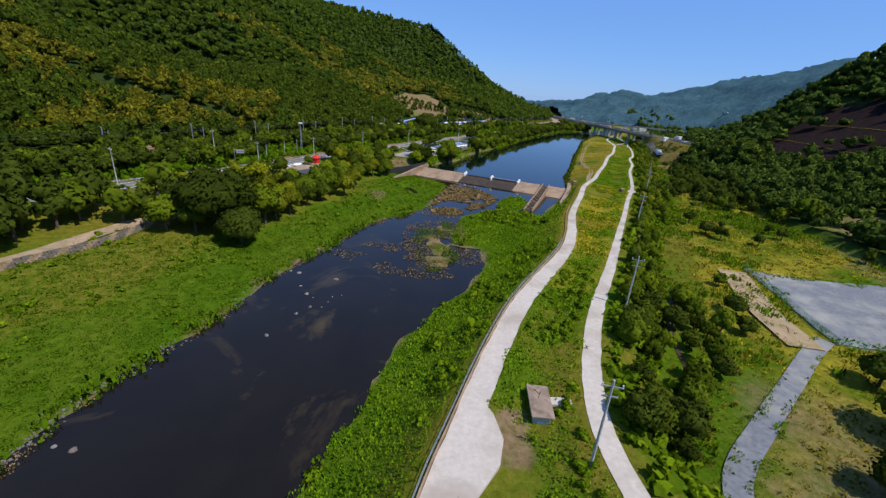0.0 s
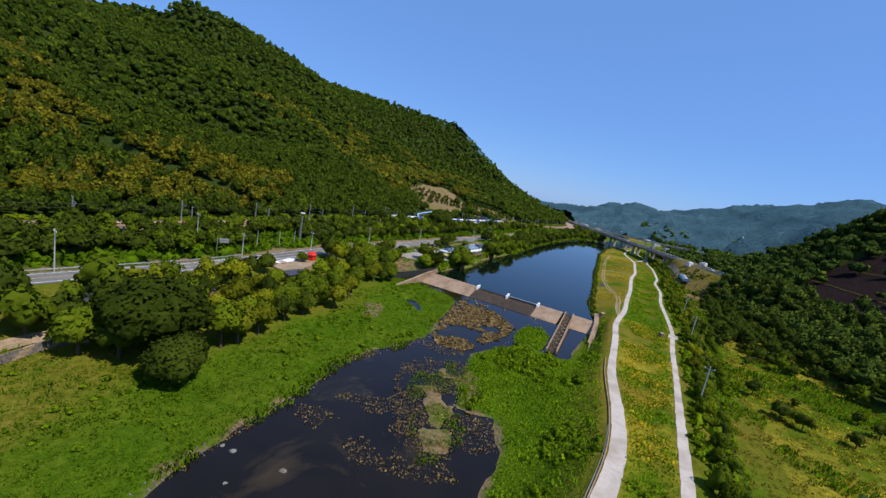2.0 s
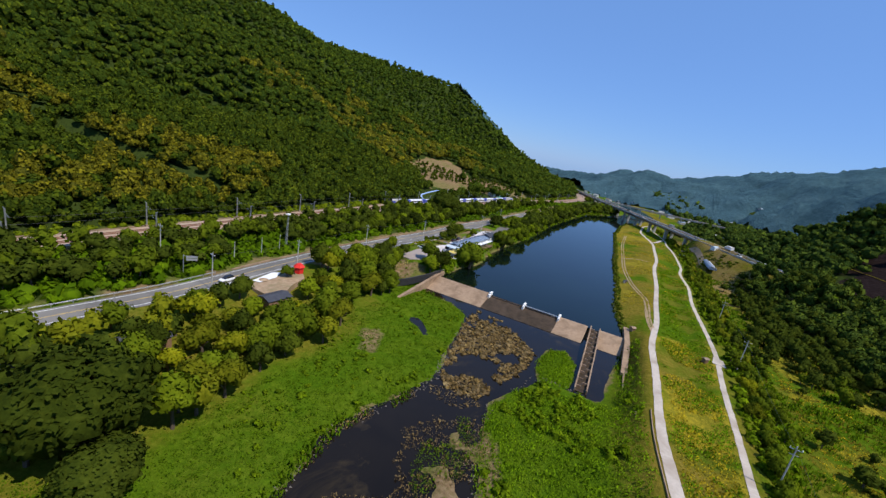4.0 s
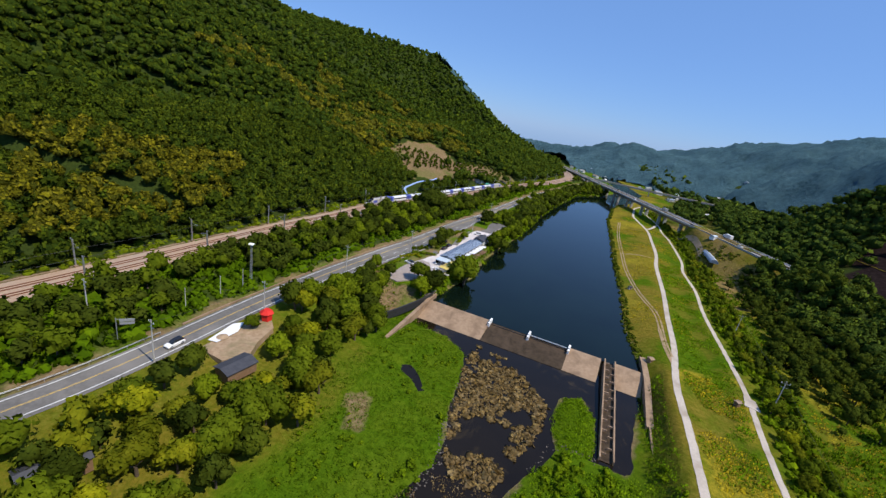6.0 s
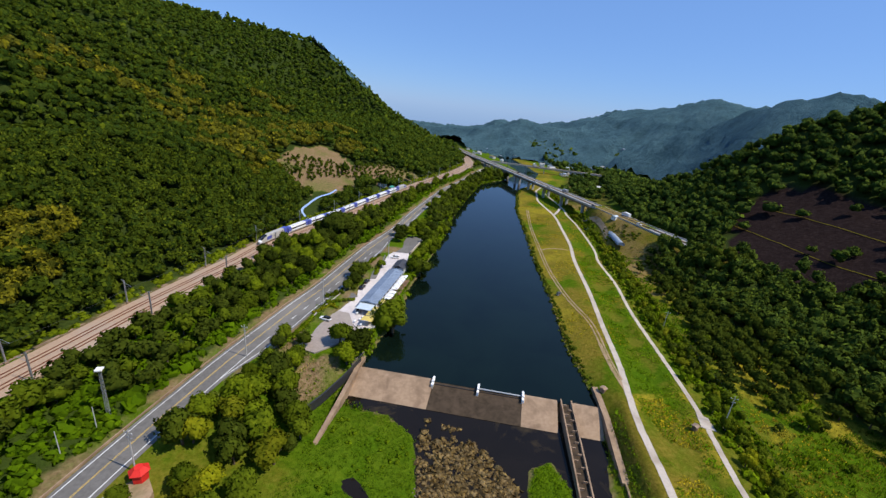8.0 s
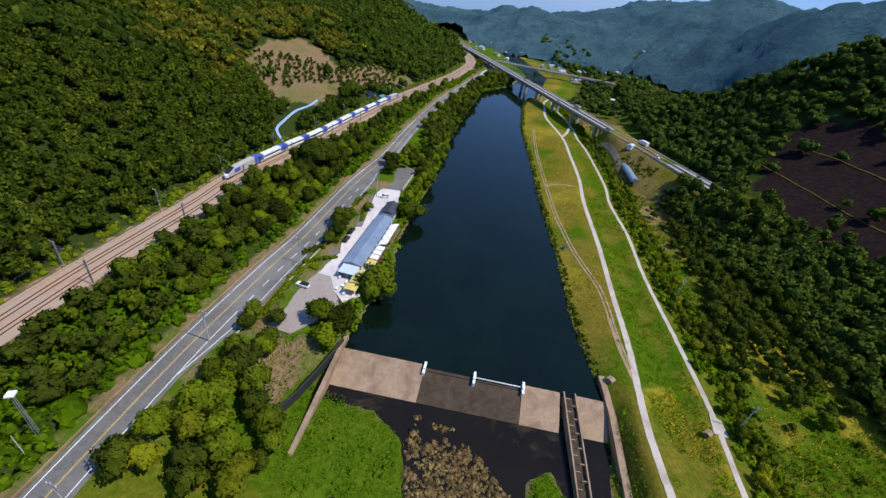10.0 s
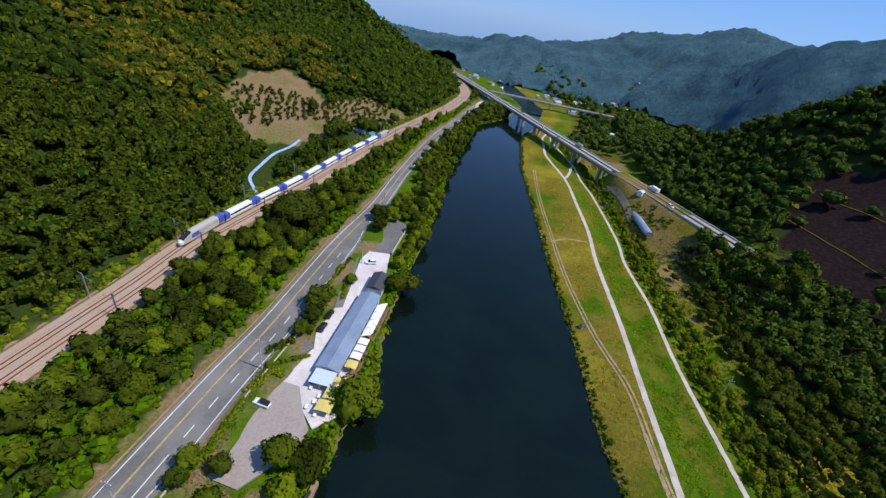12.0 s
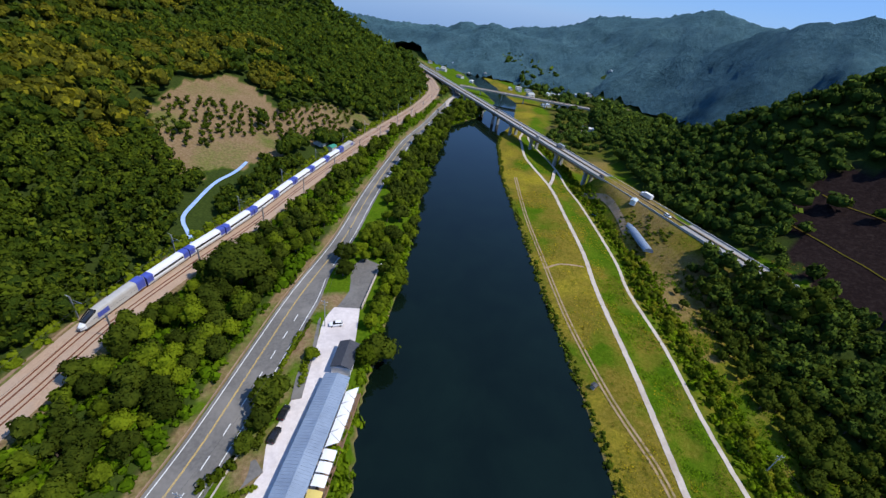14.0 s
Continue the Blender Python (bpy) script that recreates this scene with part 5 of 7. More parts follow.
tufts("levee_shrubs", lambda x, y, l: (l[4] < -3) & (l[5] > 2.6) & (y < 105) & (np.hypot(x - 12, y - 34) > 8) & patchy(x, y, 14, 65, -0.08), 3, 80, 5, 140, 1.7, 0.5, 1.1, 0.75, M["shrub"], "green bramble on the levee crown", 37, 40, keep=0.85, grass=False)
tufts("levee_flowers", lambda x, y, l: (l[4] < -2.4) & (l[5] > 2.0) & (y > 78) & (y < 198) & patchy(x, y, 12, 66, 0.0), 20, 130, 78, 230, 1.1, 0.4, 0.8, 0.5, M["flowers"], "yellow coreopsis flowers on the levee", 38, 7)
tufts("field_flowers", lambda x, y, l: (l[5] < -20) & (l[6] > 3) & (y < 230) & patchy(x, y, 16, 67, 0.1), 50, 160, 60, 230, 1.6, 0.3, 0.6, 0.8, M["flowers"], "yellow flowers on the open field", 39, 6)
tufts("field_weeds", lambda x, y, l: (l[5] < -11) & (l[6] > 0) & (y < 330) & (near(DRIVE, x, y)[0] ** 2 > 12) & ~inside([(86, 70), (94, 110), (140, 106), (142, 90), (118, 75), (97, 68)], x, y) & patchy(x, y, 13, 68, 0.02), 30, 190, 30, 330, 2.1, 0.5, 1.3, 0.8, M["weeds"], "rough weeds on the open field", 40, 22)
tufts("shore_shrubs", lambda x, y, l: (l[3] < 0.8) & (l[3] > -2.2) & (y > 205) & (y < 560), 60, 215, 205, 560, 1.3, 0.4, 0.9, 0.9, M["leaf"][0], "thin fringe of shrubs along the lake shore", 41, 9, keep=0.75, grass=False)
tufts("belt_undergrowth", lambda x, y, l: (l[0] < -8) & (l[1] > 7.5) & (y < 640), -170, 190, 60, 640, 2.3, 1.0, 2.2, 1.0, M["weeds"], "undergrowth between road and railway", 42, 13, keep=0.8, grass=False)
tufts("slope_shrubs", lambda x, y, l: (l[0] > 7.5) & (l[0] < 12), -170, 190, 60, 700, 2.2, 0.8, 1.7, 0.9, M["leaf"][1], "shrubs beside the railway cutting", 43, 12, keep=0.8, grass=False)
tufts("land_side_shrubs", lambda x, y, l: (l[5] < -2.4) & (l[5] > np.where((y > 150) & (y < 350), -19, -13)) & (y < 540), 25, 235, 5, 540, 2.0, 0.7, 1.5, 0.9, M["shrub"], "dense shrubs on the land side of the levee", 44, 15, keep=0.85, grass=False)
tufts("left_shore_shrubs", lambda x, y, l: (l[2] > -0.6) & (l[2] < 4) & ~inside(LOT, x, y) & (y > 236) & (y < 600), -8, 200, 236, 600, 1.8, 0.7, 1.4, 0.9, M["shrub"], "green shrubs along the lake's road side", 45, 12, keep=0.8, grass=False)
RAFT = [(3, 169), (1, 158), (3, 152), (11, 149), (17, 157), (27, 170), (31, 180), (27, 190), (22, 201), (13, 206), (8, 196)]
tufts("water_weed", lambda x, y, l: inside(RAFT, x, y) & (l[2] < 0.5) & patchy(x, y, 7, 69, -0.2), -2, 34, 146, 208, 0.75, 0.35, 0.95, 0.5, M["reeds_brown"], "brown dead water weed and stones in the shallows", 46, 7, lift=0.0, keep=0.8, grass=False)
tufts("water_weed_edge", lambda x, y, l: (l[2] < 0) & (l[3] > 0) & (y < 160) & (y > 60) & patchy(x, y, 7, 70, 0.12) & (np.hypot(x - 2, y - 122) < 30), -40, 25, 60, 160, 0.9, 0.3, 0.6, 0.35, M["reeds_brown"], "brown weed floating near the gravel bar", 47, 5, lift=-0.02)
tufts("bank_reeds", lambda x, y, l: (l[2] > -1.4) & (l[2] < 1.7) & patchy(x, y, 6, 92, -0.12) & (y > 10) & (y < 225), -75, -5, 10, 225, 0.9, 0.4, 0.9, 0.8, M["weeds"], "rank green growth hanging over the river's edge", 57, 8, lift=0.05)
tufts("bank_litter", lambda x, y, l: (l[2] > -1.6) & (l[2] < 0.6) & patchy(x, y, 5, 93, 0.0) & (y > 10) & (y < 225), -75, -5, 10, 225, 0.8, 0.25, 0.6, 0.5, M["reeds_brown"], "brown dead growth at the foot of the river bank", 58, 7, lift=0.02)
tufts("bar_weeds", lambda x, y, l: (edge_depth(BAR, x, y) > -1.5) & patchy(x, y, 5, 87, -0.05), -6, 16, 92, 145, 0.8, 0.3, 0.7, 0.4, M["weeds"], "green weeds on the gravel bar", 54, 9)
tufts("bar_litter", lambda x, y, l: (edge_depth(BAR, x, y) > -5) & patchy(x, y, 6, 88, -0.02), -10, 20, 88, 150, 0.9, 0.25, 0.6, 0.4, M["reeds_brown"], "brown dead weed round the gravel bar", 55, 7)
YARD_S = [(94, 108.5), (91.8, 93.5), (88.2, 77.2), (87.4, 70.8), (97, 69), (118, 76), (140, 92), (136, 103), (110, 104)]
tufts("lot_weeds", lambda x, y, l: (np.abs(edge_depth(LOT, x, y) + 3 * fbm(x, y, 6, 2, 94)) < 1.1) & (l[2] > 1), -40, 10, 222, 275, 0.9, 0.3, 0.7, 0.6, M["weeds"], "weeds round the edges of the gravel car park", 59, 9, lift=0.1)
tufts("yard_weeds", lambda x, y, l: (np.abs(edge_depth(YARD_S, x, y) + 4 * fbm(x, y, 6, 2, 86)) < 1.3) | ((np.abs(np.abs(near(DRIVE, x, y)[0]) - 1.7 + 2 * fbm(x, y, 4, 2, 89)) < 0.5) & (y > 28)), 36, 145, 26, 112, 0.9, 0.3, 0.7, 0.5, M["weeds"], "weeds creeping over the edges of the stone yard", 56, 10, lift=0.25)
tufts("levee_grass", lambda x, y, l: (l[3] < -1.5) & (l[4] > 1.8) & (y > 190) & (y < 520) & patchy(x, y, 9, 81, -0.05), 60, 210, 190, 520, 1.9, 0.3, 0.6, 0.25, M["dry_grass"], "dry golden grass on the lake levee", 48, 9, keep=0.6)
tufts("levee_green", lambda x, y, l: (l[3] < -1.5) & (l[5] > 1.6) & (y > 190) & (y < 520) & (np.abs(l[4]) > 1.7) & patchy(x, y, 12, 82, 0.08), 60, 220, 190, 520, 1.8, 0.3, 0.6, 0.25, M["weeds"], "green weeds on the lake levee", 49, 9, keep=0.6)
tufts("levee_bloom", lambda x, y, l: (l[3] < -3) & (l[5] > 1.6) & (y > 215) & (y < 480) & (np.abs(l[4]) > 1.7) & patchy(x, y, 14, 83, 0.13), 60, 200, 215, 480, 1.5, 0.3, 0.6, 0.5, M["flowers"], "yellow flowers on the lake levee", 50, 7)
tufts("embankment_scrub", lambda x, y, l: (l[5] < -13) & (np.abs(x - 213.5) > 11) & (x < 236) & (y > 300) & (y < 500) & patchy(x, y, 13, 84, 0.12), 150, 236, 300, 500, 2.0, 0.6, 1.3, 0.7, M["leaf"][1], "green scrub on the highway embankment", 51, 14, keep=0.7, grass=False)
tufts("embankment_grass", lambda x, y, l: (l[5] < -13) & (np.abs(x - 213.5) > 10) & (x < 236) & (y > 300) & (y < 500) & patchy(x, y, 10, 85, -0.02), 150, 236, 300, 500, 2.0, 0.5, 1.0, 0.4, M["rust_grass"], "rust-coloured dry grass on the highway embankment", 52, 9)
tufts("field_grass", lambda x, y, l: (l[5] < -12) & (l[6] > 0) & (y > 20) & (y < 240) & ~inside([(86, 70), (94, 110), (140, 106), (142, 90), (118, 75), (97, 68)], x, y) & (near(DRIVE, x, y)[0] ** 2 > 12), 40, 175, 20, 240, 1.8, 0.5, 1.0, 0.5, M["dry_grass"], "rank yellowing grass on the open field", 53, 12, keep=0.6)


# ---- railway ----
for k, off in enumerate((-2.87, -1.43, 1.43, 2.87)):
    ribbon("rail_%d" % (k + 1), RAIL, off - 0.13, off + 0.13, M["rail_steel"], 0.34, "rust-brown steel rail on the ballast bed", "rail", y0=-100, y1=850, thick=0.2)
ribbon("rail_path", RAIL, -8.0, -7.0, M["concrete"], 0.1, "pale concrete cable trough beside the railway", "cable trough", y0=60, y1=780)


class Along:
    """Places along a line by the metres run from its point nearest to a given y."""

    def __init__(self, line, y):
        self.p = smooth_line(line, 2.0)
        self.s = np.concatenate([[0], np.cumsum(np.linalg.norm(np.diff(self.p[:, :2], axis=0), axis=1))])
        self.s0 = np.interp(y, self.p[:, 1], self.s)

    def at(self, d, off=0.0):
        s = self.s0 + d
        q = [np.interp(s, self.s, self.p[:, k]) for k in range(3)]
        q2 = [np.interp(s + 1, self.s, self.p[:, k]) for k in range(3)]
        dx, dy = q2[0] - q[0], q2[1] - q[1]
        l = math.hypot(dx, dy)
        return q[0] + dy / l * off, q[1] - dx / l * off, q[2], math.degrees(math.atan2(dy, dx))


rail_run = Along(RAIL, 277)
TAIL = 50.0


def loft(sections):
    """A closed body through rings of points of equal number."""
    bm = bmesh.new()
    rings = [[bm.verts.new(p) for p in r] for r in sections]
    for a, b in zip(rings[:-1], rings[1:]):
        n = len(a)
        for i in range(n):
            bm.faces.new((a[i], a[(i + 1) % n], b[(i + 1) % n], b[i]))
    bm.faces.new(rings[0][::-1])
    bm.faces.new(rings[-1])
    bmesh.ops.recalc_face_normals(bm, faces=bm.faces[:])
    return bm


def ring(x, w, z0, z1, r=0.35):
    """A rounded cross-section of half width w between heights z0 and z1."""
    return [(x, -w, z0 + 0.15), (x, -w * 1.0, z0 + 0.9), (x, -w, z1 - 1.1 * r - 0.25), (x, -w * 0.86, z1 - 0.35 * r), (x, -w * 0.5, z1), (x, w * 0.5, z1), (x, w * 0.86, z1 - 0.35 * r), (x, w, z1 - 1.1 * r - 0.25), (x, w, z0 + 0.9), (x, w, z0 + 0.15), (x, w * 0.8, z0), (x, -w * 0.8, z0)]


M["train_white"] = plain("train_white", (0.70, 0.71, 0.74), (0.78, 0.79, 0.81), 0.5, 0.35, coord="Object", bumps=0)
M["train_blue"] = plain("train_blue", (0.05, 0.07, 0.32), (0.07, 0.10, 0.40), 0.5, 0.35, coord="Object", bumps=0)
M["train_grey"] = plain("train_grey", (0.38, 0.36, 0.33), (0.48, 0.46, 0.42), 0.5, 0.4, coord="Object", bumps=0)
M["glass_dark"] = plain("dark_glazing", (0.012, 0.014, 0.018), (0.03, 0.034, 0.04), 0.5, 0.12, coord="Object", bumps=0, spec=0.6)
train = thing("train", "long white and blue high-speed train standing on the far track", "train")


def train_part(name, bm, mat, parent, m, label=""):
    ob = part(name, bm, mat, parent, label)
    ob.matrix_basis = m
    return ob


def side_band(x0, x1, w, z0, z1):
    bm = bmesh.new()
    for sy in (-1, 1):
        box(bm, (x0 + x1) / 2, sy * (w + 0.012), (z0 + z1) / 2, x1 - x0, 0.03, z1 - z0)
    return bm


pos = TAIL
for k in range(10):
    power = k in (0, 9)
    ln = 22.2 if power else 18.2
    x, y, z, a = rail_run.at(pos + ln / 2, -2.15)
    m = pose(x, y, z + 0.42, 0, 0, a)
    if power:
        f = 1 if k == 9 else -1
        prof = [(0, 1.44, 0.5, 4.05), (6, 1.44, 0.5, 4.05), (14.5, 1.44, 0.5, 4.05), (17.0, 1.42, 0.5, 3.8), (19.0, 1.34, 0.5, 3.1), (20.8, 1.1, 0.5, 2.2), (21.8, 0.75, 0.55, 1.6), (22.2, 0.4, 0.7, 1.25)]
        secs = [ring((px - 11.1) * f, w, z0, z1, 0.5) for px, w, z0, z1 in prof]
        car = train_part("power_car", loft(secs), M["train_grey"], train, m, "grey and white streamlined power car")
        part("nose_panel", loft([ring((px - 11.1) * f, w + 0.02, z0 - 0.02, z1 + 0.02, 0.5) for px, w, z0, z1 in prof[5:]]), M["train_white"], car, "white nose")
        part("cab_window", loft([ring((px - 11.1) * f, w * 0.8, z1 - 0.5, z1 + 0.03, 0.2) for px, w, z0, z1 in prof[3:6]]), M["glass_dark"], car, "dark raked cab window")
        part("blue_panel", side_band(min((13.5 - 11.1) * f, (17.2 - 11.1) * f), max((13.5 - 11.1) * f, (17.2 - 11.1) * f), 1.44, 1.5, 3.2), M["train_blue"], car, "blue side panel")
        part("blue_panel", loft([ring((px - 11.1) * f, 1.46, 0.7, 4.07, 0.5) for px in (0.1, 3.2)]), M["train_blue"], car, "blue rear panel")
    else:
        car = train_part("passenger_car", loft([ring(px, 1.44, 0.5, 3.7) for px in (-9.1, -5, 0, 5, 9.1)]), M["train_white"], train, m, "white passenger car with blue ends")
        part("window_band", side_band(-6.4, 6.4, 1.44, 2.0, 2.75), M["glass_dark"], car, "dark window band")
        part("lower_band", side_band(-9.0, 9.0, 1.44, 0.6, 1.25), M["train_grey"], car, "grey lower band")
        for e in (-1, 1):
            part("blue_end", loft([ring(px * e, 1.465, 0.6, 3.72) for px in (6.6, 9.12)]), M["train_blue"], car, "blue car end")
    for bx in (-ln / 2 + 2.4, ln / 2 - 2.4):
        bm = bmesh.new()
        box(bm, bx, 0, 0.28, 2.8, 2.2, 0.5, 0, 0.06)
        part("bogie", bm, M["dark_metal"], car, "dark bogie")
    pos += ln + 0.5

# overhead line masts
mast = thing("catenary_mast", "grey steel catenary mast with a bracket arm beside the railway", "catenary mast", "railway masts")
bm = bmesh.new()
for sx in (-0.16, 0.16):
    box(bm, sx, 0, 4.4, 0.09, 0.30, 8.8)
for z in np.arange(0.6, 8.6, 0.8):
    box(bm, 0, 0, z, 0.28, 0.05, 0.08)
part("post", bm, M["steel"], mast, "lattice steel post")
bm = bmesh.new()
beam(bm, (0, 0, 7.6), (3.3, 0, 6.9), 0.05)
beam(bm, (0, 0, 6.3), (3.3, 0, 6.9), 0.05)
beam(bm, (0, 0, 8.4), (-1.1, 0, 9.0), 0.06)
part("bracket", bm, M["steel"], mast, "bracket arm")
bm = bmesh.new()
box(bm, 0, 0, 0.1, 0.9, 0.9, 0.7, 0, 0.04)
part("footing", bm, M["concrete"], mast, "concrete footing")
tops = {1: [], -1: []}
first = True
s_p1 = 14.0
for k in range(-7, 13):
    for sd in (1, -1):
        x, y, z, a = rail_run.at(s_p1 + 36.5 * k + (4 if sd < 0 else 0), 6.9 * sd)
        m = pose(x, y, z + 0.1, 0, 0, a + (90 if sd > 0 else -90))
        if first:
            mast.matrix_basis, first = m, False
        else:
            copy_thing(mast, m)
        tops[sd].append(Vector((x, y, z + 8.8)))


def wire(name, pts, r, sag, label, group=""):
    """Hanging wires from point to point."""
    bm = bmesh.new()
    for a, b in zip(pts[:-1], pts[1:]):
        prev = a
        for i in range(1, 7):
            u = i / 6
            q = a.lerp(b, u) - Vector((0, 0, sag * 4 * u * (1 - u)))
            beam(bm, prev, q, r, 4)
            prev = q
    me = bpy.data.meshes.new(name)
    bm.to_mesh(me)
    bm.free()
    return tagged(link_mesh(name, me, M["dark_metal"]), label, "cable", group)


for sd in (1, -1):
    pts = []
    for k in range(-7, 13):
        x, y, z, a = rail_run.at(s_p1 + 36.5 * k + (4 if sd < 0 else 0), 3.6 * sd)
        pts.append(Vector((x, y, z + 7.0)))
    wire("contact_wire", pts, 0.03, 0.25, "dark overhead contact wire above the tracks", "railway wires")

# ---- road markings and edges ----
ribbon("road_line_1", ROAD, -3.5, -3.28, M["white_line"], 0.108, "white road edge line", "road marking", y0=-100, y1=700)
ribbon("road_line_2", ROAD, 3.28, 3.5, M["white_line"], 0.108, "white road edge line", "road marking", y0=-100, y1=246)
ribbon("road_line_3", ROAD, 3.28, 3.5, M["white_line"], 0.108, "white road edge line", "road marking", y0=352, y1=700)
ribbon("road_line_4", ROAD, -0.16, -0.04, M["yellow_line"], 0.108, "yellow centre line", "road marking", y0=-100, y1=700)
ribbon("road_line_5", ROAD, 0.08, 0.20, M["yellow_line"], 0.108, "yellow centre line", "road marking", y0=-100, y1=700)
run_road = Along(ROAD, 250)
for k in range(12):
    x, y, z, a = run_road.at(-8 + k * 8.4, 3.4)
    bm = bmesh.new()
    box(bm, 0, 0, 0, 3.4, 0.22, 0.012)
    ob = part("lane_dash", bm, M["white_line"], road_ob)
    ob.matrix_basis = pose(x, y, z + 0.112, 0, 0, a)
ribbon("kerb_1", ROAD, -5.0, -4.7, M["concrete"], 0.55, "low concrete kerb wall beside the road", "kerb", y0=176, y1=620, thick=0.7)
ribbon("kerb_2", [(-37.5, 236, 8.2), (-31, 247, 8.05), (-22.5, 263, 8), (-12.5, 281, 8)], 4.2, 4.5, M["concrete_path"], 0.4, "pale kerb round the lay-by", "kerb", thick=0.5)


def guardrail(y0, y1, off, label):
    t = thing("guardrail", label, "guardrail", "road guardrails")
    r = Along(ROAD, y0)
    length = Along(ROAD, y1).s0 - r.s0
    pts = [r.at(d, off) for d in np.arange(0, length, 4.0)]
    for p, q in zip(pts[:-1], pts[1:]):
        mid_ = [(p[k] + q[k]) / 2 for k in range(3)]
        bm = bmesh.new()
        for dz in (-0.09, 0.09):
            box(bm, 0, 0, dz, 4.05, 0.08, 0.13, 0, 0.02)
        box(bm, 0, 0.02, 0, 4.05, 0.04, 0.2)
        ob = part("beam", bm, M["steel"], t, "galvanised W-beam")
        ob.matrix_basis = pose(mid_[0], mid_[1], mid_[2] + 0.75, 0, 0, p[3])
    for p in pts:
        bm = bmesh.new()
        box(bm, 0, 0, 0.4, 0.12, 0.12, 0.9)
        ob = part("post", bm, M["steel"], t)
        ob.matrix_basis = pose(p[0], p[1], p[2], 0, 0, p[3])


guardrail(120, 176, -4.9, "grey steel guardrail along the road bend")

# ---- highway viaduct ----
M["deck_road"] = plain("worn_deck_surface", (0.25, 0.24, 0.23), (0.34, 0.33, 0.315), 1.2, 0.9, c3=(0.28, 0.26, 0.24), big=0.08, bumps=0.1)
BR_A, BR_B = Vector((210.5, 286, 18.4)), Vector((213.5, 900, 11.5))
viaduct = thing("viaduct", "long concrete highway viaduct crossing the valley", "bridge")
bd = (BR_B - BR_A)
b_len, b_dir = bd.length, bd.normalized()
b_rot = bd.to_track_quat("X", "Z").to_matrix().to_4x4()
b_m = Matrix.Translation((BR_A + BR_B) / 2) @ b_rot


def on_deck(s, off, z=0.0):
    return Matrix.Translation(BR_A + b_dir * s) @ b_rot @ pose(0, off, z)


for nm, cy, cz, sy, sz, mat, lab in (("deck", 0, -0.35, 12.4, 0.7, M["pole_concrete"], "grey concrete deck"), ("girder", 3, -1.6, 3.6, 1.9, M["concrete"], "concrete box girder"), ("girder", -3, -1.6, 3.6, 1.9, M["concrete"], "concrete box girder"),
                                 ("carriageway", 3.1, 0.03, 5.2, 0.06, M["deck_road"], "grey carriageway"), ("carriageway", -3.1, 0.03, 5.2, 0.06, M["deck_road"], "grey carriageway"),
                                 ("parapet", 6.0, 0.4, 0.35, 0.9, M["pole_concrete"], "grey parapet"), ("parapet", -6.0, 0.4, 0.35, 0.9, M["pole_concrete"], "grey parapet"), ("median", 0, 0.45, 0.7, 0.9, M["dirt"], "brown median barrier")):
    bm = bmesh.new()
    box(bm, 0, cy, cz, b_len, sy, sz)
    ob = part(nm, bm, mat, viaduct, lab)
    ob.matrix_basis = b_m
for s in np.arange(147, b_len - 20, 38):
    for off in (3, -3):
        p = on_deck(s, off).translation
        g = float(height_at(p.x, p.y)) - 1.0
        h = p.z - 2.5 - g
        if h < 1.5:
            continue
        bm = bmesh.new()
        box(bm, 0, 0, h / 2, 1.8, 2.6, h, 0, 0.15)
        box(bm, 0, 0, h - 0.5, 2.1, 3.8, 1.0, 0, 0.1)
        ob = part("pier", bm, M["pole_concrete"], viaduct, "concrete pier")
        ob.matrix_basis = pose(p.x, p.y, g, 0, 0, math.degrees(math.atan2(b_dir.y, b_dir.x)))

# second, lower bridge further up the valley
far_bridge = thing("road_bridge", "low pale concrete road bridge beyond the viaduct", "bridge")
fb_a, fb_b = Vector((226, 720, 12)), Vector((372, 640, 12))
fb = fb_b - fb_a
fb_m = Matrix.Translation((fb_a + fb_b) / 2) @ fb.to_track_quat("X", "Z").to_matrix().to_4x4()
for nm, cy, cz, sy, sz in (("deck", 0, -0.6, 8.0, 1.2), ("parapet", 3.9, 0.4, 0.3, 0.9), ("parapet", -3.9, 0.4, 0.3, 0.9)):
    bm = bmesh.new()
    box(bm, 0, cy, cz, fb.length, sy, sz)
    ob = part(nm, bm, M["concrete_path"], far_bridge)
    ob.matrix_basis = fb_m
for k in range(1, 6):
    p = fb_a + fb * (k / 6)
    g = float(height_at(p.x, p.y)) - 0.5
    bm = bmesh.new()
    box(bm, 0, 0, (p.z - 1.2 - g) / 2, 1.2, 5.0, max(0.5, p.z - 1.2 - g), 0, 0.1)
    ob = part("pier", bm, M["pole_concrete"], far_bridge)
    ob.matrix_basis = pose(p.x, p.y, g, 0, 0, -29)

# ---- vehicles ----
M["car_white"] = plain("car_white", (0.72, 0.72, 0.72), (0.78, 0.78, 0.78), 1, 0.25, coord="Object", bumps=0, spec=0.5)
M["car_black"] = plain("car_black", (0.012, 0.012, 0.014), (0.02, 0.02, 0.022), 1, 0.2, coord="Object", bumps=0, spec=0.5)
M["car_grey"] = plain("car_grey", (0.25, 0.26, 0.27), (0.3, 0.31, 0.32), 1, 0.25, coord="Object", bumps=0, spec=0.5)
M["tyre"] = plain("tyre_rubber", (0.012, 0.012, 0.012), (0.025, 0.025, 0.025), 3, 0.9, coord="Object", bumps=0)
M["rim"] = plain("wheel_rim", (0.45, 0.45, 0.46), (0.55, 0.55, 0.56), 3, 0.3, metal=0.8, coord="Object", bumps=0)
M["lamp_red"] = plain("tail_lamp_red", (0.35, 0.01, 0.01), (0.45, 0.02, 0.02), 3, 0.3, coord="Object", bumps=0)
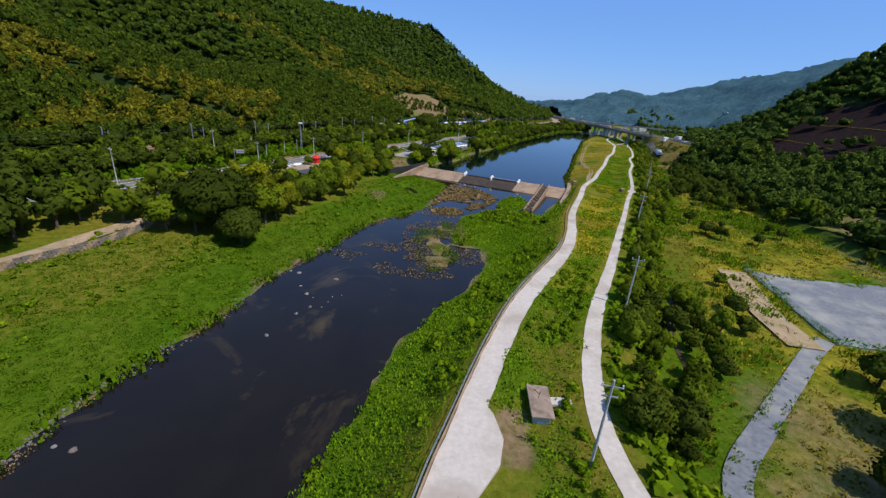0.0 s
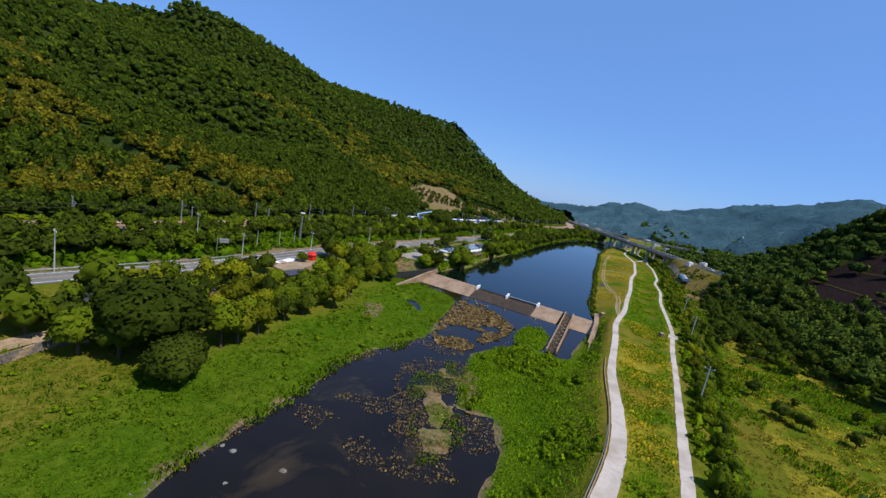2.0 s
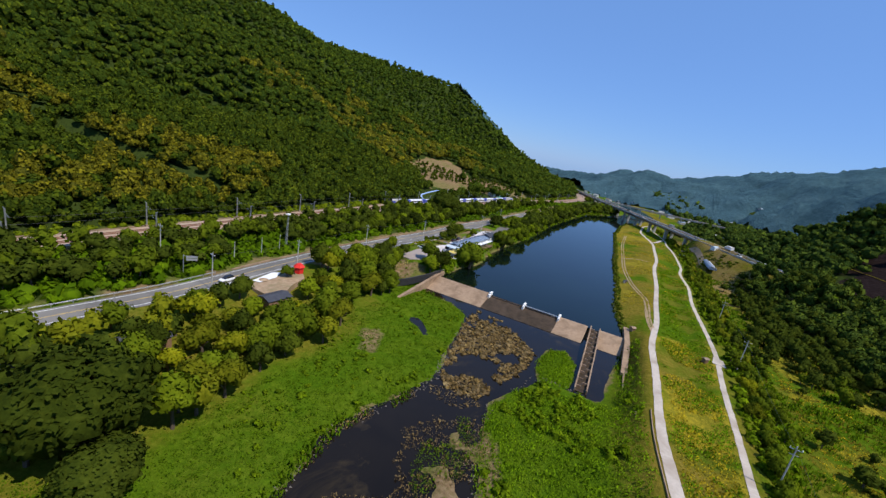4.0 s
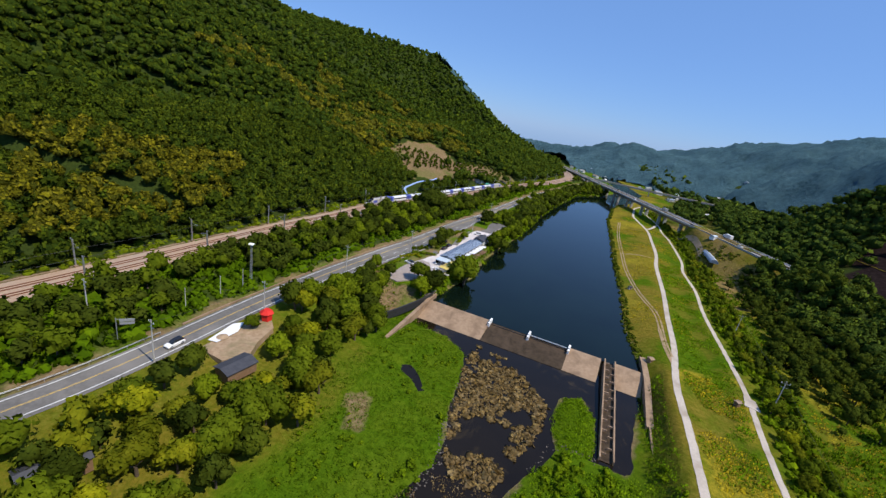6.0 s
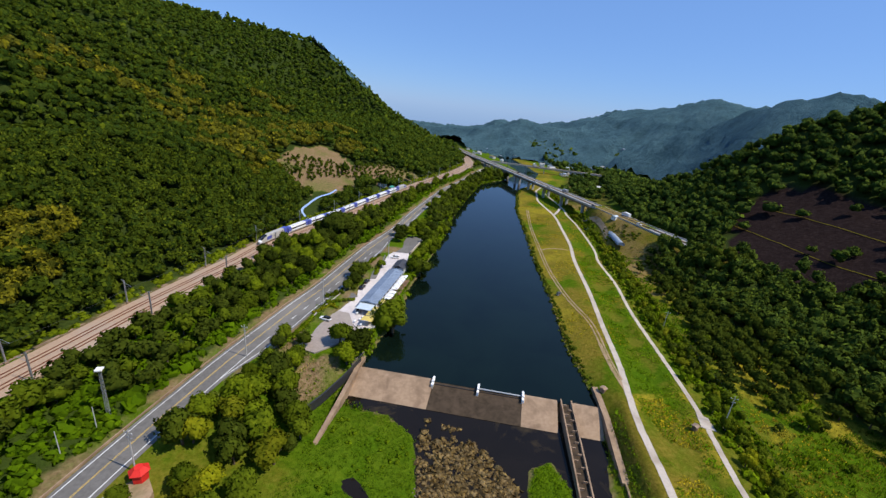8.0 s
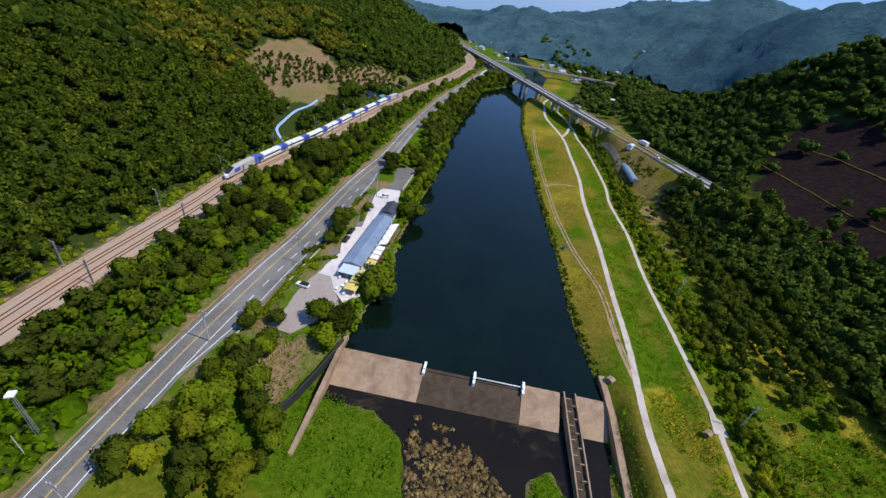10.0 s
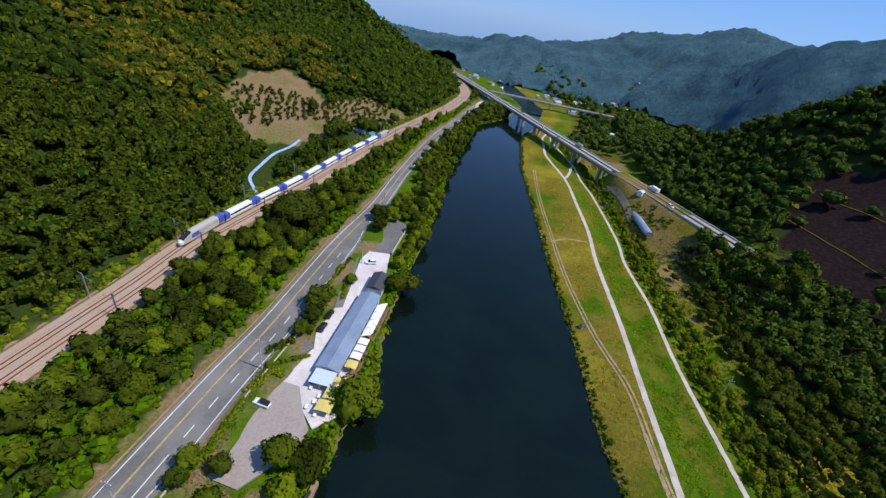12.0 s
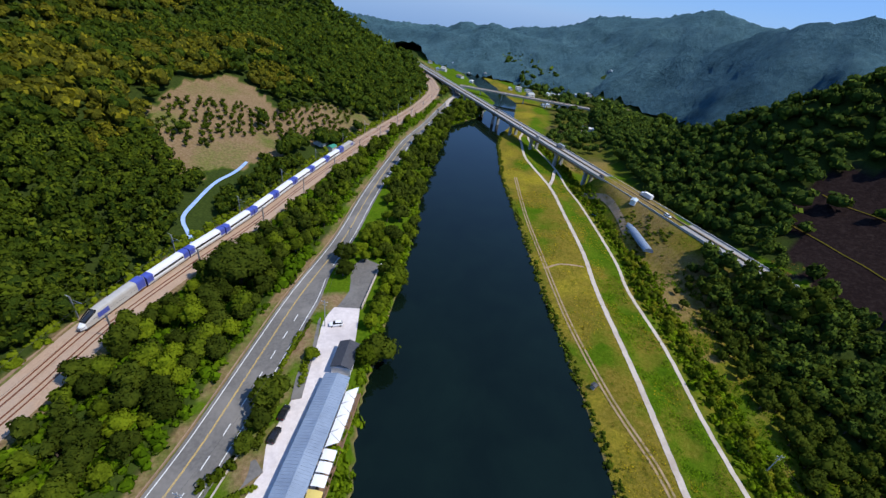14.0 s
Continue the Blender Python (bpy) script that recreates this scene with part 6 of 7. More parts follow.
wheel_bm = bmesh.new()
bmesh.ops.create_cone(wheel_bm, cap_ends=True, segments=14, radius1=0.34, radius2=0.34, depth=0.24, matrix=pose(0, 0, 0, 90, 0, 0))
wheel_me = bpy.data.meshes.new("wheel")
wheel_bm.to_mesh(wheel_me)
wheel_bm.free()
wheel_me.materials.append(M["tyre"])
rim_bm = bmesh.new()
bmesh.ops.create_cone(rim_bm, cap_ends=True, segments=10, radius1=0.2, radius2=0.2, depth=0.27, matrix=pose(0, 0, 0, 90, 0, 0))
rim_me = bpy.data.meshes.new("rim")
rim_bm.to_mesh(rim_me)
rim_bm.free()
rim_me.materials.append(M["rim"])


def car(name, label, paint, x, y, z, a, suv=True, roof=None):
    t = thing(name, label, "car", "cars", (x, y, z), a)
    h = 1.62 if suv else 1.45
    prof = [(-2.3, 0.45, 0.78, 0.78), (-2.15, 0.32, 0.98, 0.88), (-1.2, 0.28, 1.0, 0.92), (0.6, 0.28, 0.98, 0.92), (1.6, 0.28, 0.92, 0.9), (2.15, 0.34, 0.78, 0.82), (2.3, 0.48, 0.68, 0.7)]
    part("body", loft([[(px, -w, z0), (px, -w, z1 - 0.08), (px, -w * 0.9, z1), (px, w * 0.9, z1), (px, w, z1 - 0.08), (px, w, z0)] for px, z0, z1, w in prof]), paint, t)
    cab = [(-2.12 if suv else -1.7, 0.95, 0.8), (-1.75 if suv else -1.2, h - 0.02, 0.68), (0.1, h, 0.68), (0.45, h - 0.06, 0.66), (1.15, 0.93, 0.78)]
    part("cabin_glass", loft([[(px, -w, 0.9), (px, -w * 0.98, z1), (px, w * 0.98, z1), (px, w, 0.9)] for px, z1, w in cab]), M["glass_dark"], t, "dark windows")
    bm = bmesh.new()
    box(bm, (cab[1][0] + 0.25) / 2, 0, h + 0.005, 0.25 - cab[1][0], 1.3, 0.05, 0, 0.02)
    part("roof", bm, roof or paint, t)
    for sx in (-1.38, 1.4):
        for sy in (-0.84, 0.84):
            wob_ = new("wheel", wheel_me)
            wob_.parent, wob_.matrix_basis = t, pose(sx, sy, 0.34)
            rob = new("rim", rim_me)
            rob.parent = wob_
    for sy in (-0.62, 0.62):
        bm = bmesh.new()
        box(bm, 2.2, sy, 0.68, 0.14, 0.36, 0.14)
        part("headlight", bm, M["white_paint"], t, "clear headlight")
        bm = bmesh.new()
        box(bm, -2.25, sy, 0.8, 0.1, 0.3, 0.16)
        part("tail_light", bm, M["lamp_red"], t, "red tail light")
    return t


def truck(name, label, cab_mat, box_mat, m):
    t = tagged(new(name), label, "truck", "trucks on the viaduct")
    t.matrix_world = m
    bm = bmesh.new()
    box(bm, -0.9, 0, 2.1, 6.4, 2.4, 2.7, 0, 0.05)
    part("cargo_box", bm, box_mat, t, "boxy cargo body")
    bm = bmesh.new()
    box(bm, 3.4, 0, 1.55, 1.8, 2.2, 2.1, 0, 0.15)
    part("cab", bm, cab_mat, t)
    bm = bmesh.new()
    box(bm, 4.25, 0, 2.0, 0.15, 1.9, 0.8)
    part("windscreen", bm, M["glass_dark"], t, "dark windscreen")
    for sx in (-3.0, -1.6, 3.3):
        for sy in (-1.0, 1.0):
            w = new("wheel", wheel_me)
            w.parent, w.matrix_basis = t, pose(sx, sy, 0.42) @ Matrix.Diagonal((1.3, 1.3, 1.3, 1))
    return t


def deck_car(s, off, paint, label, flip=False):
    m = on_deck(s, off, 0.07)
    p = m.translation
    a = math.degrees(math.atan2(b_dir.y, b_dir.x)) + (180 if flip else 0)
    return car("car", label, paint, p.x, p.y, p.z, a, True)


truck("truck", "white box truck driving on the viaduct", M["car_white"], M["white_paint"], on_deck(98, -4.6, 0.07))
truck("truck", "grey box truck driving on the viaduct", M["car_grey"], M["steel"], on_deck(190, -2.4, 0.07))
for s, off, paint, lab in ((74, 2.2, M["car_white"], "white car on the viaduct"), (130, 4.4, M["car_black"], "black car on the viaduct"), (216, 2.3, M["car_grey"], "grey car on the viaduct"), (242, 4.4, M["car_white"], "white car on the viaduct"), (310, -4.4, M["car_black"], "black car on the viaduct")):
    deck_car(s, off, paint, lab, off > 0)


# ---- the restaurant and its yard ----
def slab(name, pts, lift, material, label, category, thick=0.25, z=None):
    """A paved area with an edge, on the ground or at height z."""
    bm = bmesh.new()
    zz = [float(height_at(x, y)) + lift if z is None else z for x, y in pts]
    t = [bm.verts.new((x, y, h)) for (x, y), h in zip(pts, zz)]
    b = [bm.verts.new((x, y, h - thick)) for (x, y), h in zip(pts, zz)]
    bm.faces.new(t)
    for i in range(len(t)):
        bm.faces.new((t[i], b[i], b[(i + 1) % len(t)], t[(i + 1) % len(t)]))
    bmesh.ops.triangulate(bm, faces=[f for f in bm.faces if len(f.verts) > 4])
    bmesh.ops.recalc_face_normals(bm, faces=bm.faces[:])
    me = bpy.data.meshes.new(name)
    bm.to_mesh(me)
    bm.free()
    return tagged(link_mesh(name, me, material), label, category, "", "structure")


YZ = 7.35
slab("pavement_lot", [(-27.2, 237.8), (-24.6, 243.5), (-20.8, 252.2), (-17.6, 259.2), (-13.2, 262.2), (-7.6, 259.2), (-6.6, 251), (-5.2, 245.6), (-7.6, 241.2), (-13, 237.5), (-19.8, 233.4)], 0, M["gravel"], "grey gravel car park", "car park", 4.0, YZ)
slab("pavement_yard", [(-13.2, 262.2), (-8.5, 268), (-3.8, 273), (-3.0, 279.5), (1.2, 287.5), (6.4, 297), (10.3, 308), (13.2, 319), (17.5, 328), (28, 325.2), (25.5, 316), (21.8, 303), (5.2, 261), (1.6, 248), (-4.4, 245.6), (-6.6, 251), (-7.6, 259.2)], 0, M["yard"], "pale concrete yard round the restaurant", "yard", 4.5, YZ + 0.03)
slab("pavement_drive", [(17.5, 328), (23, 337), (30, 352), (35.5, 357), (41, 351), (34.5, 338), (28, 325.2)], 0, M["asphalt"], "grey asphalt drive behind the restaurant", "drive", 3.0, YZ - 0.15)
slab("pavement_slip", [(10.6, 325), (14.4, 322.6), (12, 311), (8.6, 300), (6, 291.5), (3.2, 291.5), (4.8, 298), (7.2, 309)], 0, M["asphalt"], "grey asphalt slip lane to the yard", "drive", 1.0, YZ + 0.25)
slab("pavement_entry", [(-17.0, 267.0), (-14.5, 271.8), (-9.5, 275.5), (-5.2, 276.5), (-3.6, 273), (-8.8, 270)], 0, M["asphalt"], "short asphalt entrance from the road", "drive", 1.5, YZ + 0.35)
wall_strip("wall_yard", [(28.6, 325, 8.3), (35, 338, 8.2), (41.6, 351, 7.9)], 0.4, 3.5, M["concrete_path"], "pale wall along the drive above the lake", "wall")
wall_strip("wall_lake", [(-7.8, 230.6, 4.4), (-4.2, 235.2, 4.6), (-2.2, 238.4, 4.8), (-2.8, 241, 5.2), (-4, 243.5, 6)], 0.45, 4, M["stone"], "curved stone wall of the lakeside garden", "wall")

B_A, B_B = Vector((-0.1, 262.0)), Vector((16.0, 294.6))
b_ang = math.degrees(math.atan2(B_B.y - B_A.y, B_B.x - B_A.x))
BL = (B_B - B_A).length
M["roof_blue"] = plain("blue_grey_sheet_roof", (0.23, 0.29, 0.38), (0.28, 0.34, 0.43), 0.6, 0.45, c3=(0.20, 0.25, 0.33), big=0.15, bumps=0.1, metal=0.2)
M["roof_dark"] = plain("dark_grey_roof", (0.035, 0.036, 0.045), (0.06, 0.062, 0.072), 1, 0.6)
M["wall_pale"] = plain("pale_wall_paint", (0.50, 0.50, 0.50), (0.62, 0.62, 0.61), 0.8, 0.8)
M["awning_yellow"] = plain("yellow_awning", (0.55, 0.42, 0.10), (0.66, 0.52, 0.16), 0.8, 0.8)
M["awning_white"] = plain("white_sail_cloth", (0.70, 0.70, 0.70), (0.80, 0.80, 0.80), 0.8, 0.8)
M["timber"] = plain("brown_timber", (0.16, 0.09, 0.05), (0.26, 0.16, 0.09), 2, 0.8)
M["red_cloth"] = plain("red_tent_cloth", (0.60, 0.015, 0.012), (0.72, 0.03, 0.02), 0.8, 0.7)
M["blue_plastic"] = plain("blue_plastic", (0.03, 0.16, 0.55), (0.05, 0.22, 0.65), 1, 0.5)
M["porch_blue"] = plain("pale_blue_roofing", (0.45, 0.53, 0.60), (0.56, 0.64, 0.70), 0.8, 0.4)
M["sheet_blue"] = plain("blue_sheet", (0.20, 0.32, 0.62), (0.36, 0.48, 0.72), 0.4, 0.6)
M["green_mesh"] = plain("green_mesh_fence", (0.03, 0.22, 0.16), (0.05, 0.30, 0.22), 2, 0.7)


def gable(bm, x0, x1, w, ze, zr, over=0.35, t=0.14):
    """Two roof slopes with thickness along x."""
    for sg in (-1, 1):
        a = [(x0 - over, 0, zr), (x1 + over, 0, zr), (x1 + over, sg * (w + over), ze), (x0 - over, sg * (w + over), ze)]
        top = [bm.verts.new(p) for p in a]
        low = [bm.verts.new((p[0], p[1], p[2] - t)) for p in a]
        fs = [bm.faces.new(top), bm.faces.new(low[::-1])]
        for i in range(4):
            fs.append(bm.faces.new((top[i], low[i], low[(i + 1) % 4], top[(i + 1) % 4])))
    bmesh.ops.recalc_face_normals(bm, faces=bm.faces[:])
    return bm


inn = thing("restaurant", "long low lakeside restaurant with a blue-grey sheet roof", "building", loc=(B_A.x, B_A.y, YZ), rz=b_ang)
bm = bmesh.new()
box(bm, BL / 2, 0, 1.45, BL, 6.6, 2.9)
part("wall", bm, M["wall_pale"], inn, "pale walls")
part("roof", gable(bmesh.new(), 0, BL, 3.3, 2.9, 3.75), M["roof_blue"], inn, "blue-grey corrugated sheet roof")
rib_bm = bmesh.new()
box(rib_bm, 0, 0, 0, 0.07, 3.75, 0.05)
rib_me = bpy.data.meshes.new("roof_rib")
rib_bm.to_mesh(rib_me)
rib_bm.free()
rib_me.materials.append(M["roof_blue"])
slope = math.degrees(math.atan2(0.85, 3.65))
for k in range(46):
    for sg in (-1, 1):
        ob = new("roof_rib", rib_me)
        ob.parent = inn
        ob.matrix_basis = pose(-0.2 + k * (BL + 0.4) / 45, sg * 1.84, 3.35, -sg * slope)
bm = bmesh.new()
box(bm, BL / 2, 0, 3.78, BL + 0.7, 0.3, 0.08)
part("ridge_cap", bm, M["roof_blue"], inn)
for k in range(9):
    for sy in (3.32, -3.32):
        bm = bmesh.new()
        box(bm, 3 + k * 3.8, sy, 1.6, 2.0, 0.06, 1.2)
        win = part("window", bm, M["glass_dark"], inn, "dark window")
        bm = bmesh.new()
        box(bm, 3 + k * 3.8, sy * 1.006, 0.97, 2.2, 0.1, 0.08)
        part("sill", bm, M["white_paint"], win, "white sill")
ann = thing("annex", "annex with a dark grey gabled roof behind the restaurant", "building", loc=(17.3, 297.2, YZ), rz=b_ang + 2)
bm = bmesh.new()
box(bm, 5, 0, 1.5, 10, 5.6, 3.0)
part("wall", bm, M["wall_pale"], ann, "pale walls")
part("roof", gable(bmesh.new(), 0.2, 10, 2.8, 3.0, 4.3), M["roof_dark"], ann, "dark grey sheet roof")
porch = thing("porch", "pale blue glazed porch at the restaurant's front", "porch", loc=(B_A.x, B_A.y, YZ), rz=b_ang)
bm = bmesh.new()
box(bm, -2.9, 0, 2.55, 5.2, 6.2, 0.12, 0, 0.03)
part("roof", bm, M["porch_blue"], porch, "pale blue flat roof")
bm = bmesh.new()
for px in (-5.3, -0.6):
    for py in (-2.9, 0, 2.9):
        box(bm, px, py, 1.25, 0.12, 0.12, 2.5)
part("frame", bm, M["white_paint"], porch, "white frame posts")
bm = bmesh.new()
for py in (-2.95, 2.95):
    box(bm, -2.95, py, 1.2, 4.5, 0.05, 2.0)
part("glazing", bm, M["glass_dark"], porch, "dark glazing")
dk = thing("dining_deck", "brown timber dining deck over the lake bank", "deck", loc=(B_A.x, B_A.y, YZ), rz=b_ang)
bm = bmesh.new()
box(bm, 17, -5.6, -0.1, 34, 4.2, 0.2)
part("floor", bm, M["timber"], dk, "brown timber floor")
for k in range(12):
    bm = bmesh.new()
    box(bm, 0.5 + k * 3, -7.5, -1.8, 0.2, 0.2, 3.6)
    part("post", bm, M["timber"], dk)
bm = bmesh.new()
for z in (0.5, 1.0):
    box(bm, 17, -7.6, z, 34, 0.07, 0.08)
part("railing", bm, M["timber"], dk, "brown timber railing")


def to_inn(u, v):
    a = math.radians(b_ang)
    return B_A.x + u * math.cos(a) - v * math.sin(a), B_A.y + u * math.sin(a) + v * math.cos(a)


def awning(name, label, mat, u, v, lu, lv, z, tri=0, group="awnings of the restaurant"):
    x, y = to_inn(u, v)
    t = thing(name, label, "awning", group, (x, y, z), b_ang)
    n = 6
    vs, fs = [], []
    for i in range(n + 1):
        for j in range(n + 1):
            a, b = i / n - 0.5, j / n - 0.5
            s = 1 - 0.22 * (1 - (2 * b) ** 2) * abs(2 * a)
            if tri:
                a = a * (1 - (j / n if tri > 0 else 1 - j / n))
            vs.append((a * lu, b * lv * (s if not tri else 1), 0.35 * ((2 * a) ** 2 - (2 * b) ** 2) * 0.6))
    for i in range(n):
        for j in range(n):
            q = i * (n + 1) + j
            fs.append((q, q + 1, q + n + 2, q + n + 1))
    link_mesh("cloth", pymesh("cloth", vs, fs), mat, t, "stretched cloth", True)
    for a, b in ((-0.5, -0.5), (-0.5, 0.5), (0.5, -0.5), (0.5, 0.5)):
        bm = bmesh.new()
        beam(bm, (a * lu, b * lv, -z + YZ - 0.4), (a * lu, b * lv, 0.1), 0.05)
        part("pole", bm, M["steel"], t)


for k, (u, v) in enumerate(((-3.2, -5.2), (-7.2, -4.6), (-11.2, -4.2))):
    awning("awning", "yellow cloth awning over outdoor tables", M["awning_yellow"], u, v, 3.5, 4.4, 9.7)
awning("awning", "yellow cloth awning beside the restaurant", M["awning_yellow"], 4.0, -5.5, 3.0, 3.4, 9.8)
for k in range(3):
    awning("awning", "white cloth awning beside the restaurant", M["awning_white"], 7.6 + k * 3.1, -5.5, 2.7, 3.2, 9.8)
for k in range(8):
    awning("shade_sail", "white triangular shade sail beside the restaurant", M["awning_white"], 17.4 + k * 2.1, -5.4, 4.0, 3.0, 9.9, 1 if k % 2 else -1, "shade sails of the restaurant")


def table_set(u, v):
    x, y = to_inn(u, v)
    t = thing("garden_table", "small white outdoor table under the awning", "table", "outdoor tables", (x, y, YZ + 0.03), b_ang)
    bm = bmesh.new()
    box(bm, 0, 0, 0.72, 1.3, 0.8, 0.05, 0, 0.02)
    part("tabletop", bm, M["white_paint"], t)
    for sx in (-0.55, 0.55):
        for sy in (-0.32, 0.32):
            bm = bmesh.new()
            box(bm, sx, sy, 0.35, 0.05, 0.05, 0.7)
            part("leg", bm, M["steel"], t)


for u, v in ((-7.5, -1.0), (-9.5, -0.6), (-11.5, 0.6), (-13.0, -2.5), (-5.6, 2.2)):
    table_set(u, v)
car("car", "white sport utility car parked on the gravel lot", M["car_white"], -16.6, 254.6, YZ + 0.02, 148, True, M["car_black"])
car("car", "black estate car parked beside the restaurant", M["car_black"], -1.0, 281.6, YZ + 0.05, 62, True)
car("car", "black car parked in the shade of a tree", M["car_black"], 1.4, 287.6, YZ + 0.05, 62, False)
car("car", "white car parked behind the restaurant", M["car_white"], 18.8, 318.2, YZ + 0.05, 175, True)
xr, yr, zr_, ar = Along(ROAD, 172).at(0, 1.7)
car("car", "white car with a dark roof driving on the road", M["car_white"], xr, yr, zr_ + 0.11, ar + 180, True, M["car_black"])
for y_, off, paint, lab in ((560, 1.8, M["car_white"], "white car on the road up the valley"), (610, -1.8, M["car_grey"], "grey car on the road up the valley")):
    q = Along(ROAD, y_).at(0, off)
    car("car", lab, paint, q[0], q[1], q[2] + 0.11, q[3] + (180 if off > 0 else 0), True)


# hedges and planted islands as clipped leaf masses
def hedge(label, pts, r, mat, seed):
    p = []
    for (ax, ay), (bx, by) in zip(pts[:-1], pts[1:]):
        n = max(2, int(math.hypot(bx - ax, by - ay) / (r * 0.7)))
        p += [(ax + (bx - ax) * i / n, ay + (by - ay) * i / n) for i in range(n + 1)]
    p = np.array(p)
    pos_ = np.column_stack([p[:, 0], p[:, 1], height_at(p[:, 0], p[:, 1]) + 0.2])
    rr = np.full(len(p), r) * rng.uniform(0.8, 1.2, len(p))
    q = scatter([leaf_cloud(46, 3, 0.22, 1.0, seed + k, low=0.0) for k in range(3)], pos_, rr, rr * 1.1, seed)
    me = leaf_mesh("hedge", q)
    tagged(link_mesh("hedge", me, mat), label, "hedge", "hedges by the restaurant")


hedge("clipped green hedge beside the entrance", [(-16.2, 266.6), (-11, 268.4), (-5.6, 269.8)], 1.0, M["leaf"][1], 700)
hedge("green planted island at the entrance", [(-16.5, 272.5), (-12.5, 274.5), (-9.8, 276.3)], 1.4, M["leaf"][1], 710)
hedge("yellow-green shrubs along the car park", [(-20.6, 259), (-17, 262.5), (-13.6, 264.5), (-12.4, 262.8)], 1.0, M["leaf"][2], 720)
hedge("green hedge along the road verge", [(-27.2, 241.5), (-24, 248.5), (-21.5, 255)], 0.9, M["leaf"][1], 730)
hedge("row of shrubs beside the drive", [(6.2, 296), (7.4, 301.5), (9.2, 308)], 1.3, M["leaf"][1], 740)
hedge("low green hedge along the slip lane", [(5.0, 309), (8.2, 315.5), (10.8, 321)], 0.7, M["leaf"][1], 750)
hedge("weedy green shrubs along the car park's road edge", [(-30.5, 236), (-27.5, 242.5), (-24.5, 249), (-21, 256)], 0.8, M["shrub"], 770)
hedge("shrubs on the strip beside the lay-by", [(-1.5, 297.5), (1.5, 303), (4.5, 309.5), (7.2, 316)], 0.9, M["leaf"][1], 780)
hedge("shrubs under the island trees", [(-5.5, 279.5), (-3.2, 284.5), (-1.2, 290)], 1.2, M["leaf"][0], 760)

# garden below the car park: bamboo-coloured fence, flower bed, stones
fence = thing("garden_fence", "tan picket fence of the small lakeside garden", "fence")
for (ax, ay), (bx, by) in (((-27.8, 238.0), (-19.7, 231.0)), ((-19.7, 231.0), (-25.2, 226.4))):
    n = 16
    for i in range(n):
        x, y = ax + (bx - ax) * i / n, ay + (by - ay) * i / n
        bm = bmesh.new()
        box(bm, 0, 0, 0.55, 0.12, 0.06, 1.3)
        ob = part("picket", bm, M["awning_yellow"] if i % 2 else M["timber"], fence)
        ob.matrix_basis = pose(x, y, float(height_at(x, y)), 0, 0, math.degrees(math.atan2(by - ay, bx - ax)))


def pebble(x, y, z, r, mat, name="boulder", label="weathered grey boulder in the shallow river", group="river boulders", seed=0):
    bm = bmesh.new()
    bmesh.ops.create_icosphere(bm, subdivisions=2, radius=1.0)
    rs = random.Random(seed)
    ph = [rs.uniform(0, 6) for _ in range(6)]
    for v in bm.verts:
        k = 1 + 0.18 * math.sin(3 * v.co.x + ph[0]) + 0.15 * math.sin(4 * v.co.y + ph[1]) + 0.12 * math.sin(5 * v.co.z + ph[2])
        v.co *= k
    bmesh.ops.scale(bm, vec=(r, r * rs.uniform(0.6, 0.9), r * rs.uniform(0.4, 0.65)), verts=bm.verts)
    bmesh.ops.rotate(bm, matrix=Matrix.Rotation(rs.uniform(0, 6), 3, "Z"), cent=(0, 0, 0), verts=bm.verts)
    me = bpy.data.meshes.new(name)
    bm.to_mesh(me)
    bm.free()
    ob = link_mesh(name, me, mat)
    ob.location = (x, y, z)
    return tagged(ob, label, "stone", group)


M["stone_pale"] = plain("pale_stone", (0.1540, 0.1400, 0.1190), (0.2380, 0.2170, 0.1890), 2, 0.85)
for k, (x, y, r) in enumerate(((-17.7, 88.3, 0.75), (-22.0, 79.8, 0.7), (-24.6, 83.6, 0.45), (-19.6, 74.6, 0.6), (-21.4, 71.6, 0.5), (-17.2, 74.8, 0.3), (-24, 63.5, 0.6), (-20.2, 78.5, 0.3), (-16.2, 79.5, 0.28), (-16.6, 77.2, 0.25), (-27.3, 90.2, 0.8), (-29.5, 90.8, 0.6), (-36.3, 36.8, 0.7), (-38.9, 37.2, 0.55), (-14.5, 80.5, 0.22), (-18.4, 80.2, 0.2))):
    pebble(x, y, 0.0, r * 0.75, M["stone_pale"] if k % 3 else M["stone"], seed=k)
rb = random.Random(5)
sv, sf = [], []
for k in range(700):
    side = rb.random()
    line = SHORE_L if side < 0.8 else SHORE_R
    i = rb.randrange(1, 13) if side < 0.8 else rb.randrange(8, 14)
    u = rb.random()
    x = line[i][0] + (line[i + 1][0] - line[i][0]) * u + rb.gauss(0, 0.7)
    y = line[i][1] + (line[i + 1][1] - line[i][1]) * u + rb.gauss(0, 0.7)
    z, r, n, a = max(float(height_at(x, y)), -0.05), rb.uniform(0.15, 0.45), len(sv), rb.uniform(0, 6)
    sv += [(x + r * math.cos(a + q * 1.57), y + 0.7 * r * math.sin(a + q * 1.57), z - 0.1) for q in range(4)] + [(x + 0.5 * r * math.cos(a + 0.5 + q * 1.57), y + 0.4 * r * math.sin(a + 0.5 + q * 1.57), z + 0.45 * r) for q in range(4)]
    sf += [(n + q, n + (q + 1) % 4, n + 4 + (q + 1) % 4, n + 4 + q) for q in range(4)] + [(n + 4, n + 5, n + 6, n + 7)]
tagged(link_mesh("shore_stones", pymesh("shore_stones", sv, sf), M["stone"]), "brown stones along the river's edge", "stones", "", "stuff")

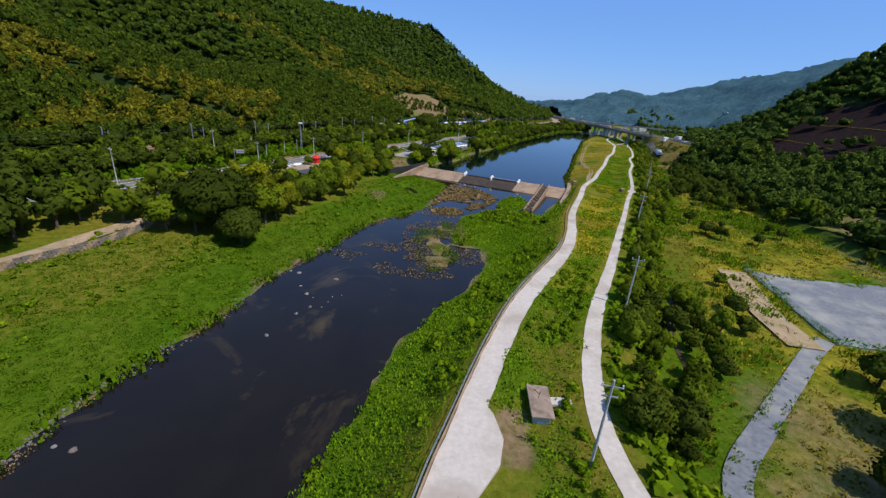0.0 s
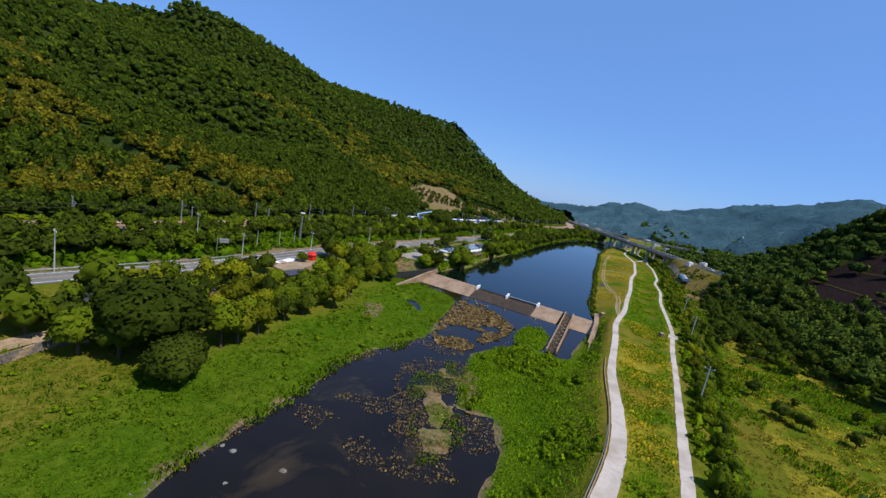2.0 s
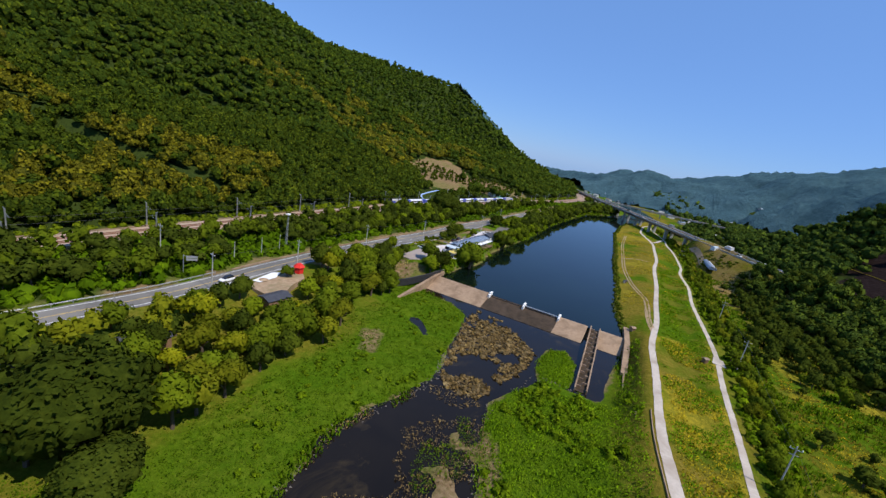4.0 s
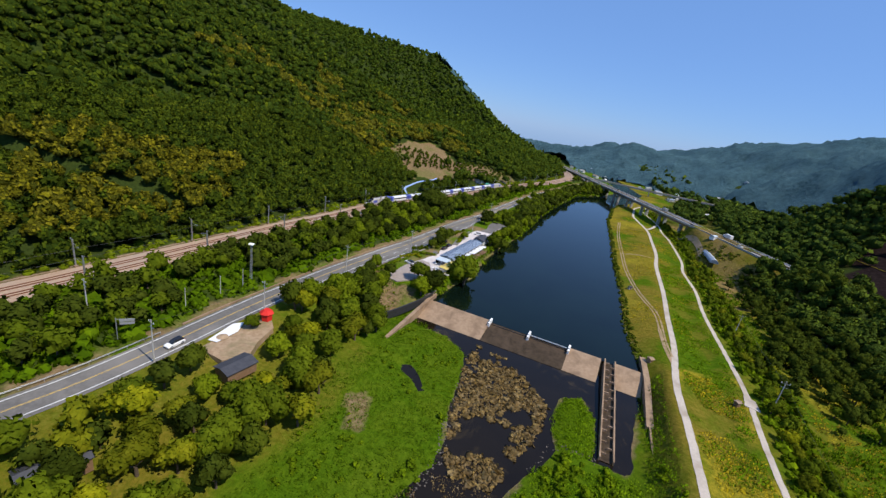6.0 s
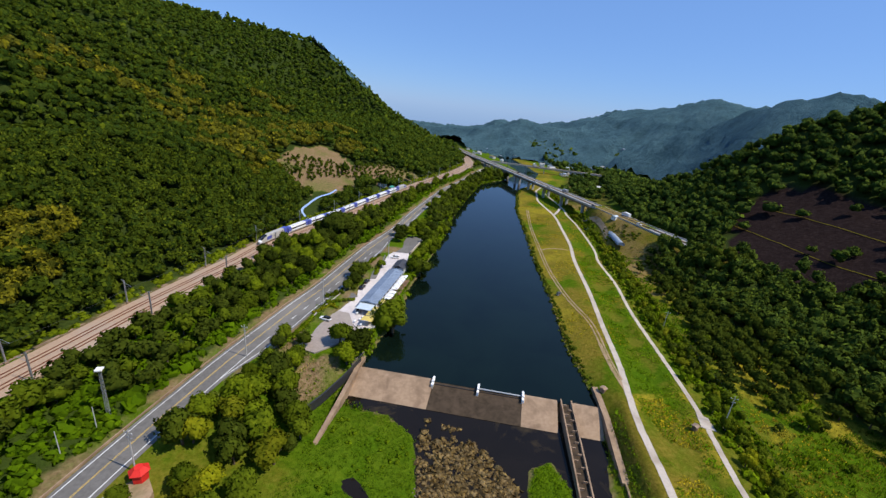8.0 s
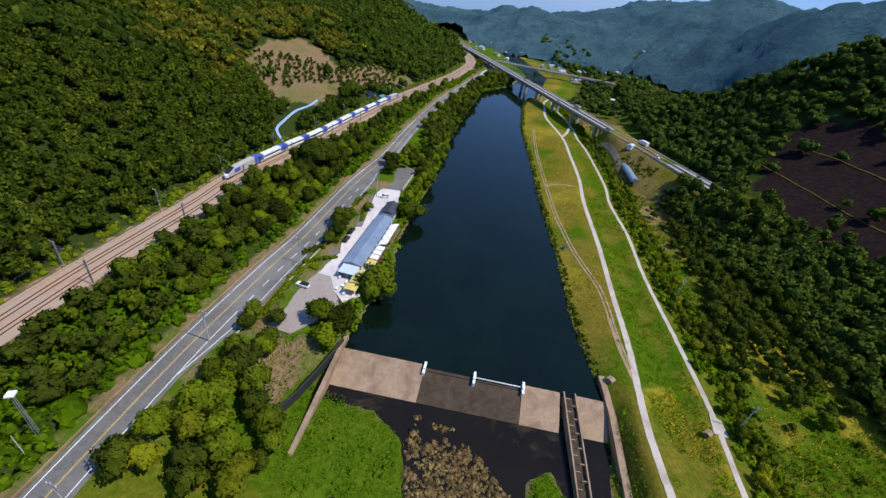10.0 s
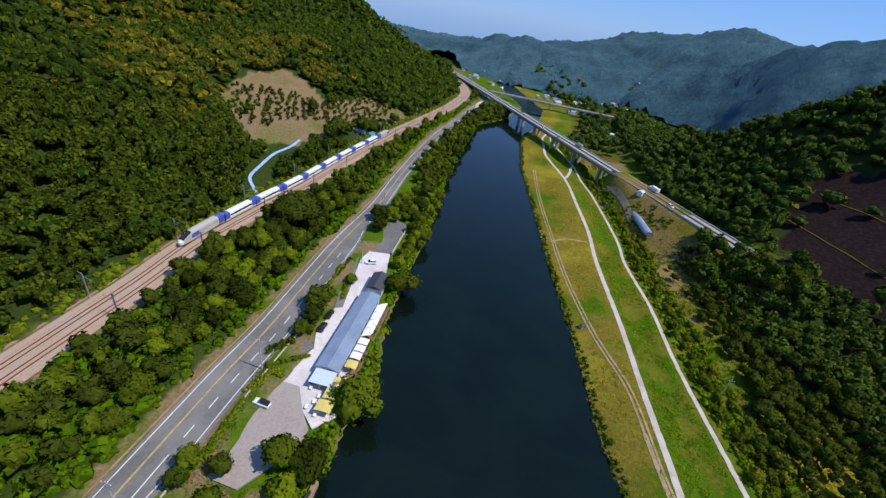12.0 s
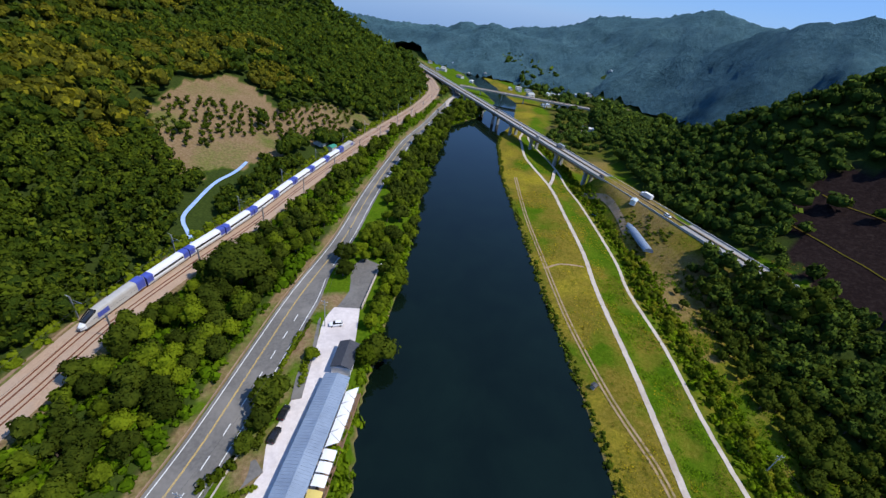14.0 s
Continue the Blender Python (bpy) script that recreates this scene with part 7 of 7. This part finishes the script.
# ---- levee: shed, boxes, drains, poles, tracks ----
shed = thing("pump_shed", "small concrete gate shed with a stained brown roof", "shed", loc=(20.8, 42.6, 4.6), rz=-3)
bm = bmesh.new()
box(bm, 0, 0, 1.1, 2.2, 5.0, 3.4, 0, 0.03)
part("wall", bm, M["pole_concrete"], shed, "grey concrete walls")
bm = bmesh.new()
box(bm, 0, 0, 2.9, 2.9, 6.0, 0.22, 0, 0.05)
M["roof_stained"] = plain("stained_roof_slab", (0.24, 0.17, 0.12), (0.34, 0.25, 0.18), 0.9, 0.9, c3=(0.14, 0.10, 0.07), big=0.6, coord="Object")
part("roof", bm, M["roof_stained"], shed, "stained brown slab roof")
bm = bmesh.new()
box(bm, 0, -2.52, 0.8, 1.1, 0.06, 2.0)
part("door", bm, M["porch_blue"], shed, "pale blue metal door")
bm = bmesh.new()
beam(bm, (-0.2, 0.4, 3.0), (0.3, 1.6, 3.12), 0.04)
beam(bm, (0.1, 1.2, 3.0), (-0.5, 2.0, 3.1), 0.04)
part("roof_pipe", bm, M["dark_metal"], shed, "dark pipes lying on the roof")
slab("pavement_shed", [(21.9, 43.9), (27.4, 44.4), (27.4, 43.2), (21.9, 42.5)], 0, M["concrete_path"], "pale concrete slab joining the shed to the track", "slab", 0.4, 7.12)
slab("pavement_apron", [(10.6, 27), (14.6, 33), (15.4, 36.5), (14.6, 40.5), (13.2, 43), (11.4, 36), (9.8, 28)], 0, M["concrete_path"], "pale concrete apron beside the track", "slab", 0.5, 6.88)
ribbon("kerb_levee", PATH_L, -2.05, -1.85, M["concrete"], 0.45, "weathered concrete kerb along the river side of the track", "kerb", y0=-20, y1=150, thick=0.6)
rail_t = thing("handrail", "low grey handrail along the river side of the levee track", "railing")
run_l = Along(PATH_L, 0)
hp = [run_l.at(d, -2.3) for d in np.arange(-8, 118, 2.0)]
bm = bmesh.new()
for p, q in zip(hp[:-1], hp[1:]):
    for z in (0.5, 0.95):
        beam(bm, (p[0], p[1], p[2] + z), (q[0], q[1], q[2] + z), 0.045, 4)
part("rail", bm, M["steel"], rail_t, "grey steel rails")
post_bm = bmesh.new()
beam(post_bm, (0, 0, -0.6), (0, 0, 1.0), 0.05, 5)
post_me = bpy.data.meshes.new("post")
post_bm.to_mesh(post_me)
post_bm.free()
post_me.materials.append(M["steel"])
for p in hp:
    ob = new("post", post_me)
    ob.parent, ob.matrix_basis = rail_t, pose(p[0], p[1], p[2])


def small_hut(name, label, x, y, sx, sy, h, wall_m, roof_m, rz=0.0, category="hut"):
    z = float(height_at(x, y))
    t = thing(name, label, category, "", (x, y, z), rz)
    bm = bmesh.new()
    box(bm, 0, 0, h / 2 - 0.2, sx, sy, h + 0.4, 0, 0.03)
    part("wall", bm, wall_m, t)
    part("roof", gable(bmesh.new(), -sx / 2, sx / 2, sy / 2, h, h + sy * 0.22, 0.25), roof_m, t)
    bm = bmesh.new()
    box(bm, sx * 0.1, -sy / 2 - 0.02, h * 0.42, 0.8, 0.06, h * 0.8)
    part("door", bm, M["timber"], t, "brown door")
    return t


small_hut("control_box", "brown box hut beside the levee track", 87.6, 184.0, 1.5, 1.2, 1.6, M["timber"], M["roof_stained"], 20)
small_hut("gauge_hut", "small grey water gauge hut on the lake bank", 96.0, 276.5, 1.5, 1.3, 1.5, M["pole_concrete"], M["roof_dark"], 15)
small_hut("weir_hut", "small pale control hut beside the weir wall", 72.2, 205.5, 1.4, 1.6, 1.3, M["concrete"], M["concrete"], 20)
slab("pavement_pad", [(90.2, 184.2), (93.6, 189.5), (95.6, 187), (93.5, 182)], 0, M["concrete_path"], "pale concrete pad on the levee track", "slab", 0.4, 7.22)
TRAIL = [(80, 208, 6.2), (84, 220, 5.6), (93.5, 245, 5.0), (98, 271, 4.6), (108, 310, 4.4), (121.6, 349, 4.2), (139, 397, 4.0), (161, 449, 3.9)]


def on_ground(line, step=3.0):
    p = smooth_line([(x, y, 0) for x, y, z in line], step)
    p[:, 2] = height_at(p[:, 0], p[:, 1])
    return [tuple(v) for v in p]


def trail(name, line, a, b, mat, lift, label, category="path"):
    p = np.array(on_ground(line, 1.5))
    d = np.gradient(p[:, :2], axis=0)
    d /= np.linalg.norm(d, axis=1, keepdims=True)
    nr = np.stack([d[:, 1], -d[:, 0]], -1)
    vs, k = [], 4
    for q, m in zip(p, nr):
        for u in np.linspace(a, b, k):
            x, y = q[0] + m[0] * u, q[1] + m[1] * u
            vs.append((x, y, float(height_at(x, y)) + lift))
    fs = [(i * k + j, i * k + j + 1, (i + 1) * k + j + 1, (i + 1) * k + j) for i in range(len(p) - 1) for j in range(k - 1)]
    return tagged(link_mesh(name, pymesh(name, vs, fs), mat), label, category, "", "structure")


for k, o in enumerate((-0.85, 0.6)):
    trail("trail_%d" % (k + 1), TRAIL, o, o + 0.7, M["sand"], 0.10, "worn earth wheel rut on the lake levee")
trail("trail_3", [(119, 342, 0), (127, 343, 0), (134, 340, 0), (138, 338, 0)], -0.6, 0.6, M["sand"], 0.10, "worn earth side trail on the levee")
trail("trail_4", [(78, 200, 0), (82, 214, 0), (88, 230, 0)], -1.0, 0.3, M["sand"], 0.09, "bare earth patch beside the lake levee track")

pole_t = thing("utility_pole", "grey concrete utility pole with a crossarm and insulators", "utility pole", "utility poles")
bm = bmesh.new()
beam(bm, (0, 0, -0.5), (0, 0, 11.4), 0.19, 8, 0.12)
part("pole", bm, M["pole_concrete"], pole_t, "tapered concrete pole")
for z, w in ((10.6, 2.2), (9.4, 1.6)):
    bm = bmesh.new()
    box(bm, 0, 0, z, w, 0.12, 0.12)
    part("crossarm", bm, M["steel"], pole_t, "steel crossarm")
for sx in (-1.0, 0, 1.0):
    bm = bmesh.new()
    beam(bm, (sx, 0, 10.66), (sx, 0, 10.95), 0.07)
    part("insulator", bm, M["white_paint"], pole_t, "white insulator")
POLES = [(43.6, 71.0, 20), (70.0, 127.6, 25), (98.5, 184, 25), (125, 238, 25), (24.6, 33.6, 10)]
ROADP = [(-54.6, 191.5, 30), (-68.2, 164, 30), (-17.6, 266, 30), (15.2, 318.5, 30), (30.4, 363.8, 30), (-91, 174, 30), (-98, 128, 30), (-40, 232, 30)]
heads, rheads = [], []
for k, (x, y, a) in enumerate(POLES + ROADP):
    z = float(height_at(x, y))
    m = pose(x, y, z, 0, 0, -a)
    if k == 0:
        pole_t.matrix_basis = m
    else:
        copy_thing(pole_t, m)
    (heads if k < len(POLES) else rheads).append(Vector((x, y, z + 10.8)))
wire("power_line", heads[:4], 0.025, 1.2, "thin dark power line between the levee poles", "power lines")
wire("power_line", [rheads[1], rheads[0], rheads[7], rheads[2], rheads[3], rheads[4]], 0.025, 1.0, "thin dark power line between the roadside poles", "power lines")
for x, y in ((-70.3, 197), (-74.5, 186.5), (-66.8, 204)):
    t = thing("post", "plain grey wooden post on the road verge", "post", "verge posts", (x, y, float(height_at(x, y))))
    bm = bmesh.new()
    beam(bm, (0, 0, -0.4), (0, 0, 7.0), 0.13, 6, 0.09)
    part("shaft", bm, M["pole_concrete"], t)
tower = thing("floodlight_tower", "tall grey steel mast with a lamp head on the road verge", "light mast", loc=(-65.8, 207.5, float(height_at(-65.8, 207.5))))
bm = bmesh.new()
for sx in (-0.3, 0.3):
    for sy in (-0.3, 0.3):
        beam(bm, (sx, sy, -0.4), (sx * 0.6, sy * 0.6, 14.2), 0.06, 5)
for k in range(14):
    z, c = k * 1.0 + 0.3, 0.3 - k * 0.0086
    for a in range(4):
        p, q = ((-1, -1), (1, -1), (1, 1), (-1, 1))[a], ((1, -1), (1, 1), (-1, 1), (-1, -1))[a]
        beam(bm, (p[0] * c, p[1] * c, z), (q[0] * c, q[1] * c, z + 1.0), 0.03, 4)
part("lattice", bm, M["steel"], tower, "lattice legs")
bm = bmesh.new()
box(bm, 0, 0, 14.5, 1.5, 1.5, 0.5, 0, 0.1)
part("lamp_head", bm, M["white_paint"], tower, "pale lamp head")
sign = thing("road_sign", "blue-grey direction sign on a bent steel pole", "road sign", loc=(-80.2, 169, float(height_at(-80.2, 169))), rz=25)
bm = bmesh.new()
beam(bm, (0, 0, -0.3), (0, 0, 6.4), 0.11, 7)
beam(bm, (0, 0, 6.0), (3.4, 0, 6.0), 0.07, 6)
part("pole", bm, M["steel"], sign, "grey steel pole")
for z in (5.7, 4.9):
    bm = bmesh.new()
    box(bm, 2.2, -0.1, z, 3.0, 0.06, 0.65)
    part("panel", bm, M["car_grey"], sign, "grey rear of the sign panel")

# ---- roadside stall ----
tent = thing("stall_tent", "bright red roadside stall tent", "tent", loc=(-53.0, 189.6, 8.4), rz=30)
bm = bmesh.new()
bmesh.ops.create_cone(bm, cap_ends=False, segments=6, radius1=2.1, radius2=1.1, depth=0.9, matrix=pose(0, 0, 2.7))
bmesh.ops.create_cone(bm, cap_ends=True, segments=6, radius1=1.1, radius2=0.9, depth=0.25, matrix=pose(0, 0, 3.2))
part("canopy", bm, M["red_cloth"], tent, "red cloth canopy")
bm = bmesh.new()
bmesh.ops.create_cone(bm, cap_ends=False, segments=6, radius1=1.55, radius2=1.7, depth=2.3, matrix=pose(0, 0, 1.15))
part("curtain", bm, M["red_cloth"], tent, "red side curtain")
slab("pavement_stall", [(-63.5, 172.5), (-61.5, 180), (-58, 187.5), (-52, 190.5), (-49.5, 186), (-50.5, 178), (-50, 172), (-55, 168.5)], 0, M["dirt"], "tan earth yard of the roadside stall", "yard", 2.5, 8.35)
slab("tarpaulin", [(-62.2, 175.4), (-60.2, 184.5), (-57.8, 186), (-57.2, 181), (-59.6, 175)], 0, M["awning_white"], "white tarpaulin spread on the ground", "tarpaulin", 0.05, 8.66)
bm = bmesh.new()
bmesh.ops.create_cone(bm, cap_ends=True, segments=14, radius1=1.5, radius2=0.2, depth=0.5, matrix=pose(-59.6, 177.6, 8.9))
me = bpy.data.meshes.new("grain_heap")
bm.to_mesh(me)
bm.free()
tagged(link_mesh("grain_heap", me, M["dirt"]), "low heap of tan grain drying on the tarpaulin", "heap")
hut = thing("shack", "dark-roofed wooden shack among the roadside trees", "shack", loc=(-51, 167.5, 6.2), rz=60)
bm = bmesh.new()
box(bm, 0, 0, 1.2, 7.5, 5.0, 2.8)
part("wall", bm, M["timber"], hut, "brown board walls")
part("roof", gable(bmesh.new(), -3.75, 3.75, 2.5, 2.5, 3.3), M["roof_dark"], hut, "black sheet roof")
for x, y, sx, sy, rz in ((-66, 136, 9, 5, 55), (-72, 124, 7, 5, 50), (-78, 117, 8, 6, 50)):
    small_hut("farm_shed", "low farm shed with a dark grey roof under the trees", x, y, sx, sy, 2.6, M["timber"], M["roof_dark"], rz, "shed")

# stone wall and farm track at the wood's edge
wall_t = thing("stone_wall", "dry stone retaining wall along a farm track", "wall")
sw = smooth_line([(-84, 68, 0), (-80.9, 75.1, 0), (-78.1, 82.3, 0), (-74.5, 90.4, 0), (-72.4, 101.5, 0), (-69, 107, 0)], 0.62)
stone_mes = []
for k in range(8):
    rs = random.Random(40 + k)
    bm = bmesh.new()
    bmesh.ops.create_cube(bm, size=1.0)
    for v in bm.verts:
        v.co *= 1 + rs.uniform(-0.18, 0.12)
    bmesh.ops.scale(bm, vec=(0.62, 0.5, 0.5), verts=bm.verts)
    me = bpy.data.meshes.new("stone")
    bm.to_mesh(me)
    bm.free()
    me.materials.append(M["stone"] if k % 3 else M["dirt"])
    stone_mes.append(me)
for i, p in enumerate(sw):
    z = float(height_at(p[0] + 0.4, p[1]))
    for c in range(4):
        ob = new("stone", stone_mes[(i * 3 + c * 5) % 8])
        ob.parent = wall_t
        ob.matrix_basis = pose(p[0] - 0.12 * c + rb.uniform(-0.08, 0.08), p[1], z + 0.1 + 0.42 * c, rb.uniform(-8, 8), rb.uniform(-8, 8), 62 + rb.uniform(-10, 10))
trail("track_farm", [(-90, 62, 0), (-83.5, 76, 0), (-80.5, 87, 0), (-77.2, 101, 0), (-71, 112, 0)], -1.8, 1.8, M["dirt"], 0.25, "tan earth farm track above the stone wall")

# ---- land side: gravel lot, drive, fence, greenhouse, houses ----
slab("pavement_gravel", [(94, 108.5), (91.8, 93.5), (88.2, 77.2), (87.4, 70.8), (97, 69), (118, 76), (140, 92), (136, 103), (110, 104)], 0.25, M["blue_gravel"], "bluish crushed-stone yard on the open field", "yard", 0.6)
trail("drive_gravel", [(40, 24, 0), (44, 36, 0), (55, 46.5, 0), (68, 57.5, 0), (78, 66, 0), (86, 72, 0)], -1.6, 1.6, M["blue_gravel"], 0.22, "bluish gravel drive to the stone yard")
trail("track_earth", [(80, 68, 0), (82, 82, 0), (87, 97, 0), (90, 106, 0)], -4.4, 2.6, M["sand"], 0.42, "orange bare earth strip beside the stone yard")
gf = thing("mesh_fence", "green mesh fence along the stone yard", "fence")
fp = [(94.5, 109), (92.0, 94), (88.4, 77.5), (87.2, 70.4), (92, 68.6)]
for (ax, ay), (bx, by) in zip(fp[:-1], fp[1:]):
    n = max(1, int(math.hypot(bx - ax, by - ay) / 3))
    for i in range(n):
        x0, y0, x1, y1 = ax + (bx - ax) * i / n, ay + (by - ay) * i / n, ax + (bx - ax) * (i + 1) / n, ay + (by - ay) * (i + 1) / n
        z = float(height_at(x0, y0)) + 0.2
        bm = bmesh.new()
        beam(bm, (x0, y0, z - 0.3), (x0, y0, z + 1.6), 0.04, 5)
        part("post", bm, M["green_mesh"], gf)
        bm = bmesh.new()
        for h in (0.2, 0.5, 0.8, 1.1, 1.4):
            beam(bm, (x0, y0, z + h), (x1, y1, z + h), 0.03, 4)
        for u in np.linspace(0, 1, 9):
            beam(bm, (x0 + (x1 - x0) * u, y0 + (y1 - y0) * u, z + 0.1), (x0 + (x1 - x0) * u, y0 + (y1 - y0) * u, z + 1.5), 0.02, 4)
        part("panel", bm, M["green_mesh"], gf, "green wire mesh panel")
trail("ditch", [(50.5, 58, 0), (53.5, 70, 0), (58.5, 80, 0), (64, 90, 0)], -0.5, 0.5, M["wet_concrete"], 0.1, "narrow dark concrete ditch in the weeds", "ditch")
gh = thing("greenhouse", "long greenhouse tunnel with a blue-grey film cover", "greenhouse", loc=(181.5, 341.5, float(height_at(188, 357)) - 0.1), rz=math.degrees(math.atan2(373.6 - 341, 194.6 - 181.5)))
secs = []
for k in range(13):
    secs.append([(k * 2.9, 2.6 * math.cos(a), 2.3 * math.sin(a)) for a in np.linspace(0, math.pi, 9)])
part("cover", loft(secs), M["roof_blue"], gh, "blue-grey film cover")
for k in range(13):
    bm = bmesh.new()
    for a, b in zip(np.linspace(0, math.pi, 9)[:-1], np.linspace(0, math.pi, 9)[1:]):
        beam(bm, (k * 2.9, 2.64 * math.cos(a), 2.34 * math.sin(a)), (k * 2.9, 2.64 * math.cos(b), 2.34 * math.sin(b)), 0.05, 4)
    part("hoop", bm, M["steel"], gh)
small_hut("cabin", "white cabin beside the greenhouse", 202, 380, 5, 3.2, 2.5, M["white_paint"], M["porch_blue"], 30, "cabin")
small_hut("cabin", "blue store box beside the levee track", 184, 388, 2.2, 2.2, 1.8, M["blue_plastic"], M["blue_plastic"], 10, "cabin")
trail("track_field", [(196, 420, 0), (198, 400, 0), (193, 380, 0), (186, 362, 0)], -1.5, 1.5, M["dirt"], 0.15, "bare earth track beside the greenhouse")
trail("track_far", [(172, 610, 0), (180, 640, 0), (196, 668, 0), (212, 682, 0)], -1.8, 1.8, M["concrete_path"], 0.2, "pale track on the far river bank")
# blue sheeted path up the hillside and hillside houses
trail("path_hill", [(-27, 366, 0), (-30, 374, 0), (-33, 384, 0), (-30, 396, 0), (-24, 414, 0), (-16, 428, 0), (-11, 440, 0)], -0.75, 0.75, M["sheet_blue"], 0.35, "blue sheeted path climbing the hillside")
small_hut("hill_house", "small grey house on the wooded slope", -161, 272, 5, 4, 3, M["wall_pale"], M["pole_concrete"], 20, "house")
small_hut("farm_house", "farm house with a green roof beside the railway", 31, 481, 9, 6, 3.0, M["wall_pale"], M["green_mesh"], 55, "house")
small_hut("farm_house", "small store with a green roof beside the railway", 37, 476, 6, 4, 2.6, M["wall_pale"], M["green_mesh"], 55, "house")
rv = random.Random(12)
roofs = (M["white_paint"], M["porch_blue"], M["roof_stained"], M["roof_blue"], M["pole_concrete"], M["wall_pale"])
for k in range(46):
    if k < 26:
        x, y = rv.uniform(330, 520), rv.uniform(640, 780)
    elif k < 36:
        x, y = rv.uniform(230, 330), rv.uniform(760, 930)
    else:
        x, y = rv.uniform(300, 420), rv.uniform(540, 660)
    small_hut("village_house", "low village house with a plain pitched roof", x, y, rv.uniform(6, 11), rv.uniform(4, 7), rv.uniform(2.5, 4), M["wall_pale"], roofs[k % 6], rv.uniform(0, 180), "house")["group"] = "village houses"
# rows of orchard trees on the cleared slope
ox, oy = jitter_grid(-75, 80, 395, 600, 4.6, 71)
om = inside(ROWS, ox, oy) | (inside(ORCHARD, ox, oy) & (ox > 4) & (fbm(ox, oy, 26, 2, 72) > -0.1))
op = np.column_stack([ox[om], oy[om], height_at(ox[om], oy[om]) + 1.2])
quads_object("orchard", scatter([leaf_cloud(40, 4, 0.16, 1.0, 800 + k, core=(8, 5)) for k in range(4)], op, rng.uniform(1.5, 2.4, len(op)), rng.uniform(1.6, 2.4, len(op)), 73), M["forest"], "rows of small orchard trees on bare earth", "orchard")
# terraced lines of the quarried slope
for k, z0 in enumerate((0, 1)):
    trail("berm_%d" % (k + 1), [((290, 336, 0), (290, 307, 0), (286, 281, 0), (283, 261, 0), (280, 235, 0)), ((263, 337, 0), (255, 303, 0), (249, 273, 0), (248, 244, 0), (247, 226, 0))][k], -0.3, 0.3, M["dry_grass"], 0.4, "earthen berm across the cut slope", "berm")
